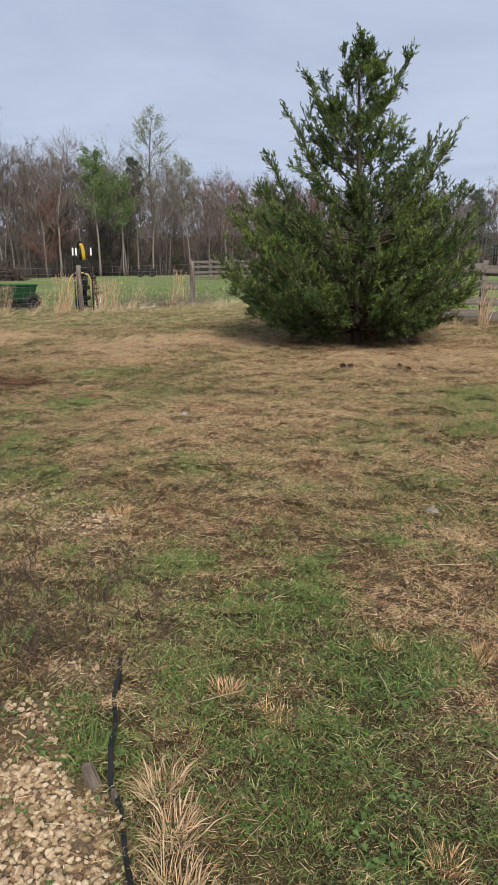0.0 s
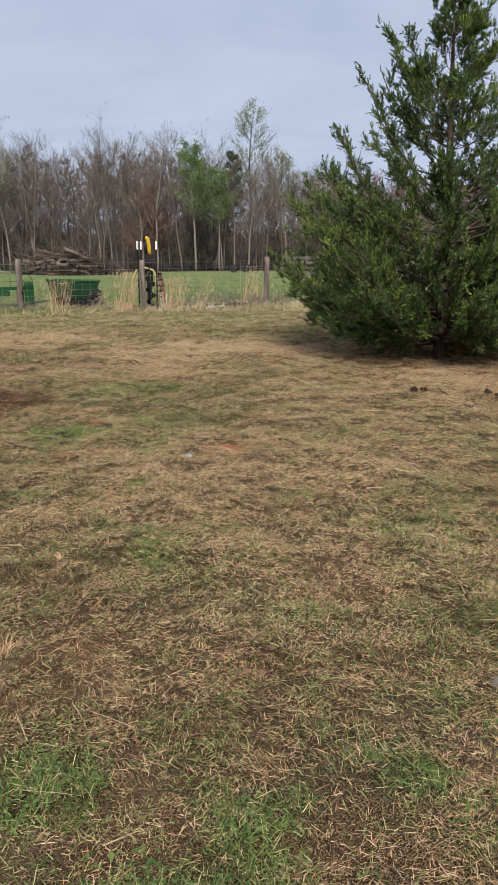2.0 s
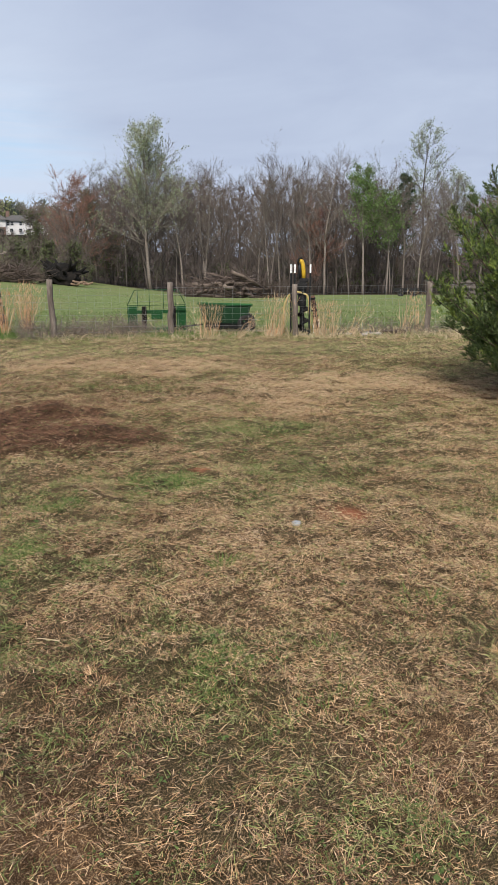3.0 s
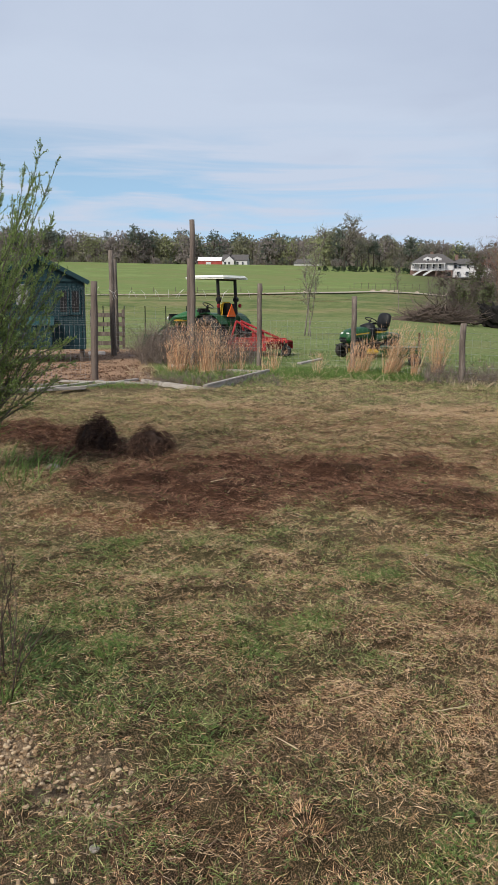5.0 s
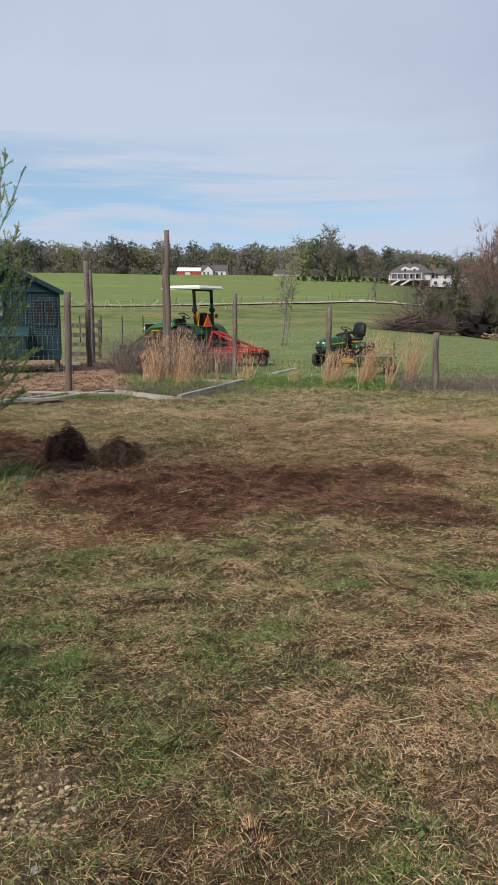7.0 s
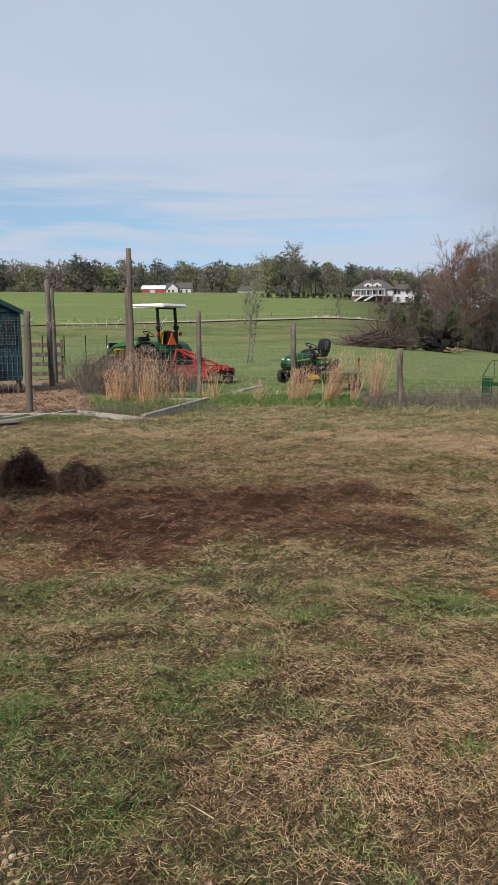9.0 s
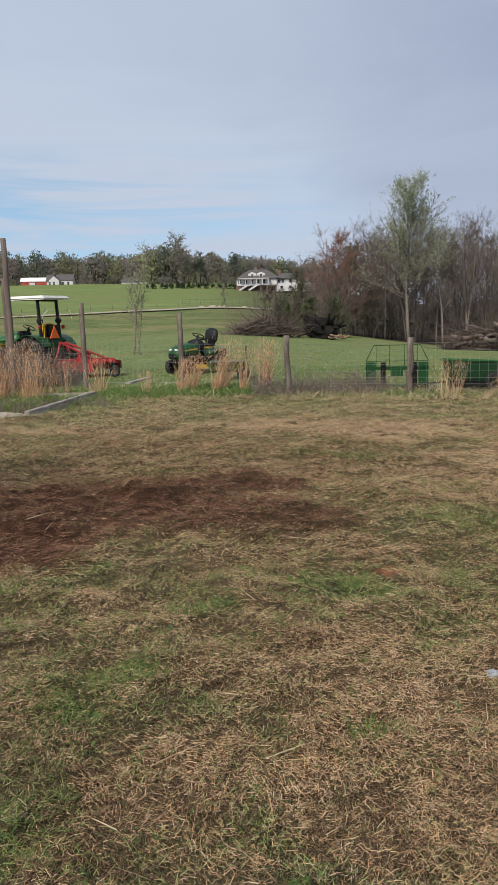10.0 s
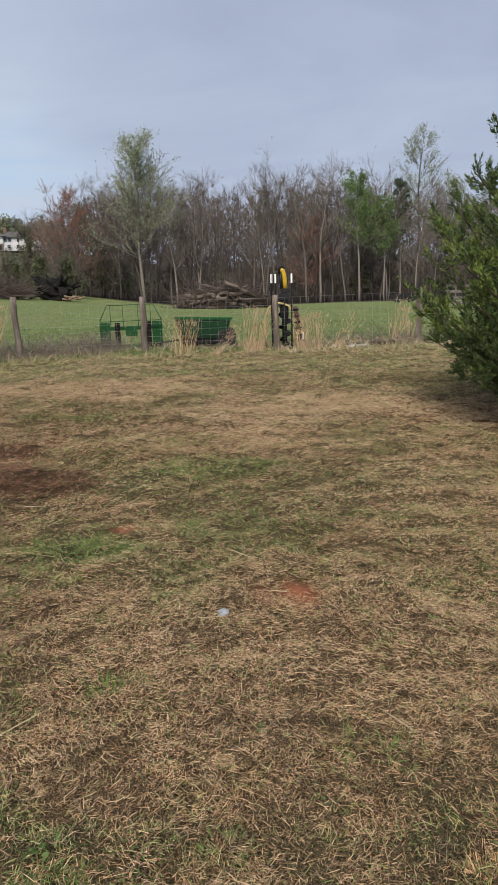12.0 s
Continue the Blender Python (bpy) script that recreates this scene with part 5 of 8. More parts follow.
HOUSE_WHITE = mat("house_white_siding", [(0.46, 0.45, 0.45), (0.54, 0.53, 0.53), (0.60, 0.59, 0.59)], scale=3, rough=0.7, bump=0.1)


# ---------------------------------------------------------------- wire fence
def post_mesh(r, h, seed, square=False):
    """A weathered fence post, a little bent and split at the top, standing on its foot."""
    rng = np.random.default_rng(seed)
    s = Soup()
    n = 8
    p = [(rng.normal() * 0.006, rng.normal() * 0.006, -0.25 + (h + 0.25) * i / n) for i in range(n + 1)]
    s.tube(p, [r * (1.06 - 0.10 * i / n + rng.normal() * 0.015) for i in range(n + 1)], 4 if square else 10)
    return s.mesh("post", not square)


def wire_net(a, b, z0, z1, rows, gap, r=0.0017, sag=0.0):
    """Woven wire between two posts, following the ground."""
    s = Soup()
    a, b = Vector((a[0], a[1], H(*a[:2]))), Vector((b[0], b[1], H(*b[:2])))
    n = max(2, int((b - a).length / gap))
    for i in range(rows + 1):
        z = z0 + (z1 - z0) * (i / rows) ** 1.15
        s.tube([a.lerp(b, t / 6) + Vector((0, 0, z - sag * math.sin(math.pi * t / 6))) for t in range(7)], [r * 1.2] * 7, 3)
    for i in range(1, n):
        p = a.lerp(b, i / n)
        s.tube([p + Vector((0, 0, z0)), p + Vector((0, 0, z1 - sag * math.sin(math.pi * i / n)))], [r] * 2, 3)
    return s.mesh("wire_net")


FENCE = {"A": (-15.2, 11.9, 1.67), "B": (-12.0, 12.45, 1.16), "C": (-10.3, 14.0, 1.08), "D": (-8.25, 15.4, 1.03), "E": (-6.35, 17.5, 1.05), "I": (-3.6, 19.2, 1.05), "J": (-0.9, 20.6, 1.05)}
wire_fence = thing("wire_fence", "woven wire fence on weathered round wooden posts", "fence")
for k, (nm, (x, y, h)) in enumerate(FENCE.items()):
    put("post", post_mesh(0.062 if nm == "A" else 0.058, h, 100 + k), WOOD_GREY, wire_fence, m=pose(x, y, H(x, y), (0, 0.8, 0.5, -0.6, 0.6, 0, 0)[k], (0, -0.6, 0.4, 0.4, -0.6, 0, 0)[k], 37 * k))
names = list(FENCE)
for p, q in zip(names, names[1:]):
    put("wire_net", wire_net(FENCE[p], FENCE[q], 0.04, 0.98, 8, 0.155), WIRE, wire_fence, m=Matrix())

# the run: tall posts, net and twine
run_fence = thing("chicken_run_fence", "tall weathered posts with wire mesh and tied netting", "fence")
RUN = {"F": (-17.1, 10.4, 1.96, 0.06), "T": (-17.6, 8.87, 3.39, 0.064), "U": (-18.4, 9.05, 2.56, 0.062), "G": (-14.7, 6.0, 1.86, 0.064), "H": (-21.7, 7.8, 2.92, 0.075), "K": (-23.2, 8.2, 2.76, 0.075), "L": (-14.2, 1.8, 1.8, 0.08)}
for k, (x, y, h, r) in enumerate(RUN.values()):
    put("post", post_mesh(r, h, 120 + k), WOOD_GREY if k in (0, 4, 5) else WOOD_POST, run_fence, m=pose(x, y, H(x, y), (0.5, 0.3, -0.5, 0.8, 0, 0.5, 0)[k], 0.4, 50 * k))
for p, q, z1, rows, gap in (("L", "G", 1.05, 9, 0.09), ("G", "T", 0.0, 0, 0), ("T", "F", 1.2, 10, 0.11), ("H", "U", 0.9, 8, 0.16), ("K", "H", 1.1, 8, 0.12)):
    if rows:
        put("wire_net", wire_net(RUN[p], RUN[q], 0.04, z1, rows, gap), WIRE, run_fence, m=Matrix())
put("wire_net", wire_net(RUN["F"], FENCE["A"], 0.04, 1.1, 9, 0.15), WIRE, run_fence, m=Matrix())
put("hex_net", wire_net(RUN["L"], RUN["G"], 1.06, 1.75, 14, 0.05, 0.0009), WIRE, run_fence, m=Matrix())
for p, q in (("H", "T"), ("T", "F"), ("F", "A"), ("G", "H")):
    a, b = (RUN.get(p) or FENCE[p]), (RUN.get(q) or FENCE[q])
    za, zb = min(1.75, a[2] - 0.06), min(1.75, b[2] - 0.06)
    s = Soup()
    for dz in (0.0, -0.03):
        s.tube([Vector((a[0], a[1], H(*a[:2]) + za + dz)).lerp(Vector((b[0], b[1], H(*b[:2]) + zb + dz)), t / 8) - Vector((0, 0, 0.09 * math.sin(math.pi * t / 8))) for t in range(9)], [0.004 if dz == 0 else 0.003] * 9, 4)
    put("top_wire", s.mesh("top_wire"), RUST, run_fence, m=Matrix())
trng = np.random.default_rng(8)
for p, q, n in (("H", "T", 6), ("T", "F", 3), ("G", "H", 2)):
    a, b = RUN[p], RUN[q]
    for i in range(n):
        t = (i + trng.uniform(0.3, 0.7)) / n
        base = Vector((a[0], a[1], 1.62)).lerp(Vector((b[0], b[1], 1.62)), t)
        s = Soup()
        for q2 in range(1 + i % 2):
            d = Vector((trng.normal() * 0.05, trng.normal() * 0.05, 0))
            s.tube([base + Vector((0, 0, 0.08)), base + d, base + d * 1.6 - Vector((0, 0, trng.uniform(0.1, 0.2)))], [0.0035] * 3, 4)
        put("twine_tie", s.mesh("twine_tie"), TWINE, run_fence, m=Matrix())

# ---------------------------------------------------------------- plank fence


def plank_fence(pts, label, heights=(0.16, 0.42, 0.70, 0.98), hp=1.12, lap=0.02):
    ob = thing("plank_fence", label, "fence", "plank fences", at=(*pts[0], 0))
    ox, oy = pts[0]
    prng = np.random.default_rng(len(pts) + int(abs(ox) * 10))
    for x, y in pts:
        part("post", box(0.10, 0.10, hp + 0.25, (0, 0, (hp + 0.25) / 2 - 0.25), 0.008), PLANK, ob, m=pose(x - ox, y - oy, H(x, y), prng.normal() * 0.6, prng.normal() * 0.6, 20))
    for (x0, y0), (x1, y1) in zip(pts, pts[1:]):
        L, a = math.hypot(x1 - x0, y1 - y0), math.degrees(math.atan2(y1 - y0, x1 - x0))
        dz = H(x1, y1) - H(x0, y0)
        for z in heights:
            bm = box(L + 0.1, 0.028, 0.14, (L / 2, 0, 0), 0.004)
            for v in bm.verts:
                v.co.z += 0.012 * math.sin(v.co.x * 2 + z * 9)
            part("plank", bm, PLANK, ob, m=pose(x0 - ox + 0.06 * math.sin(radians(a)), y0 - oy - 0.06 * math.cos(radians(a)), H(x0, y0) + z + prng.normal() * 0.012, 0, -math.degrees(math.atan2(dz, L)) + prng.normal() * 0.3, a))
    return ob


plank_fence([(-2.0, 14.5), (0.36, 14.2), (2.75, 13.95), (5.1, 13.7)], "weathered grey four-board plank fence on square posts")
plank_fence([pol(21.2, 40), pol(19.6, 39), pol(18.0, 38), pol(16.2, 37.5), pol(14.4, 37), pol(12.6, 36.5), pol(10.8, 36)], "distant grey plank fence across the pasture")

# pale boards on the ground and the low timber bed


def board(p, q, w=0.08, t=0.035, label="bleached board lying flat on the ground", lift=0.02, name="board", tilt=0, material=TIMBER):
    L, a = math.hypot(q[0] - p[0], q[1] - p[1]), math.degrees(math.atan2(q[1] - p[1], q[0] - p[0]))
    bm = box(L, w, t, (L / 2, 0, t / 2), 0.006)
    for v in bm.verts:
        v.co.z += 0.01 * math.sin(v.co.x * 1.7)
    ob = part(name, bm, material, m=pose(p[0], p[1], H(*p) + lift, tilt, -math.degrees(math.atan2(H(*q) - H(*p), L)), a))
    return tagged(ob, label, "board", "boards by the run")


board((-12.75, 3.3), (-13.15, 5.55), 0.10, 0.05)
board((-13.0, 4.6), (-14.2, 6.05), 0.09)
board((-13.1, 5.3), (-14.35, 6.75), 0.09)
board((-14.4, 5.2), (-13.6, 6.7), 0.08)
board((-13.3, 3.0), (-13.9, 5.2), 0.08)
bed = thing("timber_bed_edge", "low weathered landscape timbers edging a weedy bed", "garden edging")
for p, q, h in (((-12.55, 7.5), (-14.95, 9.72), 0.17), ((-14.2, 6.8), (-12.6, 7.45), 0.10), ((-14.95, 9.72), (-15.9, 8.8), 0.14)):
    L, a = math.hypot(q[0] - p[0], q[1] - p[1]), math.degrees(math.atan2(q[1] - p[1], q[0] - p[0]))
    part("timber", box(L, 0.09, h * 0.55 + 0.06, (L / 2, 0, h * 0.275 - 0.03), 0.012), TIMBER, bed, m=pose(p[0], p[1], H(*p), 0, 0, a))
board((-15.9, 10.9), (-17.0, 12.0), 0.12, 0.04, "bleached plank lying in the tall grass", 0.12)

# ---------------------------------------------------------------- the chicken coop
coop_at = pol(84.2, 20.4)
coop = thing("chicken_coop", "dark teal painted wooden chicken coop on short legs", "chicken coop", at=(*coop_at, H(*coop_at)), rz=83.6 + 180 - 4)
# local: y towards the yard is -y after the turn, so the front face lies at +y
cw, cd, z0, z1, zp = 2.26, 1.9, 0.34, 2.0, 2.57
bm = bmesh.new()
pr = [(-cw / 2, z0), (cw / 2, z0), (cw / 2, z1), (0, zp), (-cw / 2, z1)]
f1 = [bm.verts.new((x, cd / 2, z)) for x, z in pr]
f2 = [bm.verts.new((x, -cd / 2, z)) for x, z in pr]
bm.faces.new(f1), bm.faces.new(f2[::-1])
for i in range(5):
    bm.faces.new((f1[i], f2[i], f2[(i + 1) % 5], f1[(i + 1) % 5]))
bmesh.ops.recalc_face_normals(bm, faces=bm.faces)
part("body", bm, TEAL, coop)
for sx in (-1, 1):
    ang = math.degrees(math.atan2(zp - z1, cw / 2))
    part("roof_panel", box(1.42, cd + 0.3, 0.05, (0, 0, 0), 0.01), TEAL_ROOF, coop, m=pose(sx * 0.63, 0, (z1 + zp) / 2 + 0.03, 0, sx * ang, 0))
    part("barge_board", box(1.42, 0.03, 0.10, (0, 0, 0), 0.005), TEAL, coop, m=pose(sx * 0.63, cd / 2 + 0.16, (z1 + zp) / 2 - 0.01, 0, sx * ang, 0))
for x in np.arange(-cw / 2 + 0.08, cw / 2, 0.115):
    zt = z1 + (zp - z1) * (1 - abs(x) / (cw / 2)) - 0.03
    part("batten", box(0.02, 0.016, zt - z0, (0, 0, 0)), TEAL, coop, m=pose(x, cd / 2 + 0.008, (zt + z0) / 2))
for sx, sy in ((-1, -1), (-1, 1), (1, -1), (1, 1)):
    part("leg", box(0.08, 0.08, z0 + 0.12, (0, 0, 0), 0.005), WOOD_GREY, coop, m=pose(sx * (cw / 2 - 0.1), sy * (cd / 2 - 0.1), (z0 - 0.12) / 2))
for x in (-0.92, -0.63):
    d = part("door_panel", box(0.26, 0.03, 0.66, (0, 0, 0), 0.006), TEAL, coop, m=pose(x, cd / 2 + 0.03, 1.50))
    # Thin black plate paints the shade of a sunk door panel.
    part("recess_shade", box(0.17, 0.012, 0.52, (0, 0, 0)), BLACK, d, m=pose(0, 0.012, 0))
w = part("window_frame", box(0.40, 0.04, 0.62, (0, 0, 0), 0.006), TEAL, coop, m=pose(0.36, cd / 2 + 0.03, 1.66))
part("pane", box(0.28, 0.012, 0.50, (0, 0, 0)), STEEL, w, m=pose(0, 0.02, 0))
nest = part("nest_box", box(0.85, 0.42, 0.56, (0, 0, 0), 0.008), TEAL, coop, m=pose(0.08, cd / 2 + 0.21, 0.66))
part("nest_lid", box(0.96, 0.52, 0.03, (0, 0, 0), 0.005), TEAL_ROOF, nest, "teal sloping lid", m=pose(0, 0.0, 0.36, -24, 0, 0))
part("trim", box(cw + 0.02, 0.03, 0.07, (0, 0, 0), 0.004), TEAL, coop, m=pose(0, cd / 2 + 0.02, 2.02))
part("sill", box(cw + 0.04, 0.05, 0.09, (0, 0, 0), 0.006), TEAL, coop, m=pose(0, cd / 2 + 0.01, z0 + 0.02))

fd = pol(80.3, 18.7)
feeder = thing("poultry_feeder", "small pale trough feeder on a post in the run", "feeder", at=(*fd, H(*fd)), rz=80)
part("stand", cyl(0.04, 0.22, (0, 0, 0.11), seg=10), WOOD_GREY, feeder)
part("trough", box(0.42, 0.2, 0.07, (0, 0, 0.25), 0.015), STEEL, feeder)
x, y = pol(74.3, 17.4)
bowl = tagged(part("water_bowl", cyl(0.16, 0.07, (0, 0, 0.035), seg=20, bevel=0.015, r2=0.19), WHITE, m=pose(x, y, H(x, y))), "shallow white water bowl on the run floor", "bowl")
pp = pol(79.3, 24.6)
gate = thing("slatted_panel", "weathered grey slatted wooden panel behind the run", "panel", at=(*pp, H(*pp)), rz=79)
for z in (0.2, 0.5, 0.8, 1.1):
    part("slat", box(1.1, 0.03, 0.13, (0, 0, z), 0.004), WOOD_GREY, gate)
for x in (-0.5, 0.5):
    part("upright", box(0.09, 0.09, 1.35, (x, 0.06, 0.6), 0.005), WOOD_GREY, gate)
# far stake-and-wire paddock line seen past the run
paddock = thing("paddock_fence", "thin dark steel stakes with wire across the paddock", "fence")
for i in range(7):
    x, y = pol(79.5 - i * 1.55, 33)
    part("stake", cyl(0.022, 1.45, (0, 0, 0.52), seg=6), BLACK, paddock, m=pose(x, y, H(x, y)))
for i in range(6):
    put("wire_net", wire_net(pol(79.5 - i * 1.55, 33), pol(79.5 - (i + 1) * 1.55, 33), 0.1, 1.2, 5, 0.3, 0.003), WIRE, paddock, m=Matrix())

# ---------------------------------------------------------------- machines


def revolve(profile, seg=28, bm=None):
    """A solid of turning about the y axis from (y, radius) points."""
    s = Soup()
    pr = np.array(profile)
    n = len(pr)
    a = np.arange(seg) * 2 * math.pi / seg
    V = np.stack([np.outer(np.cos(a), pr[:, 1]), np.tile(pr[:, 0], (seg, 1)), np.outer(np.sin(a), pr[:, 1])], -1).reshape(-1, 3)
    F = []
    for i in range(seg):
        k = (i + 1) % seg
        for j in range(n - 1):
            F += [(i * n + j, k * n + j, k * n + j + 1), (i * n + j, k * n + j + 1, i * n + j + 1)]
    out = bm or bmesh.new()
    t = np_mesh("t", V, F, True)
    out.from_mesh(t)
    bpy.data.meshes.remove(t)
    return out


def wheel(parent, at, R, w, rim_mat, lugs=0, steer=0):
    """A wheel with tyre, rim and, for field tyres, lugs."""
    wh = part("wheel", revolve([(-w * 0.42, R * 0.56), (-w * 0.5, R * 0.72), (-w * 0.46, R * 0.93), (-w * 0.3, R), (w * 0.3, R), (w * 0.46, R * 0.93), (w * 0.5, R * 0.72), (w * 0.42, R * 0.56), (w * 0.3, R * 0.54), (-w * 0.3, R * 0.54), (-w * 0.42, R * 0.56)]), RUBBER, parent, m=pose(*at, 0, 0, steer))
    part("rim", revolve([(-w * 0.3, R * 0.58), (-w * 0.34, R * 0.54), (-w * 0.12, R * 0.46), (-w * 0.08, R * 0.2), (-w * 0.2, R * 0.14), (-w * 0.2, 0.001), (w * 0.2, 0.001), (w * 0.2, R * 0.14), (w * 0.08, R * 0.2), (w * 0.12, R * 0.46), (w * 0.34, R * 0.54), (w * 0.3, R * 0.58)]), rim_mat, wh)
    if lugs:
        bm = bmesh.new()
        for i in range(lugs):
            for sgn in (-1, 1):
                a = 360 * (i + (0.5 if sgn > 0 else 0)) / lugs
                b = bmesh.new()
                box(0.055 * R / 0.5, w * 0.5, 0.05 * R / 0.5, (0, sgn * w * 0.22, R * 1.0), 0, (0, 0, sgn * 28), bm=b)
                b.transform(pose(0, 0, 0, 0, a, 0))
                t = bpy.data.meshes.new("t")
                b.to_mesh(t), b.free()
                bm.from_mesh(t)
                bpy.data.meshes.remove(t)
        part("tread", bm, RUBBER, wh)
    return wh


def arc_plate(R, w, a0, a1, t=0.02, seg=10):
    """A bent plate (mudguard) about the y axis between two angles."""
    bm = bmesh.new()
    rings = []
    for i in range(seg + 1):
        a = radians(a0 + (a1 - a0) * i / seg)
        c, s = math.cos(a), math.sin(a)
        rings.append([bm.verts.new((c * r, y, s * r)) for r, y in ((R, -w / 2), (R, w / 2), (R + t, w / 2), (R + t, -w / 2))])
    for p, q in zip(rings, rings[1:]):
        for k in range(4):
            bm.faces.new((p[k], p[(k + 1) % 4], q[(k + 1) % 4], q[k]))
    bm.faces.new(rings[0][::-1]), bm.faces.new(rings[-1])
    bmesh.ops.recalc_face_normals(bm, faces=bm.faces)
    return bm


def loft(sections, bm=None, seg=14, power=3.0):
    """A smooth body through rounded sections along x: rows of (x, half width, z bottom, z top)."""
    V, F = [], []
    n = len(sections)
    for x, hw, zb, zt in sections:
        for k in range(seg):
            a = 2 * math.pi * k / seg
            c, sn = math.cos(a), math.sin(a)
            u, v = math.copysign(abs(c) ** (2 / power), c), math.copysign(abs(sn) ** (2 / power), sn)
            V.append((x, u * hw, (zb + zt) / 2 + v * (zt - zb) / 2))
    for i in range(n - 1):
        for k in range(seg):
            a, b = i * seg + k, i * seg + (k + 1) % seg
            F += [(a, a + seg, b + seg), (a, b + seg, b)]
    F += [(0, k, k + 1) for k in range(1, seg - 1)]
    e = (n - 1) * seg
    F += [(e, e + k + 1, e + k) for k in range(1, seg - 1)]
    out = bm or bmesh.new()
    t = np_mesh("t", V, F, True)
    out.from_mesh(t)
    bpy.data.meshes.remove(t)
    return out


def tractor():
    x, y = -22.05, 11.2
    ob = thing("tractor", "green compact tractor with cream canopy and roll bar", "tractor", at=(x, y, H(x, y)), rz=212)
    for s in (-1, 1):
        wheel(ob, (0, s * 0.60, 0.56), 0.56, 0.36, RUST, 14)
        wheel(ob, (1.55, s * 0.50, 0.37), 0.37, 0.24, RUST, 12)
        part("mudguard", arc_plate(0.64, 0.36, 20, 150), GREEN_PAINT, ob, m=pose(0, s * 0.58, 0.56))
        part("roll_bar_post", box(0.07, 0.09, 1.5, (0, 0, 0), 0.012), BLACK, ob, m=pose(-0.22, s * 0.42, 1.45, 0, 3, 0))
        part("tail_light", cyl(0.06, 0.06, (0, 0, 0), (0, 90, 0), 14, 0.01), RED_PAINT, ob, "round red tail light", m=pose(-0.30, s * 0.52, 1.42))
        part("roll_bar_hinge", cyl(0.075, 0.13, (0, 0, 0), (90, 0, 0), 14, 0.01), BLACK, ob, m=pose(-0.22, s * 0.42, 1.6))
        part("loader_arm", pipe([(0.75, s * 0.46, 1.12), (1.5, s * 0.47, 1.02), (2.35, s * 0.5, 0.42)], 0.05, 6), GREEN_BRIGHT, ob)
        part("head_light", cyl(0.06, 0.04, (0, 0, 0), (0, 90, 0), 14), WHITE, ob, m=pose(1.98, s * 0.2, 1.0))
    part("chassis", box(1.9, 0.42, 0.32, (0, 0, 0), 0.03), BLACK, ob, m=pose(0.85, 0, 0.62))
    hood = part("hood", loft([(-0.62, 0.30, -0.26, 0.30), (-0.4, 0.32, -0.26, 0.30), (0.1, 0.31, -0.26, 0.22), (0.45, 0.29, -0.25, 0.10), (0.60, 0.25, -0.22, 0.0), (0.66, 0.18, -0.16, -0.06)]), GREEN_BRIGHT, ob, m=pose(1.32, 0, 1.0))
    part("stripe", box(0.9, 0.63, 0.05, (0, 0, 0), 0.005), YELLOW_PAINT, hood, m=pose(0, 0, -0.05))
    part("grille", box(0.04, 0.5, 0.36, (0, 0, 0), 0.01), BLACK, hood, m=pose(0.61, 0, -0.04))
    part("platform", box(0.7, 1.0, 0.05, (0, 0, 0), 0.01), BLACK, ob, m=pose(0.45, 0, 0.68))
    part("dashboard", box(0.2, 0.5, 0.42, (0, 0, 0), 0.05), BLACK, ob, m=pose(0.72, 0, 1.12))
    part("steering_wheel", revolve([(-0.015, 0.17), (0, 0.195), (0.015, 0.17), (0, 0.16), (-0.015, 0.17)], 24), BLACK, ob, m=pose(0.52, 0, 1.42, 62, 0, 90))
    part("steering_column", cyl(0.03, 0.3, (0, 0, 0), (0, -28, 0), 10), BLACK, ob, m=pose(0.6, 0, 1.3))
    seat = part("seat", box(0.42, 0.46, 0.12, (0, 0, 0), 0.04), YELLOW_PAINT, ob, m=pose(0.1, 0, 1.05))
    part("backrest", box(0.12, 0.46, 0.46, (0, 0, 0), 0.05), YELLOW_PAINT, seat, m=pose(-0.24, 0, 0.25, 0, -8, 0))
    part("seat_shell", box(0.06, 0.40, 0.42, (0, 0, 0), 0.03), BLACK, seat, m=pose(-0.31, 0, 0.24, 0, -8, 0))
    bm = bmesh.new()
    v = [bm.verts.new(p) for p in ((-0.012, -0.21, -0.17), (-0.012, 0.21, -0.17), (-0.012, 0.0, 0.19), (0.012, -0.21, -0.17), (0.012, 0.21, -0.17), (0.012, 0.0, 0.19))]
    for f in ((0, 2, 1), (3, 4, 5), (0, 1, 4, 3), (1, 2, 5, 4), (2, 0, 3, 5)):
        bm.faces.new([v[i] for i in f])
    part("slow_vehicle_sign", bm, ORANGE, ob, "orange warning triangle", m=pose(-0.42, 0.05, 1.27))
    part("sign_border", box(0.012, 0.40, 0.44, (0, 0, 0), 0.004), BLACK, ob, m=pose(-0.40, 0.05, 1.26))
    part("rear_housing", box(0.4, 0.5, 0.45, (0, 0, 0), 0.04), GREEN_PAINT, ob, m=pose(-0.28, 0, 0.78))
    part("toolbox", box(0.2, 0.9, 0.2, (0, 0, 0), 0.02), GREEN_PAINT, ob, m=pose(-0.3, 0, 1.0))
    part("roll_bar_top", box(0.08, 0.92, 0.08, (0, 0, 0), 0.015), BLACK, ob, m=pose(-0.18, 0, 2.19))
    for s in (-1, 1):
        part("canopy_bracket", box(0.9, 0.05, 0.05, (0, 0, 0), 0.008), BLACK, ob, m=pose(0.15, s * 0.34, 2.22))
    bm = box(1.55, 1.28, 0.10, (0, 0, 0), 0.045, taper=(0.93, 0.92))
    for v in bm.verts:
        v.co.z += -0.05 * (v.co.x / 0.78) ** 2 - 0.02 * (v.co.y / 0.64) ** 2
    part("canopy", bm, CANOPY, ob, "cream moulded plastic sun canopy", m=pose(0.2, 0, 2.31), smooth=False)
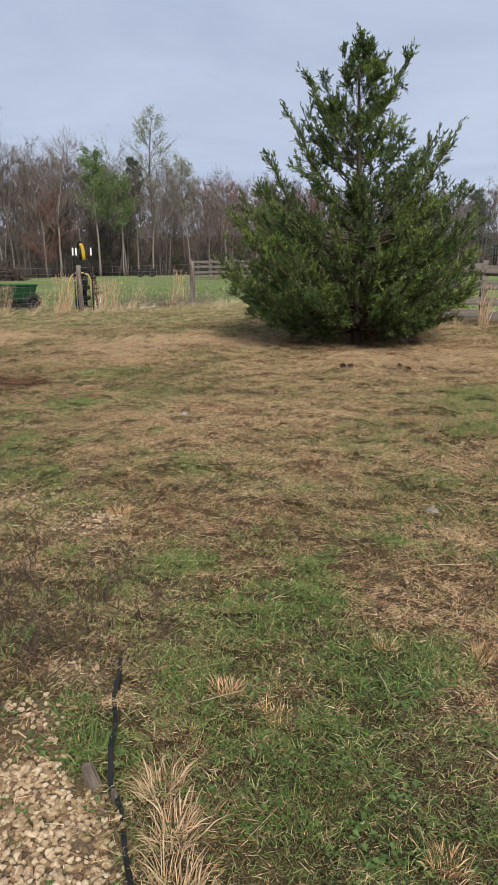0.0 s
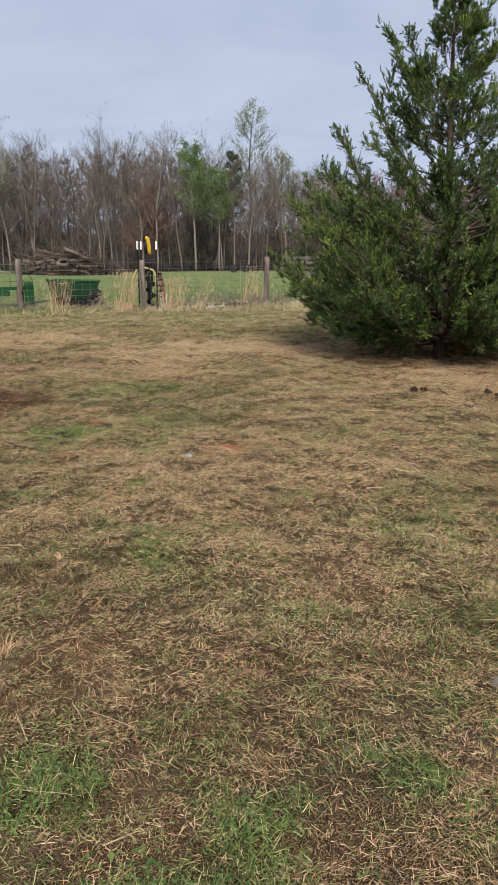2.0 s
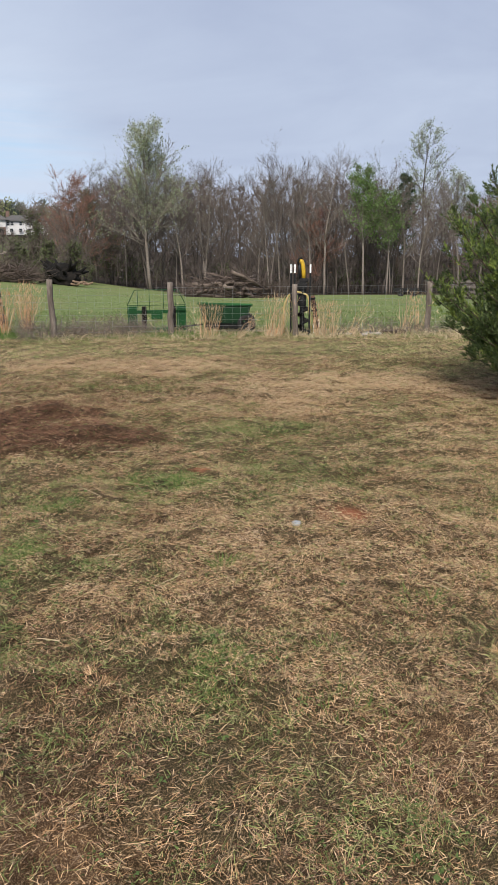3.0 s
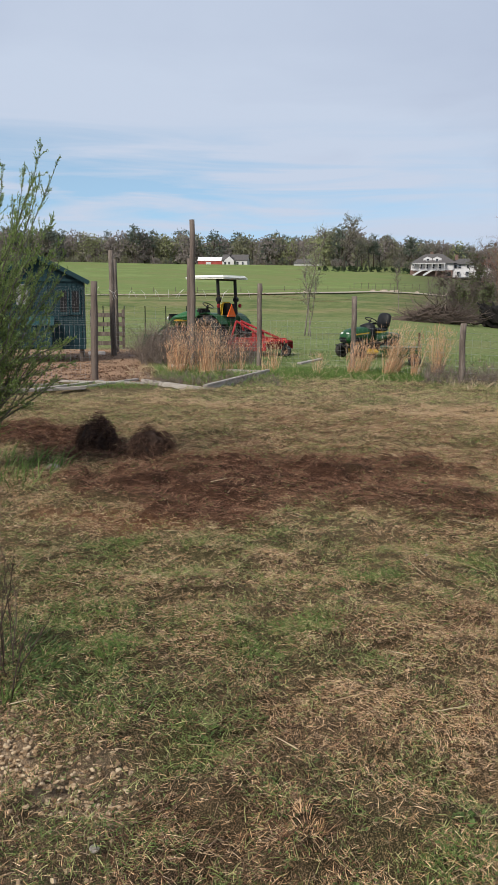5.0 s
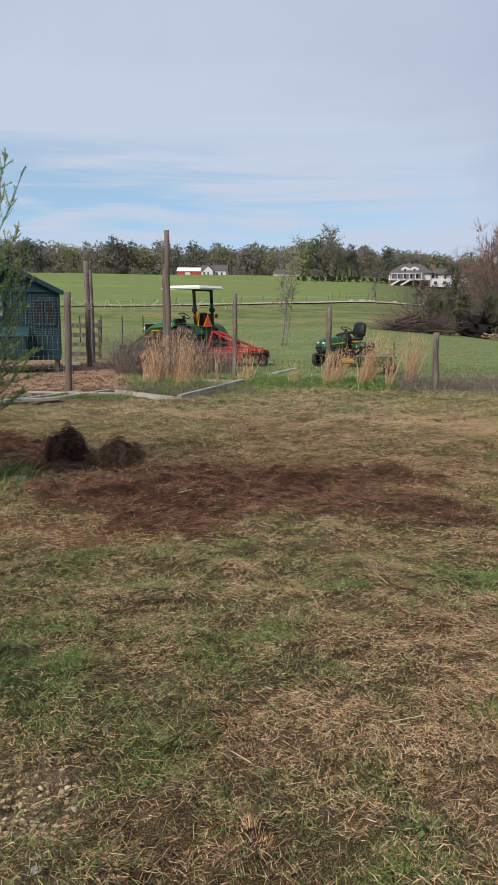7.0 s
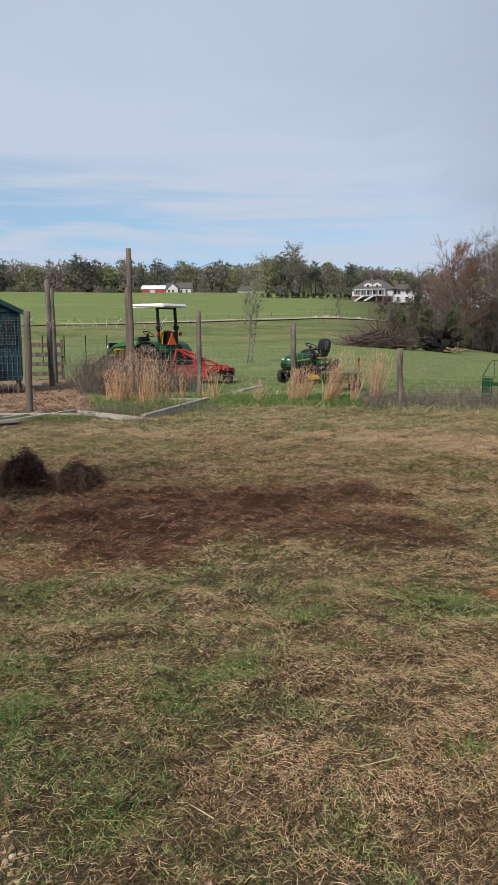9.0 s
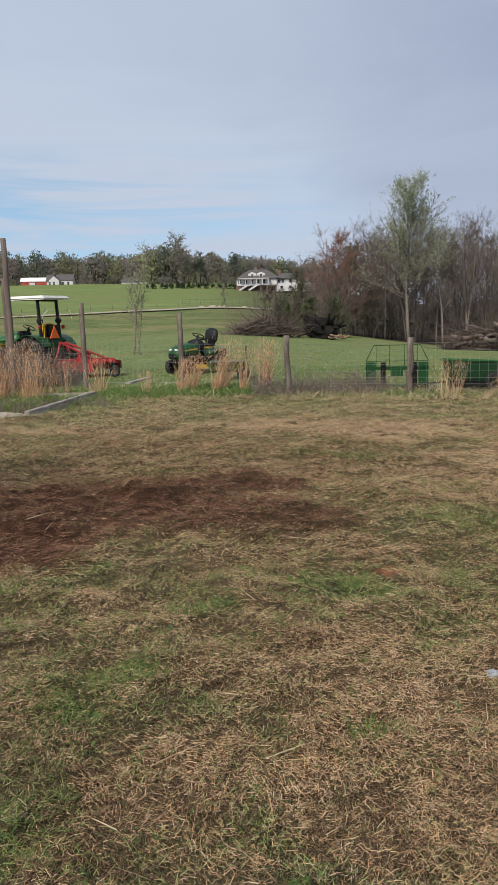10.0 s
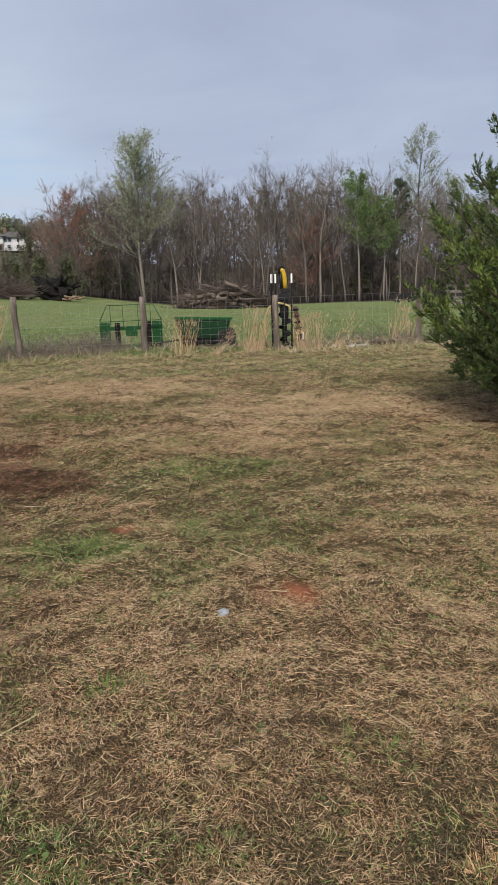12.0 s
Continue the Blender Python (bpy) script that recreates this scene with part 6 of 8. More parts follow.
    part("loader_bucket", box(0.5, 1.4, 0.42, (0, 0, 0), 0.03, taper=(0.6, 1)), GREEN_BRIGHT, ob, m=pose(2.5, 0, 0.28))
    for s in (-1, 1):
        part("lift_arm", pipe([(-0.45, s * 0.3, 0.55), (-1.15, s * 0.35, 0.42)], 0.03, 6), BLACK, ob)


def rotary_cutter():
    x, y = -20.75, 11.95
    ob = thing("rotary_cutter", "faded red rotary mower behind the tractor", "implement", at=(x, y, H(x, y)), rz=212)
    ob.scale = (0.95, 0.95, 0.95)
    part("deck", box(1.45, 1.45, 0.07, (0, 0, 0), 0.015), RED_PAINT, ob, m=pose(0.0, 0, 0.42))
    for s in (-1, 1):
        part("side_skirt", box(1.45, 0.02, 0.22, (0, 0, 0), 0.004), RED_PAINT, ob, m=pose(0, s * 0.73, 0.30))
        part("skid", box(1.2, 0.05, 0.06, (0, 0, 0), 0.012), RED_PAINT, ob, m=pose(0.1, s * 0.74, 0.19))
        part("brace", pipe([(0.85, s * 0.12, 1.02), (-0.55, s * 0.3, 0.5)], 0.035, 6), RED_PAINT, ob)
        part("mast", pipe([(0.85, s * 0.4, 0.45), (0.85, s * 0.12, 1.02)], 0.035, 6), RED_PAINT, ob)
        part("deck_rib", box(1.4, 0.07, 0.09, (0, 0, 0), 0.01), RED_PAINT, ob, m=pose(0, s * 0.38, 0.49))
    part("gearbox", box(0.32, 0.3, 0.3, (0, 0, 0), 0.04), RED_PAINT, ob, m=pose(0.1, 0, 0.60))
    part("tail_beam", box(0.55, 0.10, 0.10, (0, 0, 0), 0.012), RED_PAINT, ob, m=pose(-0.75, 0, 0.46))
    part("cross_tail", box(0.08, 0.7, 0.08, (0, 0, 0), 0.01), RED_PAINT, ob, m=pose(-0.75, 0, 0.42))
    part("tail_fork", box(0.06, 0.12, 0.3, (0, 0, 0), 0.01), BLACK, ob, m=pose(-0.92, 0, 0.33))
    wheel(ob, (-0.96, 0, 0.17), 0.17, 0.09, RUST)
    part("drive_shaft", cyl(0.05, 0.7, (0, 0, 0), (0, 80, 0), 12), BLACK, ob, m=pose(0.6, 0, 0.66))
    bm = bmesh.new()
    for i in range(18):
        box(0.02, 0.02, 0.18, (0.72, -0.68 + i * 0.08, 0.28), 0, bm=bm)
    part("chain_guard", bm, RUST, ob)


def riding_mower():
    x, y = -19.24, 14.74
    ob = thing("riding_mower", "green and yellow riding lawn mower with black seat", "lawn mower", at=(x, y, H(x, y)), rz=283)
    for s in (-1, 1):
        wheel(ob, (0.72, s * 0.38, 0.20), 0.20, 0.16, BLACK)
        wheel(ob, (-0.45, s * 0.40, 0.28), 0.28, 0.24, BLACK)
    hood = part("hood", loft([(-0.40, 0.25, -0.24, 0.21), (-0.30, 0.27, -0.24, 0.25), (0.0, 0.27, -0.24, 0.24), (0.25, 0.26, -0.23, 0.18), (0.38, 0.23, -0.20, 0.09), (0.44, 0.17, -0.14, 0.0)]), GREEN_PAINT, ob, m=pose(0.58, 0, 0.62))
    for s in (-1, 1):
        part("stripe", box(0.5, 0.012, 0.035, (0, 0, 0), 0.004), YELLOW_PAINT, hood, m=pose(-0.05, s * 0.268, 0.06, 0, 5, 0))
        part("side_grille", box(0.26, 0.012, 0.12, (0, 0, 0), 0.004), BLACK, hood, m=pose(0.08, s * 0.262, -0.10))
        part("front_light", box(0.05, 0.12, 0.07, (0, 0, 0), 0.015), WHITE, hood, m=pose(0.37, s * 0.11, 0.06, 0, 35, 0))
    part("grille", box(0.05, 0.30, 0.16, (0, 0, 0), 0.02), BLACK, hood, m=pose(0.42, 0, -0.10))
    part("bumper", pipe([(0.85, -0.28, 0.32), (1.06, -0.25, 0.36), (1.06, 0.25, 0.36), (0.85, 0.28, 0.32)], 0.02), BLACK, ob)
    part("frame", box(1.6, 0.4, 0.14, (0, 0, 0), 0.02), BLACK, ob, m=pose(0.1, 0, 0.34))
    part("dash", loft([(-0.16, 0.19, -0.2, 0.2), (-0.06, 0.22, -0.22, 0.24), (0.1, 0.23, -0.22, 0.2)]), BLACK, ob, m=pose(0.12, 0, 0.74))
    part("steering_wheel", revolve([(-0.014, 0.165), (0, 0.185), (0.014, 0.165), (0, 0.15), (-0.014, 0.165)], 22), BLACK, ob, m=pose(-0.02, 0, 1.06, 65, 0, 90))
    part("steering_column", cyl(0.03, 0.24, (0, 0, 0), (0, -28, 0), 10), BLACK, ob, m=pose(0.05, 0, 0.96))
    fender = part("fender", loft([(-0.42, 0.40, -0.12, 0.06), (-0.32, 0.50, -0.16, 0.10), (0.0, 0.51, -0.10, 0.12), (0.26, 0.49, -0.12, 0.09), (0.36, 0.42, -0.16, 0.02)]), MOWER_DARK, ob, m=pose(-0.43, 0, 0.60))
    part("tail_light", box(0.03, 0.5, 0.05, (0, 0, 0), 0.01), RED_PAINT, fender, m=pose(-0.42, 0, 0.0))
    seat = part("seat", loft([(-0.2, 0.2, -0.04, 0.05), (-0.1, 0.23, -0.05, 0.05), (0.1, 0.23, -0.05, 0.06), (0.2, 0.2, -0.04, 0.04)]), BLACK, ob, m=pose(-0.32, 0, 0.78))
    part("backrest", loft([(-0.08, 0.18, -0.14, 0.20), (-0.03, 0.24, -0.2, 0.26), (0.04, 0.24, -0.2, 0.26), (0.08, 0.19, -0.15, 0.2)]), BLACK, seat, m=pose(-0.22, 0, 0.22, 0, -10, 0))
    part("seat_base", box(0.34, 0.42, 0.05, (0, 0, 0), 0.012), YELLOW_PAINT, seat, m=pose(0.04, 0, -0.07))
    for s in (-1, 1):
        part("armrest", box(0.26, 0.05, 0.05, (0, 0, 0), 0.015), BLACK, seat, m=pose(-0.06, s * 0.24, 0.16))
    part("running_board", box(0.5, 0.96, 0.05, (0, 0, 0), 0.015), BLACK, ob, m=pose(0.14, 0, 0.40))
    part("mowing_deck", box(0.44, 1.05, 0.12, (0, 0, 0), 0.04, taper=(0.9, 0.94)), YELLOW_PAINT, ob, m=pose(0.3, 0, 0.19))


tractor()
rotary_cutter()
riding_mower()

x, y = pol(57.2, 19.2)
tc = thing("tow_trailer", "low dark green tow-behind trailer in tall grass", "trailer", at=(x, y, H(x, y)), rz=57)
part("tub", box(0.95, 0.7, 0.22, (0, 0, 0), 0.03, taper=(1.06, 1.08)), GREEN_PAINT, tc, m=pose(0, 0, 0.30))
part("rim_edge", box(1.04, 0.78, 0.03, (0, 0, 0), 0.01), GREEN_PAINT, tc, m=pose(0, 0, 0.44))
part("axle", cyl(0.03, 0.95, (0, 0, 0), (0, 90, 90), 10), BLACK, tc, m=pose(0, 0, 0.16))
for s in (-1, 1):
    wheel(tc, (0.35, s * 0.46, 0.16), 0.16, 0.1, BLACK)
part("lift_post", box(0.05, 0.05, 0.4, (0, 0, 0), 0.008), BLACK, tc, m=pose(0.45, 0.3, 0.6))


def pallet_fork():
    x, y = pol(44.6, 15.5)
    ob = thing("pallet_fork_frame", "green welded pallet fork frame standing by the fence", "implement", at=(x, y, H(x, y)), rz=44.5)
    for s in (-1, 1):
        part("side_plate", box(0.20, 0.05, 0.50, (0, 0, 0), 0.008), GREEN_PAINT, ob, m=pose(s * 0.52, 0, 0.31))
        part("tine_back", box(0.10, 0.06, 0.56, (0, 0, 0), 0.008), CHAR, ob, m=pose(s * 0.31 + 0.04, -0.06, 0.28))
        part("tine", box(0.09, 1.0, 0.04, (0, 0, 0), 0.008), CHAR, ob, m=pose(s * 0.31 + 0.04, 0.45, 0.03))
        part("guard_slope", pipe([(s * 0.62, 0.02, 0.58), (s * 0.46, 0.02, 0.90)], 0.008, 6), GREEN_PAINT, ob)
    part("lower_bar", box(1.26, 0.05, 0.07, (0, 0, 0), 0.008), GREEN_BRIGHT, ob, m=pose(0, 0, 0.07))
    part("upper_bar", box(1.26, 0.05, 0.07, (0, 0, 0), 0.008), GREEN_PAINT, ob, m=pose(0, 0, 0.44))
    part("centre_plate", box(0.24, 0.05, 0.16, (0, 0, 0), 0.008), GREEN_PAINT, ob, m=pose(0.0, -0.01, 0.36))
    part("guard_top", pipe([(-0.46, 0.02, 0.90), (0.46, 0.02, 0.90)], 0.008, 6), GREEN_PAINT, ob)
    part("guard_base", pipe([(-0.62, 0.02, 0.58), (0.62, 0.02, 0.58)], 0.007, 6), GREEN_PAINT, ob)
    for x in (-0.40, -0.15, 0.15, 0.40):
        part("guard_bar", pipe([(x, 0.02, 0.46), (x, 0.02, 0.90)], 0.006, 6), GREEN_PAINT, ob)


def dump_cart():
    x, y = pol(39.2, 15.3)
    ob = thing("garden_cart", "dark green plastic tipping cart with black wheels", "cart", at=(x, y, H(x, y)), rz=36)
    ob.scale = (1.08, 1.08, 1.08)
    bm = box(1.0, 0.7, 0.36, (0, 0, 0), 0.03, taper=(1.0, 1.0))
    for v in bm.verts:
        k = 0.84 if v.co.z < 0 else 1.0
        v.co.x, v.co.y = v.co.x * k, v.co.y * k
    # Dark tub and brighter rim put light from above into their paint.
    tub = part("tub", bm, MOWER_DARK, ob, m=pose(0, 0, 0.36, -4, 2, 0))
    part("tub_rim", box(1.08, 0.78, 0.05, (0, 0, 0), 0.02), GREEN_BRIGHT, tub, "brighter green rim painted as lit from above", m=pose(0, 0, 0.18))
    # Black frame, made a solid block that also stands for shade below the tub.
    part("frame", box(0.78, 0.5, 0.14, (0, 0, 0), 0.02), BLACK, ob, m=pose(0, 0, 0.15))
    for s in (-1, 1):
        wheel(ob, (s * 0.0 + 0.42, s * 0.28, 0.18), 0.18, 0.12, BLACK)
    for s in (-1, 1):
        part("support", box(0.05, 0.05, 0.2, (0, 0, 0), 0.006), BLACK, ob, m=pose(-0.35, s * 0.2, 0.1))
    part("handle", pipe([(-0.45, 0, 0.16), (-0.8, 0, 0.12), (-0.95, 0, 0.05)], 0.018, 6), BLACK, ob)


def post_hole_digger():
    x, y = pol(33.2, 14.75)
    ob = thing("post_hole_digger", "yellow and black tractor post hole auger stood upright", "implement", at=(x, y, H(x, y)), rz=33.7)
    head = part("boom_head", pipe([(-0.02, 0, 1.48), (0.02, 0, 1.46), (0.045, 0, 1.38), (0.055, 0, 1.27), (0.06, 0, 1.12)], 0.043, 10), YELLOW_PAINT, ob, "curved yellow boom head")
    part("boom_edge", pipe([(-0.055, -0.01, 1.40), (-0.05, -0.01, 1.50), (-0.01, -0.01, 1.535), (0.03, -0.01, 1.52)], 0.024, 8), BLACK, head)
    part("boom_edge", pipe([(-0.03, 0.02, 1.42), (-0.02, 0.02, 1.28), (0.0, 0.02, 1.1)], 0.035, 8), BLACK, head)
    part("head_cap", box(0.19, 0.14, 0.08, (0, 0, 0), 0.015), BLACK, head, m=pose(0.06, 0, 1.09))
    part("gearbox", box(0.20, 0.2, 0.16, (0, 0, 0), 0.03), BLACK, ob, m=pose(0.03, 0, 0.97))
    part("gear_neck", cyl(0.085, 0.34, (0, 0, 0), seg=16, bevel=0.01), BLACK, ob, m=pose(0.03, 0, 0.74))
    part("shaft", cyl(0.05, 0.95, (0, 0, 0), seg=12), BLACK, ob, m=pose(0.03, 0, 0.42))
    turns, R = 2.6, 0.14
    s = Soup()
    n = 64
    V, F = [], []
    for i in range(n + 1):
        a, z = 2 * math.pi * turns * i / n, 0.04 + 0.62 * i / n
        V += [(0.03 * math.cos(a), 0.03 * math.sin(a), z), (R * math.cos(a), R * math.sin(a), z - 0.012), (R * math.cos(a), R * math.sin(a), z + 0.006), (0.03 * math.cos(a), 0.03 * math.sin(a), z + 0.012)]
    for i in range(n):
        for k in range(4):
            a, b = i * 4 + k, i * 4 + (k + 1) % 4
            F += [(a, b, b + 4), (a, b + 4, a + 4)]
    s.add(V, F)
    put("auger_flight", s.mesh("auger_flight"), CHAR, ob, "blackened steel spiral flight", m=pose(0.03, 0, 0))
    part("hose", pipe([(0.02, -0.12, 0.84), (-0.12, -0.12, 0.87), (-0.25, -0.12, 0.79), (-0.33, -0.1, 0.62), (-0.36, -0.06, 0.35), (-0.34, 0.0, 0.02)], 0.02, 8), HOSE_YELLOW, ob, "faded yellow hose")
    part("hose", pipe([(0.05, -0.12, 0.83), (0.12, -0.12, 0.80), (0.17, -0.12, 0.68), (0.17, -0.1, 0.5), (0.2, 0.0, 0.2), (0.26, 0.05, 0.0)], 0.02, 8), HOSE_YELLOW, ob, "faded yellow hose")
    sh = part("drive_shaft", pipe([(0.34, 0, 0.02), (0.29, 0, 0.5), (0.24, 0, 0.78)], 0.045, 10), RUST, ob, "dark rusty drive shaft")
    for i in range(6):
        part("shaft_collar", cyl(0.065, 0.035, (0.335 - i * 0.018, 0, 0.12 + i * 0.12), (0, -7, 0), 12, 0.006), BLACK, sh)
    part("hitch_plate", box(0.14, 0.05, 0.28, (0, 0, 0), 0.01), WHITE, ob, m=pose(0.33, 0.02, 0.15))


pallet_fork()
dump_cart()
post_hole_digger()
tp = None
for az, r, h in ((34.0, 14.5, 1.40), (33.75, 14.6, 1.43), (32.55, 14.3, 1.40)):
    x, y = pol(az, r)
    if tp is None:
        tp = thing("steel_fence_stake", "black steel stake with white painted tip", "stake", "steel stakes by the auger", (x, y, H(x, y)))
        bm = box(0.035, 0.006, h, (0, 0, h / 2), 0)
        box(0.006, 0.03, h, (0, 0.015, h / 2), 0, bm=bm)
        for i in range(16):
            box(0.012, 0.012, 0.014, (0, -0.008, 0.2 + i * 0.065), 0, bm=bm)
        part("stake_body", bm, BLACK, tp)
        part("white_tip", box(0.032, 0.034, 0.17, (0, 0.008, h - 0.08), 0.004), WHITE, tp)
    else:
        copy_thing(tp, pose(x, y, H(x, y), 1, 0.8, 30))

# ---------------------------------------------------------------- logs and brush


def log_mesh(L, r, seed, bend=0.06):
    rng = np.random.default_rng(seed)
    s = Soup()
    n = 7
    p = [(L * (i / n - 0.5), rng.normal() * bend * L * 0.3, rng.normal() * bend * L * 0.3) for i in range(n + 1)]
    s.tube(p, [r * (1.1 - 0.3 * i / n + rng.normal() * 0.04) for i in range(n + 1)], 9)
    return s.mesh("log", True)


def pile(name, label, category, az, r, half, height, count, rad, length, material, seed, sticks=0, flat=0.25):
    rng = np.random.default_rng(seed)
    x, y = pol(az, r)
    ob = thing(name, label, category, at=(x, y, H(x, y)), rz=az)
    for i in range(count):
        f = i / max(1, count)
        z = height * f**1.4 * 0.75 + rad * 0.6
        sx = half * (1 - 0.65 * f)
        put("log", log_mesh(rng.uniform(*length), rad * rng.uniform(0.55, 1.25), seed * 50 + i), material, ob, m=pose(rng.uniform(-sx, sx), rng.uniform(-0.8, 0.8), z, rng.uniform(0, 360), rng.normal() * 16 * (0.3 + f), rng.normal() * 35))
    if sticks:
        s = Soup()
        for i in range(sticks):
            f = rng.uniform()
            bx = rng.uniform(-1, 1) * half * 1.15
            bz = rng.uniform(0.0, 1.0) * height * max(0.1, 1 - (abs(bx) / (half * 1.2)) ** 2) * 0.85
            a = rng.uniform(0, 6.28)
            d = np.array([math.cos(a), math.sin(a) * 0.6, rng.normal() * flat + 0.1])
            L = rng.uniform(0.5, 1.3 + 0.6 * height)
            p, _ = branch_path(rng, (bx, rng.uniform(-1, 1), bz), d / np.linalg.norm(d), L, 0.12, 0.0, 3)
            s.tube(p, rng.uniform(0.012, 0.04) * np.array([1, 0.8, 0.6, 0.25]), 3)
        put("brushwood", s.mesh("brushwood"), material, ob)
    return ob


pile("log_pile", "heap of felled trunks and bare branches in the pasture", "log pile", 37.6, 52, 3.0, 1.9, 42, 0.10, (1.0, 3.0), LOG_BARK, 3, 760, 0.4)
pile("brush_pile", "heap of grey-brown cut branches on the grass", "brush pile", 54.5, 56, 2.0, 1.4, 12, 0.05, (1.0, 2.2), LOG_BARK, 4, 900)
pile("brush_pile", "low heap of dark brushwood by the thicket", "brush pile", 52.4, 64, 1.3, 0.8, 5, 0.05, (1.0, 2.0), LOG_BARK, 6, 130)


def burnt_stump():
    rng = np.random.default_rng(9)
    x, y = pol(50.0, 58)
    ob = thing("burnt_stump", "upturned charred tree stump with black roots", "tree stump", at=(x, y, H(x, y)), rz=50)
    ob.scale = (1.25, 1.25, 1.25)
    bm = bmesh.new()
    bmesh.ops.create_icosphere(bm, subdivisions=3, radius=0.85)
    for v in bm.verts:
        k = 1 + 0.45 * (noise.noise(v.co * 1.7) + 0.5 * noise.noise(v.co * 4))
        v.co = Vector((v.co.x * 1.15 * k, v.co.y * 0.8 * k, v.co.z * 0.85 * k))
    part("root_ball", bm, CHAR, ob, m=pose(0, 0, 0.55))
    for i in range(16):
        a = rng.uniform(0, 6.28)
        d = np.array([math.cos(a), math.sin(a) * 0.5, rng.uniform(-0.1, 0.9)])
        p, _ = branch_path(rng, (0, 0, 0.6), d / np.linalg.norm(d), rng.uniform(1.0, 1.75), 0.2, 0.02, 4)
        s = Soup()
        s.tube(p, 0.19 * np.array([1, 0.85, 0.65, 0.45, 0.25]), 6)
        put("root", s.mesh("root", True), CHAR, ob)
    for i in range(9):
        put("split_log", log_mesh(rng.uniform(0.3, 0.6), 0.06, 900 + i), LOG_END, ob, m=pose(rng.uniform(0.4, 1.5), -0.8 + rng.normal() * 0.15, 0.06 + rng.uniform(0, 0.2), 0, rng.normal() * 12, rng.normal() * 30))


burnt_stump()
x, y = pol(24.3, 62)
skid = thing("low_trailer", "low black flat trailer parked at the wood's edge", "trailer", at=(x, y, H(x, y)), rz=20)
part("bed", box(2.2, 1.2, 0.14, (0, 0, 0), 0.02), BLACK, skid, m=pose(0, 0, 0.42))
part("side_rail", box(2.2, 0.06, 0.2, (0, 0, 0), 0.01), BLACK, skid, m=pose(0, -0.58, 0.56))
for s in (-1, 1):
    wheel(skid, (s * 0.5, -0.62, 0.28), 0.28, 0.16, BLACK)
    wheel(skid, (s * 0.5, 0.62, 0.28), 0.28, 0.16, BLACK)
part("drawbar", box(0.9, 0.08, 0.08, (0, 0, 0), 0.01), BLACK, skid, m=pose(1.5, 0, 0.4))
# weathered slab and rubble at the fence foot
x, y = pol(26.6, 14.6)
slab = tagged(part("fallen_slab", box(0.9, 0.3, 0.08, (0, 0, 0.04), 0.02), BARK_DARK, m=pose(x, y, H(x, y), 0, -3, 30)), "dark rotting slab of wood in dead grass", "wood slab")
rr = None
for i in range(14):
    x, y = pol(27.6 + trng.normal() * 0.9, 14.3 + trng.normal() * 0.15)
    bm = bmesh.new()
    bmesh.ops.create_icosphere(bm, subdivisions=2, radius=0.07)
    for v in bm.verts:
        v.co *= 1 + 0.3 * noise.noise(v.co * 12 + Vector((i, 0, 0)))
        v.co.z *= 0.6
    tagged(part("rubble_stone", bm, TIMBER, m=pose(x, y, H(x, y) + 0.03, 0, 0, i * 40)), "pale grey rubble stone in dead grass", "stone", "rubble by the fence")

# black barred pen and grey trailer past the plank fence
x, y = pol(-5.6, 34)
pen = thing("barred_pen", "black steel barred pen panels beyond the plank fence", "pen", at=(x, y, H(x, y)), rz=-4)
for z in (0.25, 0.7, 1.15, 1.6):
    part("rail", box(3.2, 0.05, 0.06, (0, 0, z), 0.006), BLACK, pen)
for i in range(30):
    part("bar", box(0.055, 0.03, 1.4, (-1.58 + i * 0.109, 0, 0.9), 0.004), BLACK, pen)

# ---------------------------------------------------------------- distant buildings and the hill


def hip_roof(w, d, z, h, over=0.5, ridge=0.5):
    bm = bmesh.new()
    a = [bm.verts.new(p) for p in ((-w / 2 - over, -d / 2 - over, z), (w / 2 + over, -d / 2 - over, z), (w / 2 + over, d / 2 + over, z), (-w / 2 - over, d / 2 + over, z))]
    r = [bm.verts.new((-w / 2 * ridge, 0, z + h)), bm.verts.new((w / 2 * ridge, 0, z + h))]
    for f in ((a[0], a[1], r[1], r[0]), (a[1], a[2], r[1]), (a[2], a[3], r[0], r[1]), (a[3], a[0], r[0]), (a[3], a[2], a[1], a[0])):
        bm.faces.new(f)
    return bm


def gable(w, d, z0, z1, h):
    bm = bmesh.new()
    pr = [(-d / 2, z0), (d / 2, z0), (d / 2, z1), (0, z1 + h), (-d / 2, z1)]
    f1 = [bm.verts.new((-w / 2, y, z)) for y, z in pr]
    f2 = [bm.verts.new((w / 2, y, z)) for y, z in pr]
    bm.faces.new(f1), bm.faces.new(f2[::-1])
    for i in range(5):
        bm.faces.new((f1[i], f1[(i + 1) % 5], f2[(i + 1) % 5], f2[i]))
    bmesh.ops.recalc_face_normals(bm, faces=bm.faces)
    return bm


def window_on(parent, x, y, z, w, h, m=None):
    f = part("window", box(w + 0.3, 0.14, h + 0.3, (0, 0, 0), 0.02), HOUSE_WHITE, parent, m=m or pose(x, y, z))
    part("pane", box(w, 0.06, h, (0, 0, 0)), GLASS_DARK, f, m=pose(0, -0.07, 0))
    part("glazing_bar", box(w, 0.05, 0.08, (0, 0, 0)), HOUSE_WHITE, f, m=pose(0, -0.11, 0))


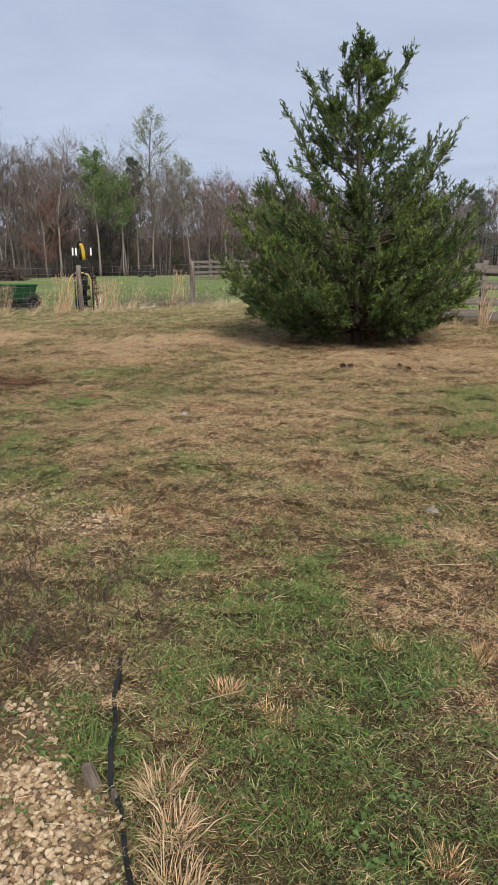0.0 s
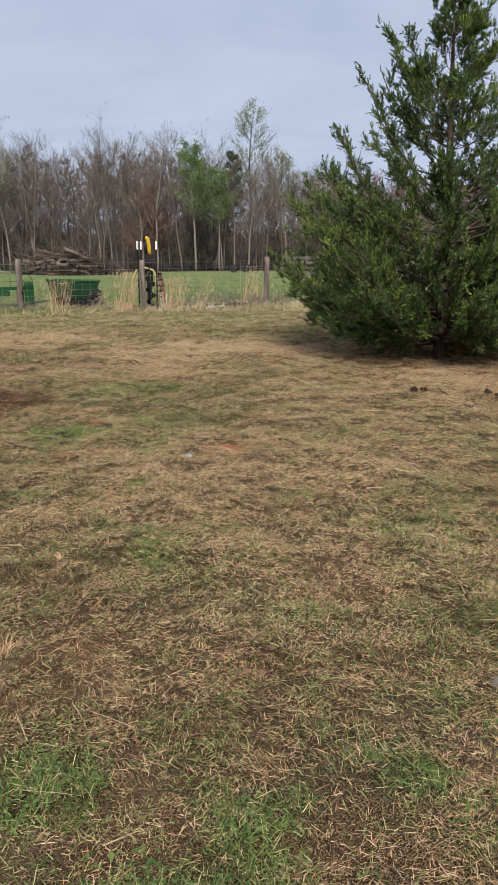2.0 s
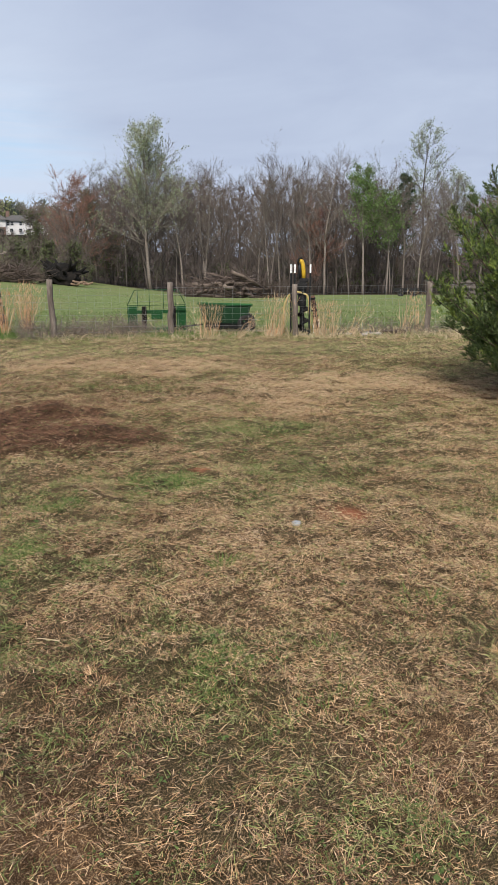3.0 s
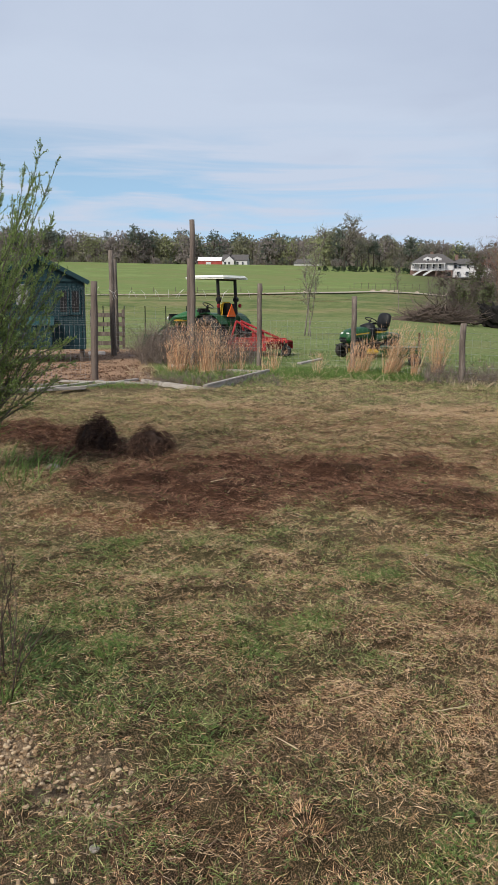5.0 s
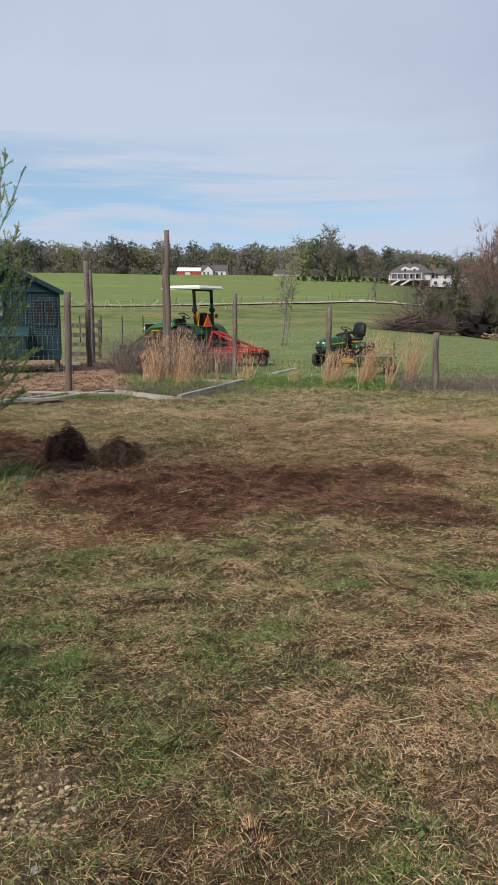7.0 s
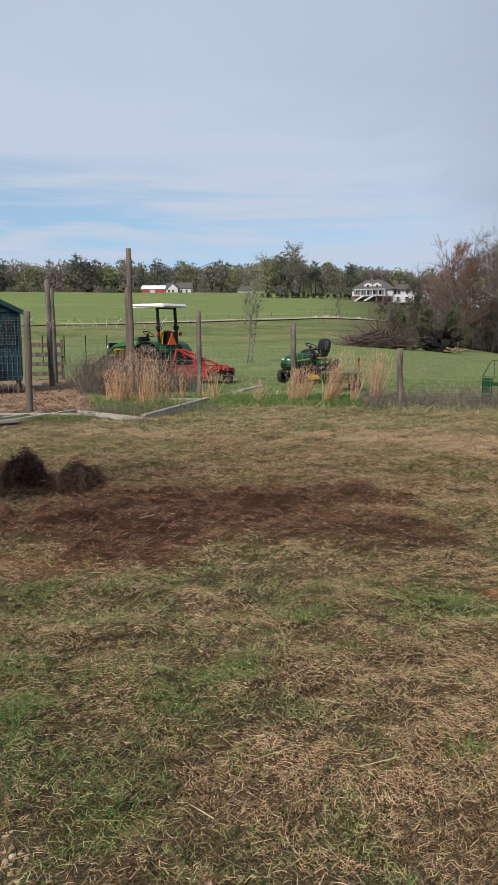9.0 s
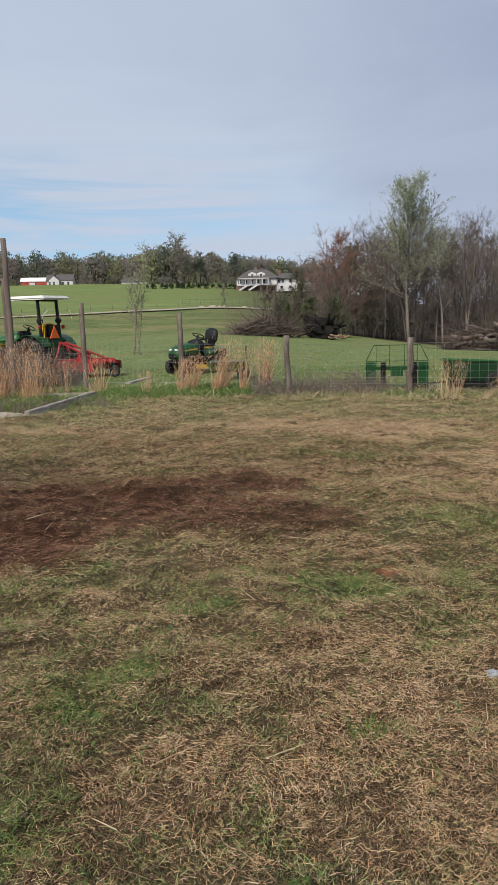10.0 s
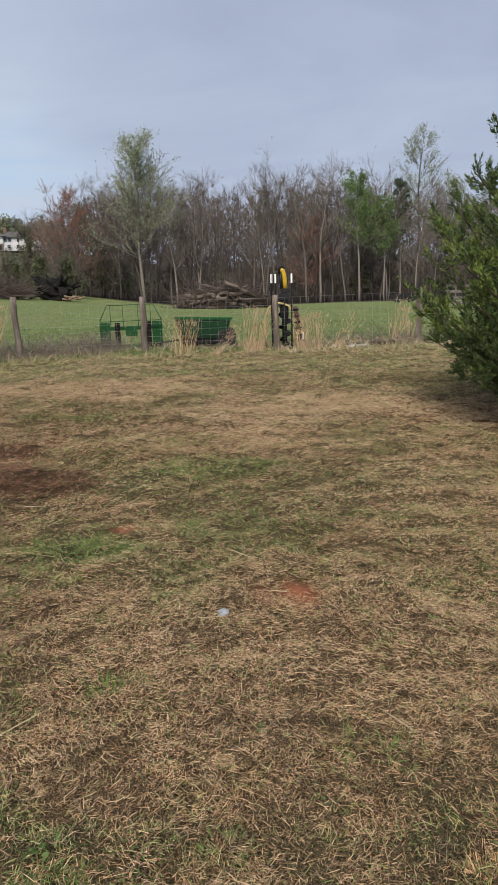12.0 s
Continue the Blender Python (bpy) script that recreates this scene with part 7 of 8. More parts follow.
def white_house():
    x, y = pol(53.45, 312)
    ob = thing("white_house", "large white house with grey hip roof and twin stairs", "house", at=(x, y, H(x, y) + 0.6), rz=54)
    ob.scale = (1.11, 1.05, 0.85)
    part("basement", box(14.6, 11, 3.2, (-7.2, 0, 1.0), 0.05), BRICK, ob)
    part("basement", box(14.4, 10.4, 3.2, (7.3, 0.3, 1.0), 0.05), HOUSE_WHITE, ob)
    part("wall", box(14.6, 10.6, 3.2, (-7.0, 0, 4.2), 0.05), HOUSE_WHITE, ob)
    part("wall", box(14.4, 9.6, 2.9, (7.3, 0.4, 4.0), 0.05), HOUSE_WHITE, ob)
    part("roof", hip_roof(14.6, 11, 5.75, 4.4, 0.7, 0.42), ROOF_GREY, ob, m=pose(-6.6, 0, 0))
    part("roof", hip_roof(15.4, 10, 5.4, 2.7, 0.7, 0.6), ROOF_GREY, ob, m=pose(7.0, 0.4, 0))
    for dx in (-8.6, -5.4):
        d = part("dormer", gable(1.8, 3.0, -1.0, 0.9, 0.9), HOUSE_WHITE, ob, m=pose(dx, -3.4, 7.0, 0, 0, 90))
        window_on(d, -1.5, 0, 0.1, 0.9, 1.1, m=pose(0.92, 0, 0.1, 0, 0, 90))
        window_on(ob, dx, -4.95, 7.15, 0.8, 1.1)
    for cx in (-7.4, 1.2):
        part("chimney", box(1.1, 1.0, 2.6, (0, 0, 0), 0.03), BRICK, ob, m=pose(cx, 0.5, 10.0 if cx < 0 else 8.6))
    part("porch_floor", box(11, 2.6, 0.3, (0, 0, 0), 0.03), HOUSE_WHITE, ob, m=pose(-8.0, -6.4, 2.55))
    part("porch_roof", box(11.2, 2.8, 0.35, (0, 0, 0), 0.04), HOUSE_WHITE, ob, m=pose(-8.0, -6.4, 5.55))
    for i in range(6):
        part("porch_column", cyl(0.16, 2.8, (0, 0, 0), seg=10), HOUSE_WHITE, ob, m=pose(-13.1 + i * 2.05, -7.5, 4.1))
    for k, sx in enumerate((-11.6, -8.2)):
        st = part("stair", box(1.5, 0.4, 0.22, (0, 0, 0)), HOUSE_WHITE, ob, m=pose(sx + 1.5, -8.0, 2.4))
        for i in range(1, 11):
            part("step", box(0.5, 1.6, 0.22, (0, 0, 0), 0.01), HOUSE_WHITE, st, m=pose(-0.3 * i, -0.7, -0.23 * i))
        part("stair_side", box(3.9, 0.12, 0.75, (0, 0, 0), 0.02), HOUSE_WHITE, st, m=pose(-1.6, -1.55, -1.05, 0, -38, 0))
    for xw in (-13.2, -11.0, -8.8, -6.6, -4.4):
        window_on(ob, xw, -5.35, 4.3, 0.9, 1.8)
    for xw in (-1.4, 1.0, 2.4, 5.2, 7.6, 9.0, 12.4):
        window_on(ob, xw, -4.5, 4.2, 0.85, 1.5)
    for xw in (2.0, 5.0, 8.0, 11.0):
        window_on(ob, xw, -5.55, 1.3, 1.0, 1.3)
    part("basement_door", box(1.6, 0.1, 2.1, (0, 0, 0), 0.02), BLACK, ob, m=pose(-1.2, -5.55, 1.0))
    for i in range(5):
        part("porch_pier", box(0.5, 0.5, 2.6, (0, 0, 0), 0.02), BRICK, ob, m=pose(-12.5 + i * 2.3, -7.2, 1.1))


def far_barn():
    x, y = pol(71.0, 405)
    ob = thing("red_barn", "low red barn with pale metal roof on the hilltop", "barn", at=(x, y, H(x, y) - 1.3), rz=66)
    part("wall", gable(15, 11, -1, 2.9, 2.0), BARN_RED, ob)
    for s in (-1, 1):
        part("roof_panel", box(15.8, 6.2, 0.15, (0, 0, 0)), WHITE, ob, m=pose(0, s * 2.85, 3.98, -s * 20, 0, 0))
    part("barn_door", box(2.6, 0.12, 2.4, (0, 0, 0)), HOUSE_WHITE, ob, m=pose(-2, -5.55, 1.2))
    x, y = pol(69.3, 402)
    ob = thing("farmhouse", "small white farmhouse with grey gable roof", "house", at=(x, y, H(x, y) - 1.2), rz=60)
    part("wall", gable(13, 9, -1, 3.0, 3.0), HOUSE_WHITE, ob)
    for s in (-1, 1):
        part("roof_panel", box(13.8, 5.9, 0.15, (0, 0, 0)), ROOF_GREY, ob, m=pose(0, s * 2.35, 4.5, -s * 33.7, 0, 0))
    part("porch", gable(5, 5, -1, 2.8, 2.2), HOUSE_WHITE, ob, m=pose(-2.5, -4.5, 0, 0, 0, 90))
    for s in (-1, 1):
        part("porch_roof", box(5.4, 3.5, 0.12, (0, 0, 0)), ROOF_GREY, ob, m=pose(-2.5 + s * 1.35, -4.6, 3.95, 0, s * 41, 0))
    for xw in (-4.6, -2.5, 1.6, 4.2):
        window_on(ob, xw, -4.6 if xw > 0 else -7.05, 1.5, 0.9, 1.3)
    x, y = pol(63.9, 400)
    ob = thing("shed", "long white shed with dark roof on the hill", "shed", at=(x, y, H(x, y) - 1.3), rz=64)
    part("wall", box(15, 6, 2.6, (0, 0, 0.6), 0.03), HOUSE_WHITE, ob)
    part("roof", hip_roof(15, 6, 1.9, 2.4, 0.4, 0.8), ROOF_GREY, ob)


white_house()
far_barn()

# dirt road on the hill
road = Soup()
az = np.linspace(44, 108, 90)
V = []
for a in az:
    for off in (-2.6, 2.6):
        x, y = pol(a, float(road_r(a)) + off + 0.5 * math.sin(a * 0.9))
        V.append((x, y, H(x, y) + 0.22))
F = []
for i in range(len(az) - 1):
    b = 2 * i
    F += [(b, b + 1, b + 3), (b, b + 3, b + 2)]
road.add(V, F)
tagged(put("road", road.mesh("road", True), DIRT_ROAD), "pale dirt road crossing the hill", "road", kind="structure")
srng = np.random.default_rng(14)


def line_fence(name, label, a0, r0, a1, r1, n, h=1.3, rails=3):
    ob = thing(name, label, "fence", "hill fences")
    pts = [pol(a0 + (a1 - a0) * i / n, r0 + (r1 - r0) * i / n) for i in range(n + 1)]
    for x, y in pts:
        part("post", box(0.07, 0.07, h + 0.3, (0, 0, h / 2 - 0.1)), WOOD_GREY, ob, m=pose(x, y, H(x, y)))
    for (xa, ya), (xb, yb) in zip(pts, pts[1:]):
        s = Soup()
        for q in range(rails):
            z = h * (0.35 + 0.6 * q / max(1, rails - 1))
            s.tube([(xa, ya, H(xa, ya) + z), (xb, yb, H(xb, yb) + z)], [0.02] * 2, 4)
        put("rail", s.mesh("rail"), WOOD_GREY, ob)


line_fence("pasture_fence", "thin grey board fence on the far field", 60.5, 165, 52.0, 200, 16)
line_fence("pasture_fence", "thin grey board fence below the white house", 55.0, 270, 48.5, 262, 10)
line_fence("roadside_fence", "low dark wire fence along the dirt road", 100, 119, 51, 157, 30, 0.9, 1)
hedge_spots = []
for q in range(90):
    a = srng.uniform(55.8, 63.2)
    x, y = pol(a, 318 + srng.normal() * 3)
    hedge_spots.append((0, x, y, H(x, y) - 0.6, srng.uniform(0, 6.3), srng.uniform(0.16, 0.26), 0.8))
hd = thing("distant_hedge", "dark clipped hedge line across the far field", "hedge", kind="stuff")
a3 = spread_soup([HEDGE], hedge_spots)
put("hedge_stems", a3[1].mesh("hedge_stems"), TWIG, hd)
put("hedge_leaves", a3[2].mesh("hedge_leaves"), PINE, hd)
for i in range(10):
    a = 50 + srng.uniform(0, 16)
    x, y = pol(a, float(road_r(a)) + 6 + srng.normal())
    bm = bmesh.new()
    bmesh.ops.create_icosphere(bm, subdivisions=2, radius=0.5)
    for v in bm.verts:
        v.co *= 1 + 0.35 * noise.noise(v.co * 2.5 + Vector((i * 3, 0, 0)))
        v.co.z *= 0.6
    tagged(part("boulder", bm, DIRT_ROAD, m=pose(x, y, H(x, y) + 0.1, 0, 0, i * 50)), "pale boulder beside the dirt road", "boulder", "boulders by the road")
# roadside and paddock saplings
for sx, sy, h, st, sd, lf in ((-29.9, 18.1, 4.9, 3, 91, 1100), (*pol(57.2, 70), 5.0, 1, 92, 60), (*pol(55.2, 95), 4.0, 2, 93, 60)):
    tree_thing("sapling", grow(sd, h, 0.036 if st > 1 else 0.035, 0.3, 24, 0.2, 1.5, 600, 0.4, 0.012, stems=st, leaf=lf, leaf_size=0.05), (BARK_PALE, TWIG, LEAF_SPRING), "slim pale-stemmed sapling with sparse new leaves", "tree", at=(sx, sy, H(sx, sy)))
for q in range(9):
    x, y = pol(48.2 + q * 0.42, 64 + srng.uniform(0, 9))
    t = tree_thing("thicket_shrub", UNDER[q % 2], (BARK, TWIG, LEAF_OLIVE), "tangled shrub with olive spring leaves", "shrub", "shrubs by the brush pile", (x, y, H(x, y)), q * 70, srng.uniform(0.35, 0.5)) if q < 2 else copy_thing((shrub_a, shrub_b)[q % 2], pose(x, y, H(x, y), 0, 0, q * 70))
    if q == 0:
        shrub_a = t
    if q == 1:
        shrub_b = t

# ---------------------------------------------------------------- tall grasses along the fence


def sedge(seed, n, h, spread, lean=(0, 0), pale=0.3):
    rng = np.random.default_rng(seed)
    out = []
    for k in range(2):
        m = int(n * (pale if k else 1 - pale))
        a = rng.uniform(0, 6.28, m)
        rad = spread * 0.35 * np.sqrt(rng.uniform(size=m))
        base = np.stack([np.cos(a) * rad, np.sin(a) * rad, np.zeros(m)], 1)
        w = np.stack([np.cos(a) * 0.10 + rng.normal(size=m) * 0.15 + lean[0], np.sin(a) * 0.10 + rng.normal(size=m) * 0.15 + lean[1], np.ones(m)], 1)
        w /= np.linalg.norm(w, axis=1)[:, None]
        s = Soup()
        s.add(*blades(base, w, h * (0.28 + 0.85 * rng.uniform(size=m)), rng.uniform(0.0045, 0.009, m), rng.uniform(0.05, 0.5, m), rng, 2))
        # feathery heads
        q = int(m * 4.5)
        i = rng.integers(0, m, q)
        b = base[i] + w[i] * (h * rng.uniform(0.4, 0.95, q))[:, None]
        d = w[i] + rng.normal(size=(q, 3)) * 0.3
        d /= np.linalg.norm(d, axis=1)[:, None]
        s.add(*blades(b, d, rng.uniform(0.04, 0.12, q), np.full(q, 0.007), np.zeros(q), rng, 1))
        out.append(s)
    return out


SEDGE_AT = [(74.7, 16.2, 0.72, 0.3), (74.1, 16.0, 1.15, 0.3), (73.2, 16.3, 0.5, 0.3), (72.3, 15.7, 1.22, 0.34), (71.5, 16.0, 0.98, 0.4), (70.5, 16.2, 0.62, 0.36), (69.4, 16.4, 0.75, 0.22), (67.5, 16.4, 0.8, 0.22), (66.9, 16.2, 0.95, 0.2),
            (60.9, 15.8, 0.75, 0.3), (60.2, 15.9, 0.85, 0.25), (58.3, 15.7, 1.1, 0.26), (57.8, 15.9, 1.2, 0.24), (56.2, 15.6, 0.95, 0.24), (54.7, 15.7, 1.15, 0.25), (54.4, 15.8, 1.1, 0.22), (41.0, 14.0, 0.75, 0.25), (40.4, 14.1, 0.7, 0.22),
            (38.4, 13.7, 0.7, 0.2), (36.0, 14.0, 0.85, 0.2), (35.3, 13.9, 0.9, 0.24), (34.9, 14.1, 0.8, 0.18), (31.9, 14.1, 0.7, 0.18), (31.4, 14.3, 0.75, 0.22), (30.6, 14.4, 0.7, 0.18), (29.3, 14.3, 0.75, 0.2), (24.9, 15.4, 0.9, 0.25), (23.8, 15.7, 0.7, 0.25), (-4.6, 10.0, 0.75, 0.22), (-1.9, 10.6, 0.5, 0.2), (63.5, 15.6, 0.5, 0.25)]
for i, (a, r, h, sp) in enumerate(SEDGE_AT):
    x, y = pol(a, r)
    right = np.array([math.cos(radians(a)), math.sin(radians(a))])
    k = {16: -0.1, 17: 0.12, 18: 0.75, 19: 0.15, 25: 0.6, 20: 0.1, 12: 0.3, 26: 0.25, 9: 0.2, 10: 0.25, 11: 0.2, 13: 0.14, 14: 0.1}.get(i, 0.05)
    s = sedge(200 + i, (85, 125, 36, 120, 88, 50, 40, 30, 50)[i] if i < 9 else 100 if 9 <= i < 16 else 42 if i not in (18, 25) else 22, h, sp, right * k, 0.16 if i < 16 else 0.5)
    ob = thing("tall_grass_clump", "upright clump of dry orange-tan tall grass" if i < 16 else "clump of pale straw-coloured tall dead grass", "grass clump", "tall grass clumps along the fence", (x, y, H(x, y) - 0.01))
    tagged(put("straw_tuft", s[0].mesh("straw_tuft"), SEDGE, ob), kind="stuff")
    tagged(put("pale_tuft", s[1].mesh("pale_tuft"), SEDGE_PALE, ob), kind="stuff")


def strip(name, label, material, seed, spec, length, width, el, droop, category="grass"):
    """A band of growth: spec rows are (az from, az to, r from, r to, count)."""
    rng = np.random.default_rng(seed)
    s = Soup()
    for a0, a1, r0, r1, n in spec:
        a, r = rng.uniform(a0, a1, n), rng.uniform(r0, r1, n)
        keep = rng.uniform(size=n) < 0.25 + 1.1 * fbm(a * 3.0, r * 2.0, 0.7, seed)
        a, r = np.radians(a[keep]), r[keep]
        n = len(a)
        x, y = CX - r * np.sin(a), CY + r * np.cos(a)
        b = rng.uniform(0, 6.28, n)
        e = np.clip(rng.normal(el, 0.28, n), 0.1, 1.5)
        w = np.stack([np.cos(b) * np.cos(e), np.sin(b) * np.cos(e), np.sin(e)], 1)
        s.add(*blades(np.stack([x, y, land(x, y)], 1), w, rng.uniform(length[0], length[1], n), rng.uniform(width[0], width[1], n), np.full(n, droop), rng, 1 if r1 > 25 else 2))
    return tagged(put(name, s.mesh(name), material), label, category, kind="stuff")


strip("fence_line_grass", "long green grass along the fence line", GRASS_LUSH, 31, ((55, 76, 14.7, 17.2, 8000), (36, 55, 13.9, 15.0, 2200), (18, 36, 13.9, 15.4, 800), (76, 90, 12.9, 13.6, 900), (65, 74, 13.1, 14.6, 500)), (0.06, 0.2), (0.006, 0.011), 1.0, 0.3)
strip("lush_fence_grass", "long dark green grass at the foot of the fence", GRASS_LUSH, 35, ((52, 67, 15.0, 16.6, 7500), (40, 46, 14.0, 14.8, 700), (66, 76, 14.2, 15.8, 700)), (0.1, 0.3), (0.006, 0.011), 1.05, 0.35)
strip("fence_line_straw", "matted dead grass along the fence line", SEDGE_PALE, 32, ((54, 78, 14.4, 17.4, 1200), (18, 54, 13.6, 15.4, 3800), (-8, 18, 10.3, 13, 1500)), (0.1, 0.36), (0.006, 0.011), 0.8, 0.3)
strip("pasture_grass", "short green pasture grass beyond the fence", PASTURE, 33, ((8, 76, 15.5, 24, 20000), (8, 80, 24, 48, 24000)), (0.04, 0.09), (0.009, 0.018), 1.0, 0.1)
strip("pasture_straw", "pale dead blades in the pasture", SEDGE_PALE, 35, ((8, 76, 15.5, 24, 900), (8, 80, 24, 50, 700)), (0.06, 0.14), (0.014, 0.028), 0.8, 0.1)


def bramble(name, label, seed, spec, height, material=DEAD_STEM):
    rng = np.random.default_rng(seed)
    s = Soup()
    for a0, a1, r0, r1, n, hh in spec:
        for i in range(n):
            x, y = pol(rng.uniform(a0, a1), rng.uniform(r0, r1))
            w = np.array([rng.normal() * 0.4, rng.normal() * 0.4, 1.0])
            L = hh * rng.uniform(0.5, 1.1)
            p, _ = branch_path(rng, (x, y, H(x, y)), w / np.linalg.norm(w), L, 0.16, -0.03, 5)
            s.tube(p, 0.0042 * np.linspace(1, 0.35, 6), 3)
            m = 9
            k = rng.integers(1, 5, m)
            d = rng.normal(size=(m, 3)) + np.array([0, 0, 0.5])
            d /= np.linalg.norm(d, axis=1)[:, None]
            s.add(*blades(p[k], d, rng.uniform(0.06, 0.24, m) * hh / 0.5, np.full(m, 0.006), np.full(m, 0.1), rng, 1))
    return tagged(put(name, s.mesh(name), material), label, "brambles", kind="stuff")


bramble("dead_brambles", "tangled grey-brown dead brambles along the fence", 41, ((45.5, 55.5, 14.2, 15.6, 420, 0.5), (21, 30, 14.4, 16.0, 160, 0.35), (42, 46, 14.4, 15.4, 60, 0.35), (66.5, 77, 13.2, 14.9, 240, 0.2)), 0.5)
bramble("dead_brambles", "dense grey bramble tangle by the tall post", 42, ((72.5, 77.0, 18.0, 20.2, 520, 1.15), (68.5, 73.0, 18.4, 20.2, 330, 0.95)), 1.0)
CHIP = leafy("bark_chips", [(0.06, 0.03, 0.018), (0.17, 0.098, 0.06), (0.31, 0.20, 0.135)], 0.05, 0.85, 0.7)
strip("wood_chips", "brown wood chips strewn over the run floor", CHIP, 37, ((76, 100, 13.9, 18, 11000), (77, 100, 18, 25, 5000)), (0.02, 0.06), (0.012, 0.03), 0.25, 0.0, "wood chips")

# ---------------------------------------------------------------- the leafy bush by the run


def leafy_bush():
    rng = np.random.default_rng(61)
    x, y = -6.98, 3.60
    ob = thing("leafy_bush", "tall loose bush of arching shoots with small leaves", "bush", at=(x, y, H(x, y)))
    ob.scale = (0.68, 0.68, 0.9)
    wood, leaf = Soup(), Soup()
    for i in range(3):
        p, _ = branch_path(rng, (rng.normal() * 0.06, rng.normal() * 0.06, -0.1), (rng.normal() * 0.06, rng.normal() * 0.06, 1), 1.3, 0.05, 0.05, 5)
        wood.tube(p, 0.055 * np.linspace(1, 0.5, 6), 7)
    P, D, W = [], [], []
    for i in range(125):
        a = rng.uniform(0, 6.28)
        z = rng.uniform(0.35, 1.3) if i % 5 else rng.uniform(0.15, 0.5)
        up = rng.uniform(0.1, 1.5) if i % 3 else rng.uniform(1.2, 2.8)
        w = np.array([math.cos(a), math.sin(a), up])
        L = rng.uniform(0.8, 1.2) + 0.55 * up * rng.uniform(0.6, 1.0)
        p, _ = branch_path(rng, (math.cos(a) * 0.06, math.sin(a) * 0.06, z), w / np.linalg.norm(w), L, 0.06, 0.02, 7)
        wood.tube(p, 0.011 * np.linspace(1, 0.3, 8), 4)
        # side shoots
        for q in range(int(21 * L)):
            t = rng.uniform(0.3, 6.9)
            k = min(6, int(t))
            st = p[k] + (p[k + 1] - p[k]) * (t - k)
            d = p[k + 1] - p[k]
            d = d / np.linalg.norm(d) + rng.normal(size=3) * 0.45 + np.array([0, 0, 0.15])
            d /= np.linalg.norm(d)
            sl = rng.uniform(0.1, 0.32) * (1.25 - t / 9)
            wood.add(*blades(st[None], d[None], np.array([sl]), np.array([0.005]), np.zeros(1), rng, 1))
            n = 16
            f = np.linspace(0.1, 1.0, n)
            P.append(st + d * (sl * f)[:, None]), D.append(np.tile(d, (n, 1)))
        n = int(60 * L)
        t = rng.uniform(0.4, 7, n)
        k = np.minimum(t.astype(int), 6)
        P.append(p[k] + (p[k + 1] - p[k]) * (t - k)[:, None]), D.append(p[k + 1] - p[k])
    P, D = np.vstack(P), np.vstack(D)
    D /= np.linalg.norm(D, axis=1)[:, None]
    n = len(P)
    w = D * 0.6 + rng.normal(size=(n, 3)) * 0.6
    w /= np.linalg.norm(w, axis=1)[:, None]
    leaf.add(*blades(P, w, rng.uniform(0.02, 0.04, n), rng.uniform(0.009, 0.014, n), np.zeros(n), rng, 1))
    put("woody_frame", wood.mesh("woody_frame"), BARK, ob)
    put("leaves", leaf.mesh("leaves"), BUSH_LEAF, ob)
    s = Soup()
    n = 420
    a = rng.uniform(0, 6.28, n)
    r = 0.75 * np.sqrt(rng.uniform(size=n))
    w = np.stack([np.cos(a) * 0.4, np.sin(a) * 0.4, np.ones(n)], 1) + rng.normal(size=(n, 3)) * 0.25
    w /= np.linalg.norm(w, axis=1)[:, None]
    s.add(*blades(np.stack([np.cos(a) * r, np.sin(a) * r, np.zeros(n)], 1), w, rng.uniform(0.1, 0.3, n), np.full(n, 0.009), np.full(n, 0.2), rng, 2))
    g = tagged(put("grass_tuft", s.mesh("grass_tuft"), GRASS_LUSH, m=pose(x, y, H(x, y))), "long green grass round the foot of the bush", "grass tuft")
    return ob


leafy_bush()


# ---------------------------------------------------------------- things on the lawn
CLOD_STRAW = leafy("matted_black_hay", [(0.016, 0.008, 0.005), (0.07, 0.036, 0.022), (0.19, 0.11, 0.07)], 0.03, 0.8, 0.6)


def hay_clump(x, y, r, h, seed):
    rng = np.random.default_rng(seed)
    ob = thing("hay_clump", "dark clod of matted rotting hay on the lawn", "hay clump", "hay clumps", (x, y, H(x, y)))
    bm = bmesh.new()
    bmesh.ops.create_icosphere(bm, subdivisions=4, radius=1)
    for v in bm.verts:
        d = v.co.normalized()
        k = 0.86 + 0.28 * noise.noise(d * 2.1 + Vector((seed, 0, 0))) + 0.16 * noise.noise(d * 6 + Vector((seed, 3, 0))) + 0.07 * noise.noise(d * 17)
        v.co = Vector((d.x * r * k, d.y * r * k, max(-0.05, d.z * h * k + 0.02)))
    core = part("clod", bm, SOIL, ob, smooth=False)
    n = 6500
    d = rng.normal(size=(n, 3))
    d[:, 2] = np.abs(d[:, 2]) * 0.9
    d /= np.linalg.norm(d, axis=1)[:, None]
    p = d * np.array([r, r, h]) * (rng.uniform(0.80, 1.03, n) * (1 + 0.3 * np.sin(d[:, 0] * 4 + seed) * np.cos(d[:, 1] * 5)))[:, None]
    w = np.cross(d, rng.normal(size=(n, 3))) + d * 0.12
    w /= np.linalg.norm(w, axis=1)[:, None]
    s = Soup()
    s.add(*blades(p, w, rng.uniform(0.02, 0.075, n), np.full(n, 0.0045), np.full(n, 0.25), rng, 2))
    put("loose_straw", s.mesh("loose_straw"), CLOD_STRAW, ob)


hay_clump(-7.75, 4.78, 0.21, 0.33, 1)
hay_clump(-7.08, 5.14, 0.23, 0.29, 3)


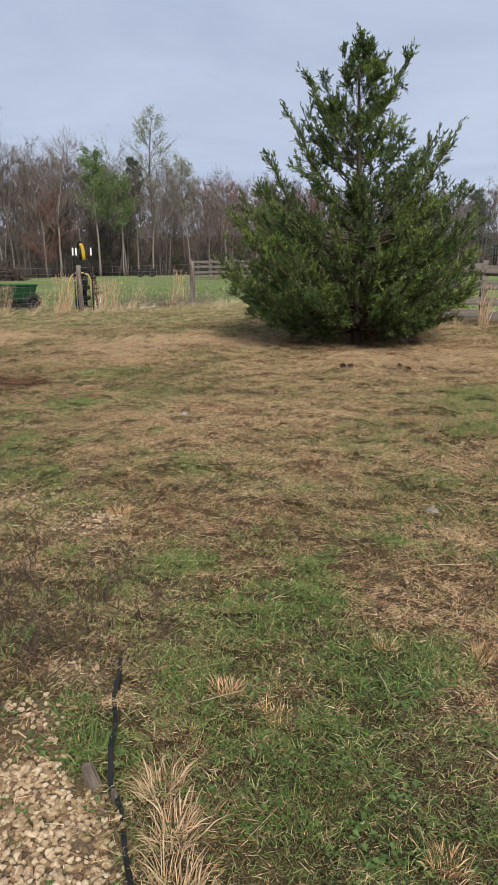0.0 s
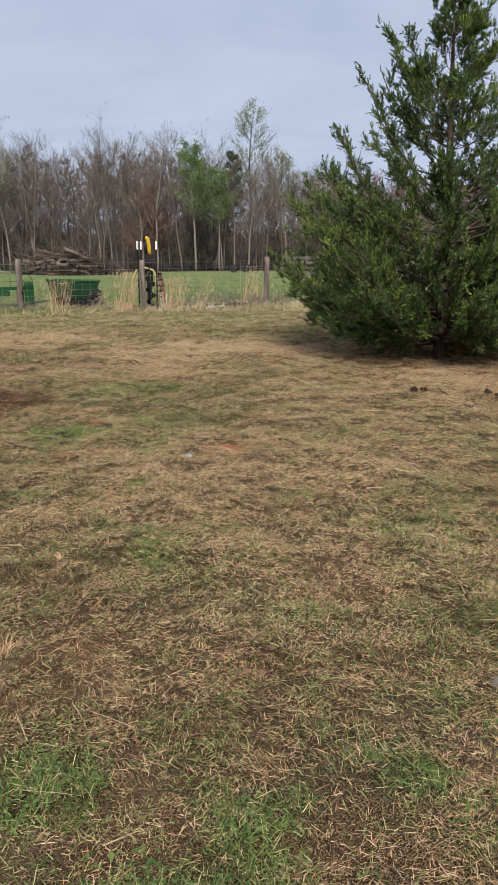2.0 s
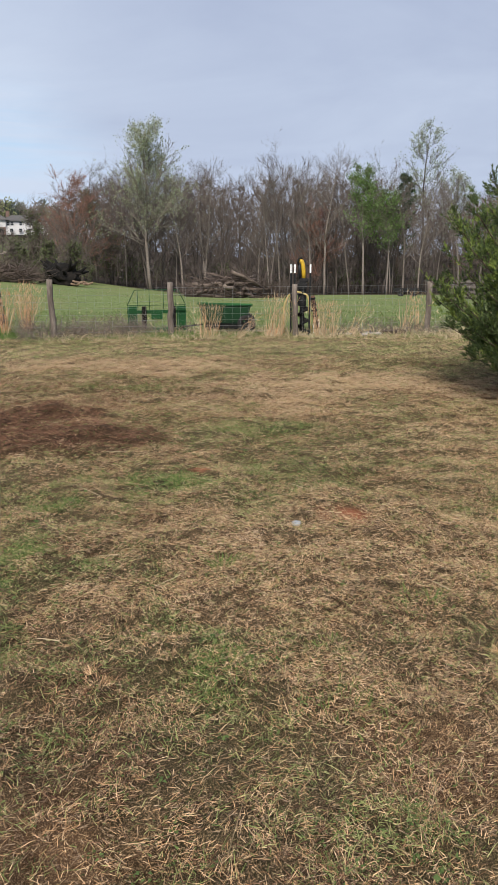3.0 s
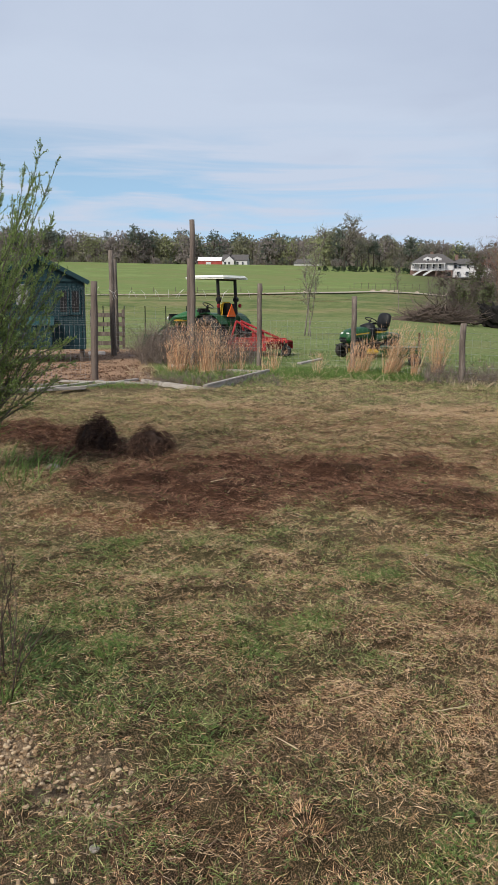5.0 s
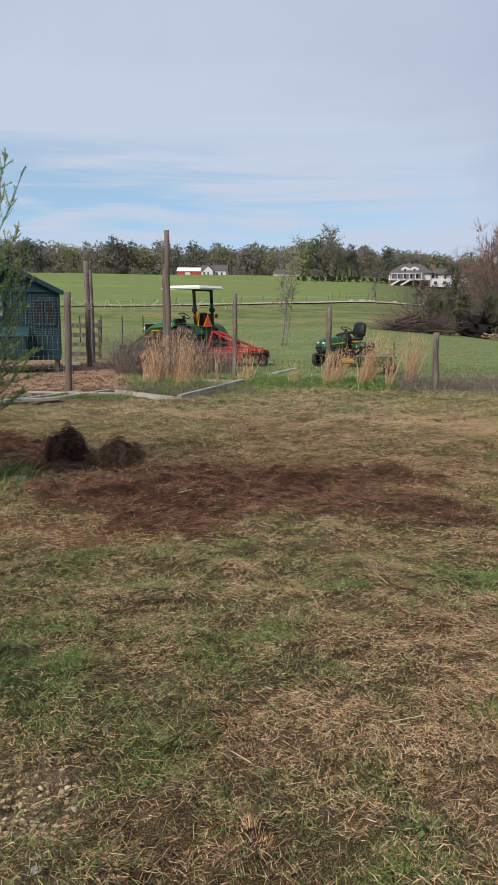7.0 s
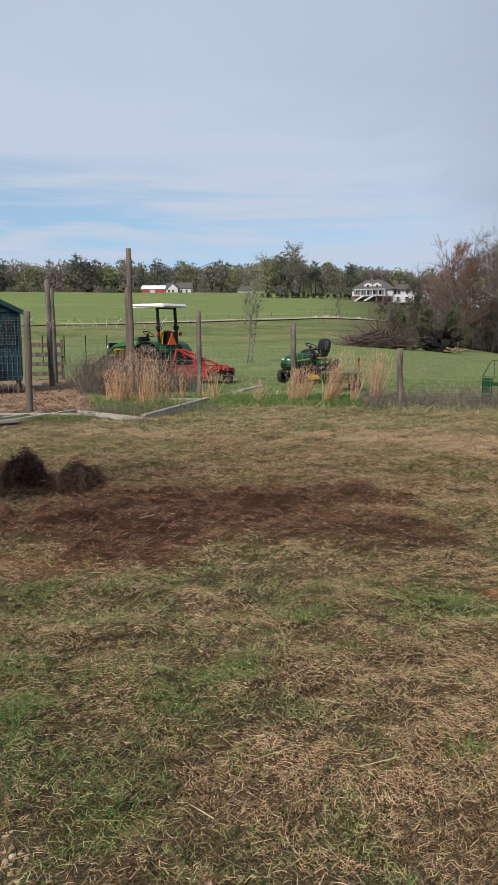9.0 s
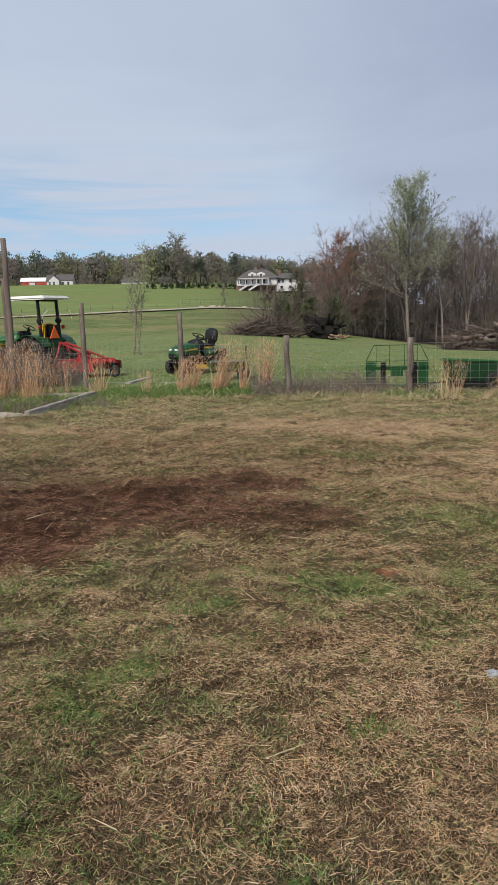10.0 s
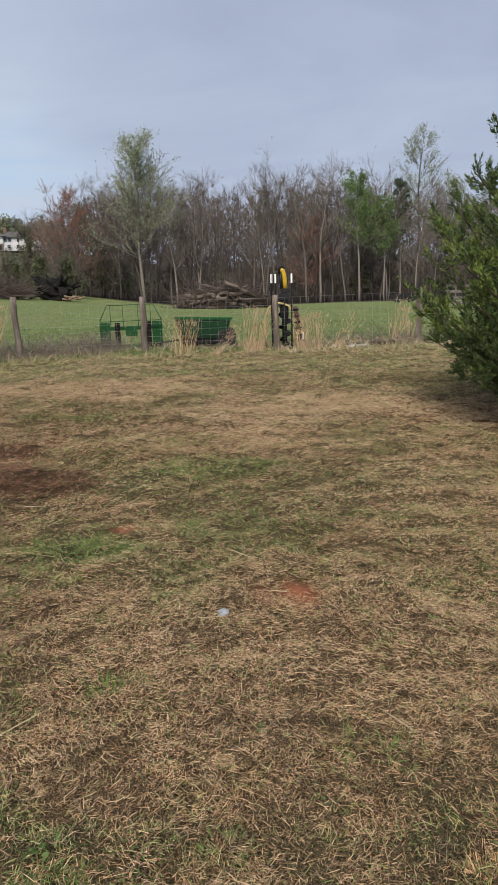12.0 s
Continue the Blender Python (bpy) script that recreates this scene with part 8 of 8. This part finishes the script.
def lump(name, label, category, x, y, r, material, seed, squash=0.6, group="", amp=0.35):
    bm = bmesh.new()
    bmesh.ops.create_icosphere(bm, subdivisions=3, radius=r)
    for v in bm.verts:
        d = v.co.normalized()
        v.co *= 1 + amp * noise.noise(d * 2 + Vector((seed, 0, 0))) + amp * 0.5 * noise.noise(d * 6 + Vector((0, seed, 0)))
        v.co.z *= squash
    return tagged(part(name, bm, material, smooth=name == "pebble", m=pose(x, y, float(surface(x, y)[0]) + r * squash * 0.5, 0, 0, seed * 50)), label, category, group)


FOIL = mat("crumpled_grey_wrapper", [(0.22, 0.26, 0.31), (0.36, 0.41, 0.47), (0.52, 0.57, 0.62)], scale=60, rough=0.35, metal=0.3, bump=0.6)
RAG = mat("grey_fungus", [(0.13, 0.11, 0.092), (0.21, 0.18, 0.155), (0.30, 0.265, 0.23)], scale=40, rough=0.9, bump=0.6)
lump("rock", "pale limestone rock lying in the grass", "rock", -7.0, 4.24, 0.065, TIMBER, 2, 0.6)
lump("wrapper", "crumpled grey-blue wrapper in the straw", "litter", -2.33, 6.11, 0.024, FOIL, 5, 0.6, amp=0.45)
lump("dry_puffball", "flattened grey dried puffball on the lawn", "fungus", -0.09, 4.1, 0.036, RAG, 7, 0.4, amp=0.4)
for i, (x, y, r) in enumerate(((-1.30, 8.68, 0.055), (-0.65, 8.82, 0.05), (0.2, 4.1, 0.03), (-1.22, 8.72, 0.05), (-0.55, 8.75, 0.05), (0.55, 3.45, 0.028))):
    lump("soil_clod", "small dark clod of soil on the straw", "soil clod", x, y, r * 0.6, SOIL, 10 + i, 1.0, "soil clods", 0.7)
lump("pebble", "smooth white pebble on the ground", "pebble", -2.1, 3.72, 0.014, TIMBER, 3, 0.6, amp=0.1)
lump("pebble", "small grey pebble in the grass", "pebble", -3.9, 6.03, 0.02, STEEL, 4, 0.6, amp=0.15)

# gravel
grng = np.random.default_rng(91)
ico = bmesh.new()
bmesh.ops.create_icosphere(ico, subdivisions=1, radius=1)
iv, jf = np.array([v.co[:] for v in ico.verts]), np.array([[v.index for v in f.verts] for f in ico.faces])
ico.free()
gx, gy = grng.uniform(-3.4, 0.0, 120000), grng.uniform(0.6, 4.2, 120000)
keep = grng.uniform(size=len(gx)) < field("gravel", gx, gy) ** 1.6 * np.where(gy > 2.6, 0.95, 1.0)
gx, gy = gx[keep], gy[keep]
gs = Soup()
gz = surface(gx, gy)
for x, y, z in zip(gx, gy, gz):
    r = grng.uniform(0.0055, 0.0125) * (1.0 if y < 2.6 else 0.8)
    v = iv * (1 + grng.normal(size=(12, 1)) * 0.24) * np.array([1, grng.uniform(0.6, 1), grng.uniform(0.45, 0.8)]) * r
    a = grng.uniform(0, 6.28)
    c, s_ = math.cos(a), math.sin(a)
    v = v @ np.array([[c, s_, 0], [-s_, c, 0], [0, 0, 1]])
    gs.add(v + (x, y, z + r * grng.uniform(0.2, 0.9)), jf)
tagged(put("gravel", gs.mesh("gravel"), STONE), "tan rounded pea gravel scattered over bare soil", "gravel", kind="stuff")

# torn black landscape edging, a stub of wood and tufts by the gravel
edge_pts = [(-1.12, 2.20), (-1.09, 2.10), (-1.03, 1.98), (-0.98, 1.85), (-0.93, 1.72), (-0.86, 1.60), (-0.80, 1.50), (-0.72, 1.38), (-0.64, 1.25), (-0.55, 1.08), (-0.45, 0.9)]
bm = bmesh.new()
prev = None
for i, (x, y) in enumerate(edge_pts):
    z = float(surface(x, y)[0])
    wob = 0.012 * math.sin(i * 2.3)
    q = [bm.verts.new(p) for p in ((x - 0.006 + wob, y, z - 0.03), (x + 0.006 + wob, y, z - 0.03), (x + 0.010 + wob, y, z + 0.032 + 0.018 * math.sin(i * 1.7)), (x - 0.006 + wob, y, z + 0.035 + 0.018 * math.sin(i * 1.7)))]
    if prev:
        for k in range(4):
            bm.faces.new((prev[k], prev[(k + 1) % 4], q[(k + 1) % 4], q[k]))
    prev = q
bmesh.ops.recalc_face_normals(bm, faces=bm.faces)
tagged(part("garden_edging", bm, BLACK), "torn black plastic landscape edging in the ground", "garden edging")
for i, (x, y, rz) in enumerate(((-0.93, 1.62, 25), (-0.83, 1.55, 60))):
    bm = box(0.055 if i == 0 else 0.025, 0.016, 0.13 if i == 0 else 0.06, (0, 0, 0.04), 0.006, taper=(0.6, 0.8))
    tagged(part("wood_stub", bm, WOOD_GREY, m=pose(x, y, float(surface(x, y)[0]), 8, -10, rz)), "small splintered grey wood stub in gravel", "wood stub")


def tuft(name, label, x, y, n, h, spread, material, seed, flare=0.5, width=0.005):
    rng = np.random.default_rng(seed)
    a = rng.uniform(0, 6.28, n)
    r = spread * np.sqrt(rng.uniform(size=n))
    w = np.stack([np.cos(a) * flare, np.sin(a) * flare, np.ones(n)], 1) + rng.normal(size=(n, 3)) * 0.3
    w[:, 2] = np.abs(w[:, 2])
    w /= np.linalg.norm(w, axis=1)[:, None]
    px, py = x + np.cos(a) * r, y + np.sin(a) * r
    s = Soup()
    s.add(*blades(np.stack([np.cos(a) * r, np.sin(a) * r, surface(px, py) - float(surface(x, y)[0])], 1), w, h * rng.uniform(0.45, 1.1, n), rng.uniform(0.6, 1.2, n) * width, np.full(n, 0.25), rng, 2))
    return tagged(put(name, s.mesh(name), material, m=pose(x, y, float(surface(x, y)[0]))), label, "grass tuft", kind="stuff")


trg = np.random.default_rng(17)
for i, (x, y, h) in enumerate(((-0.72, 1.62, 0.16), (-0.62, 1.45, 0.18), (-0.55, 1.3, 0.2), (-0.50, 2.05, 0.1), (-0.68, 2.1, 0.1), (0.05, 1.55, 0.12), (0.25, 2.05, 0.1), (0.15, 2.6, 0.12), (0.3, 2.3, 0.1), (-1.75, 3.55, 0.16), (-2.0, 4.3, 0.07), (-0.2, 2.55, 0.09), (0.1, 3.6, 0.08), (-0.9, 5.3, 0.08))):
    tuft("dry_tuft", "small tuft of pale dead grass", x, y, 150, h * 0.72, 0.06 if i < 3 else 0.05, STRAW_PALE if i < 3 else STRAW, 300 + i, 0.45, 0.003)
for i in range(34):
    x, y = (trg.uniform(-4.5, 0.8), trg.uniform(1.2, 7.5)) if i > 7 else ((-1.0, 1.75), (-0.75, 1.95), (-1.15, 1.9), (-2.9, 3.75), (-3.05, 3.55), (-2.75, 3.95), (-3.4, 4.4), (-3.75, 6.2))[i]
    if i > 7 and field("gravel", np.array([x]), np.array([y]))[0] > 0.3:
        continue
    tuft("green_tuft", "small tuft of bright green grass", x, y, 70, trg.uniform(0.06, 0.11), trg.uniform(0.05, 0.13), GRASS_LUSH, 340 + i, 0.5, 0.0035)

# broad-leaved weeds, many small rosettes
wr = np.random.default_rng(55)
ws = Soup()
for i in range(3000):
    x, y = (wr.uniform(-5, 1.2), wr.uniform(1.0, 7.5)) if i % 3 else (wr.uniform(-1.6, 0.8), wr.uniform(1.2, 3.2))
    if wr.uniform() > 0.12 + field("lush", np.array([x]), np.array([y]))[0]:
        continue
    n = int(wr.integers(6, 12))
    a = wr.uniform(0, 6.28) + np.arange(n) * 2.4
    e = wr.uniform(0.15, 0.8, n)
    w = np.stack([np.cos(a) * np.cos(e), np.sin(a) * np.cos(e), np.sin(e)], 1)
    z = float(surface(x, y)[0])
    L = wr.uniform(0.010, 0.024, n) * (0.8 if i % 4 else 1.3)
    side = np.stack([-np.sin(a), np.cos(a), np.zeros(n)], 1)
    b = np.tile([x, y, z + 0.012], (n, 1)) + wr.normal(size=(n, 3)) * np.array([0.02, 0.02, 0.004])
    mid, tip = b + w * L[:, None] * 0.6, b + w * L[:, None] - np.array([0, 0, 0.006])
    V = np.stack([b, mid + side * L[:, None] * 0.33, tip, mid - side * L[:, None] * 0.33], 1).reshape(-1, 3)
    k = np.arange(n)[:, None] * 4
    ws.add(V, np.concatenate([k + [0, 1, 2], k + [0, 2, 3]]))
tagged(put("broadleaf_weeds", ws.mesh("broadleaf_weeds"), WEED_LEAF), "small broad-leaved green weeds in the lawn", "weeds", kind="stuff")

# dead weed stalks beside the gravel
for x, y, h, n, sd in ((-3.32, 3.55, 0.5, 11, 1), (-3.15, 3.42, 0.36, 8, 2), (-1.75, 2.1, 0.2, 70, 3), (-1.55, 2.35, 0.18, 70, 4), (-1.95, 2.5, 0.18, 60, 5), (-3.6, 3.4, 0.46, 7, 6)):
    rng = np.random.default_rng(400 + sd)
    s = Soup()
    for i in range(n):
        w = np.array([rng.normal() * (0.12 if n < 20 else 0.9), rng.normal() * (0.12 if n < 20 else 0.9), 1.0])
        sp = 0.08 if n < 20 else 0.3
        p, _ = branch_path(rng, (rng.normal() * sp, rng.normal() * sp, 0), w / np.linalg.norm(w), h * rng.uniform(0.5, 1.1), 0.12, 0, 5)
        s.tube(p, (0.004 if n < 20 else 0.0022) * np.linspace(1, 0.4, 6), 4)
        for q in range(4):
            k = rng.integers(2, 5)
            d = rng.normal(size=3) * 0.5 + np.array([0, 0, 1])
            s.add(*blades(p[k][None], (d / np.linalg.norm(d))[None], np.array([rng.uniform(0.05, 0.15)]), np.array([0.004]), np.zeros(1), rng, 1))
    tagged(put("dead_weed", s.mesh("dead_weed"), BARK_DARK, m=pose(x, y, float(surface(x, y)[0]))), "dead brown branching weed stalks on the lawn" if n < 20 else "matted dark brown dead weed stems on the ground", "dead weed", "dead weeds", kind="" if n < 20 else "stuff")
WEED_DARK = leafy("dark_weed_leaves", [(0.03, 0.055, 0.018), (0.07, 0.11, 0.034), (0.13, 0.18, 0.06)], 0.25)
tuft("weed_clump", "dense dark green weedy grass clump", -3.35, 3.5, 760, 0.08, 0.32, WEED_DARK, 501, 1.1, 0.0055)
tuft("weed_clump", "dense dark green weedy grass clump", -2.95, 3.9, 300, 0.065, 0.22, WEED_DARK, 502, 1.0, 0.0055)

# long loose stalks
lr = np.random.default_rng(66)
n = 420
x, y = lr.uniform(-6, 1.4, n), lr.uniform(1.0, 9, n)
a = lr.uniform(0, 6.28, n)
w = np.stack([np.cos(a), np.sin(a), lr.uniform(0.0, 0.16, n)], 1)
s = Soup()
s.add(*blades(np.stack([x, y, surface(x, y) + 0.02], 1), w, lr.uniform(0.06, 0.24, n), lr.uniform(0.0025, 0.005, n), np.full(n, 0.03), lr, 2))
tagged(put("long_stalks", s.mesh("long_stalks"), SEDGE_PALE), "long pale stalks strewn over the lawn", "straw", kind="stuff")
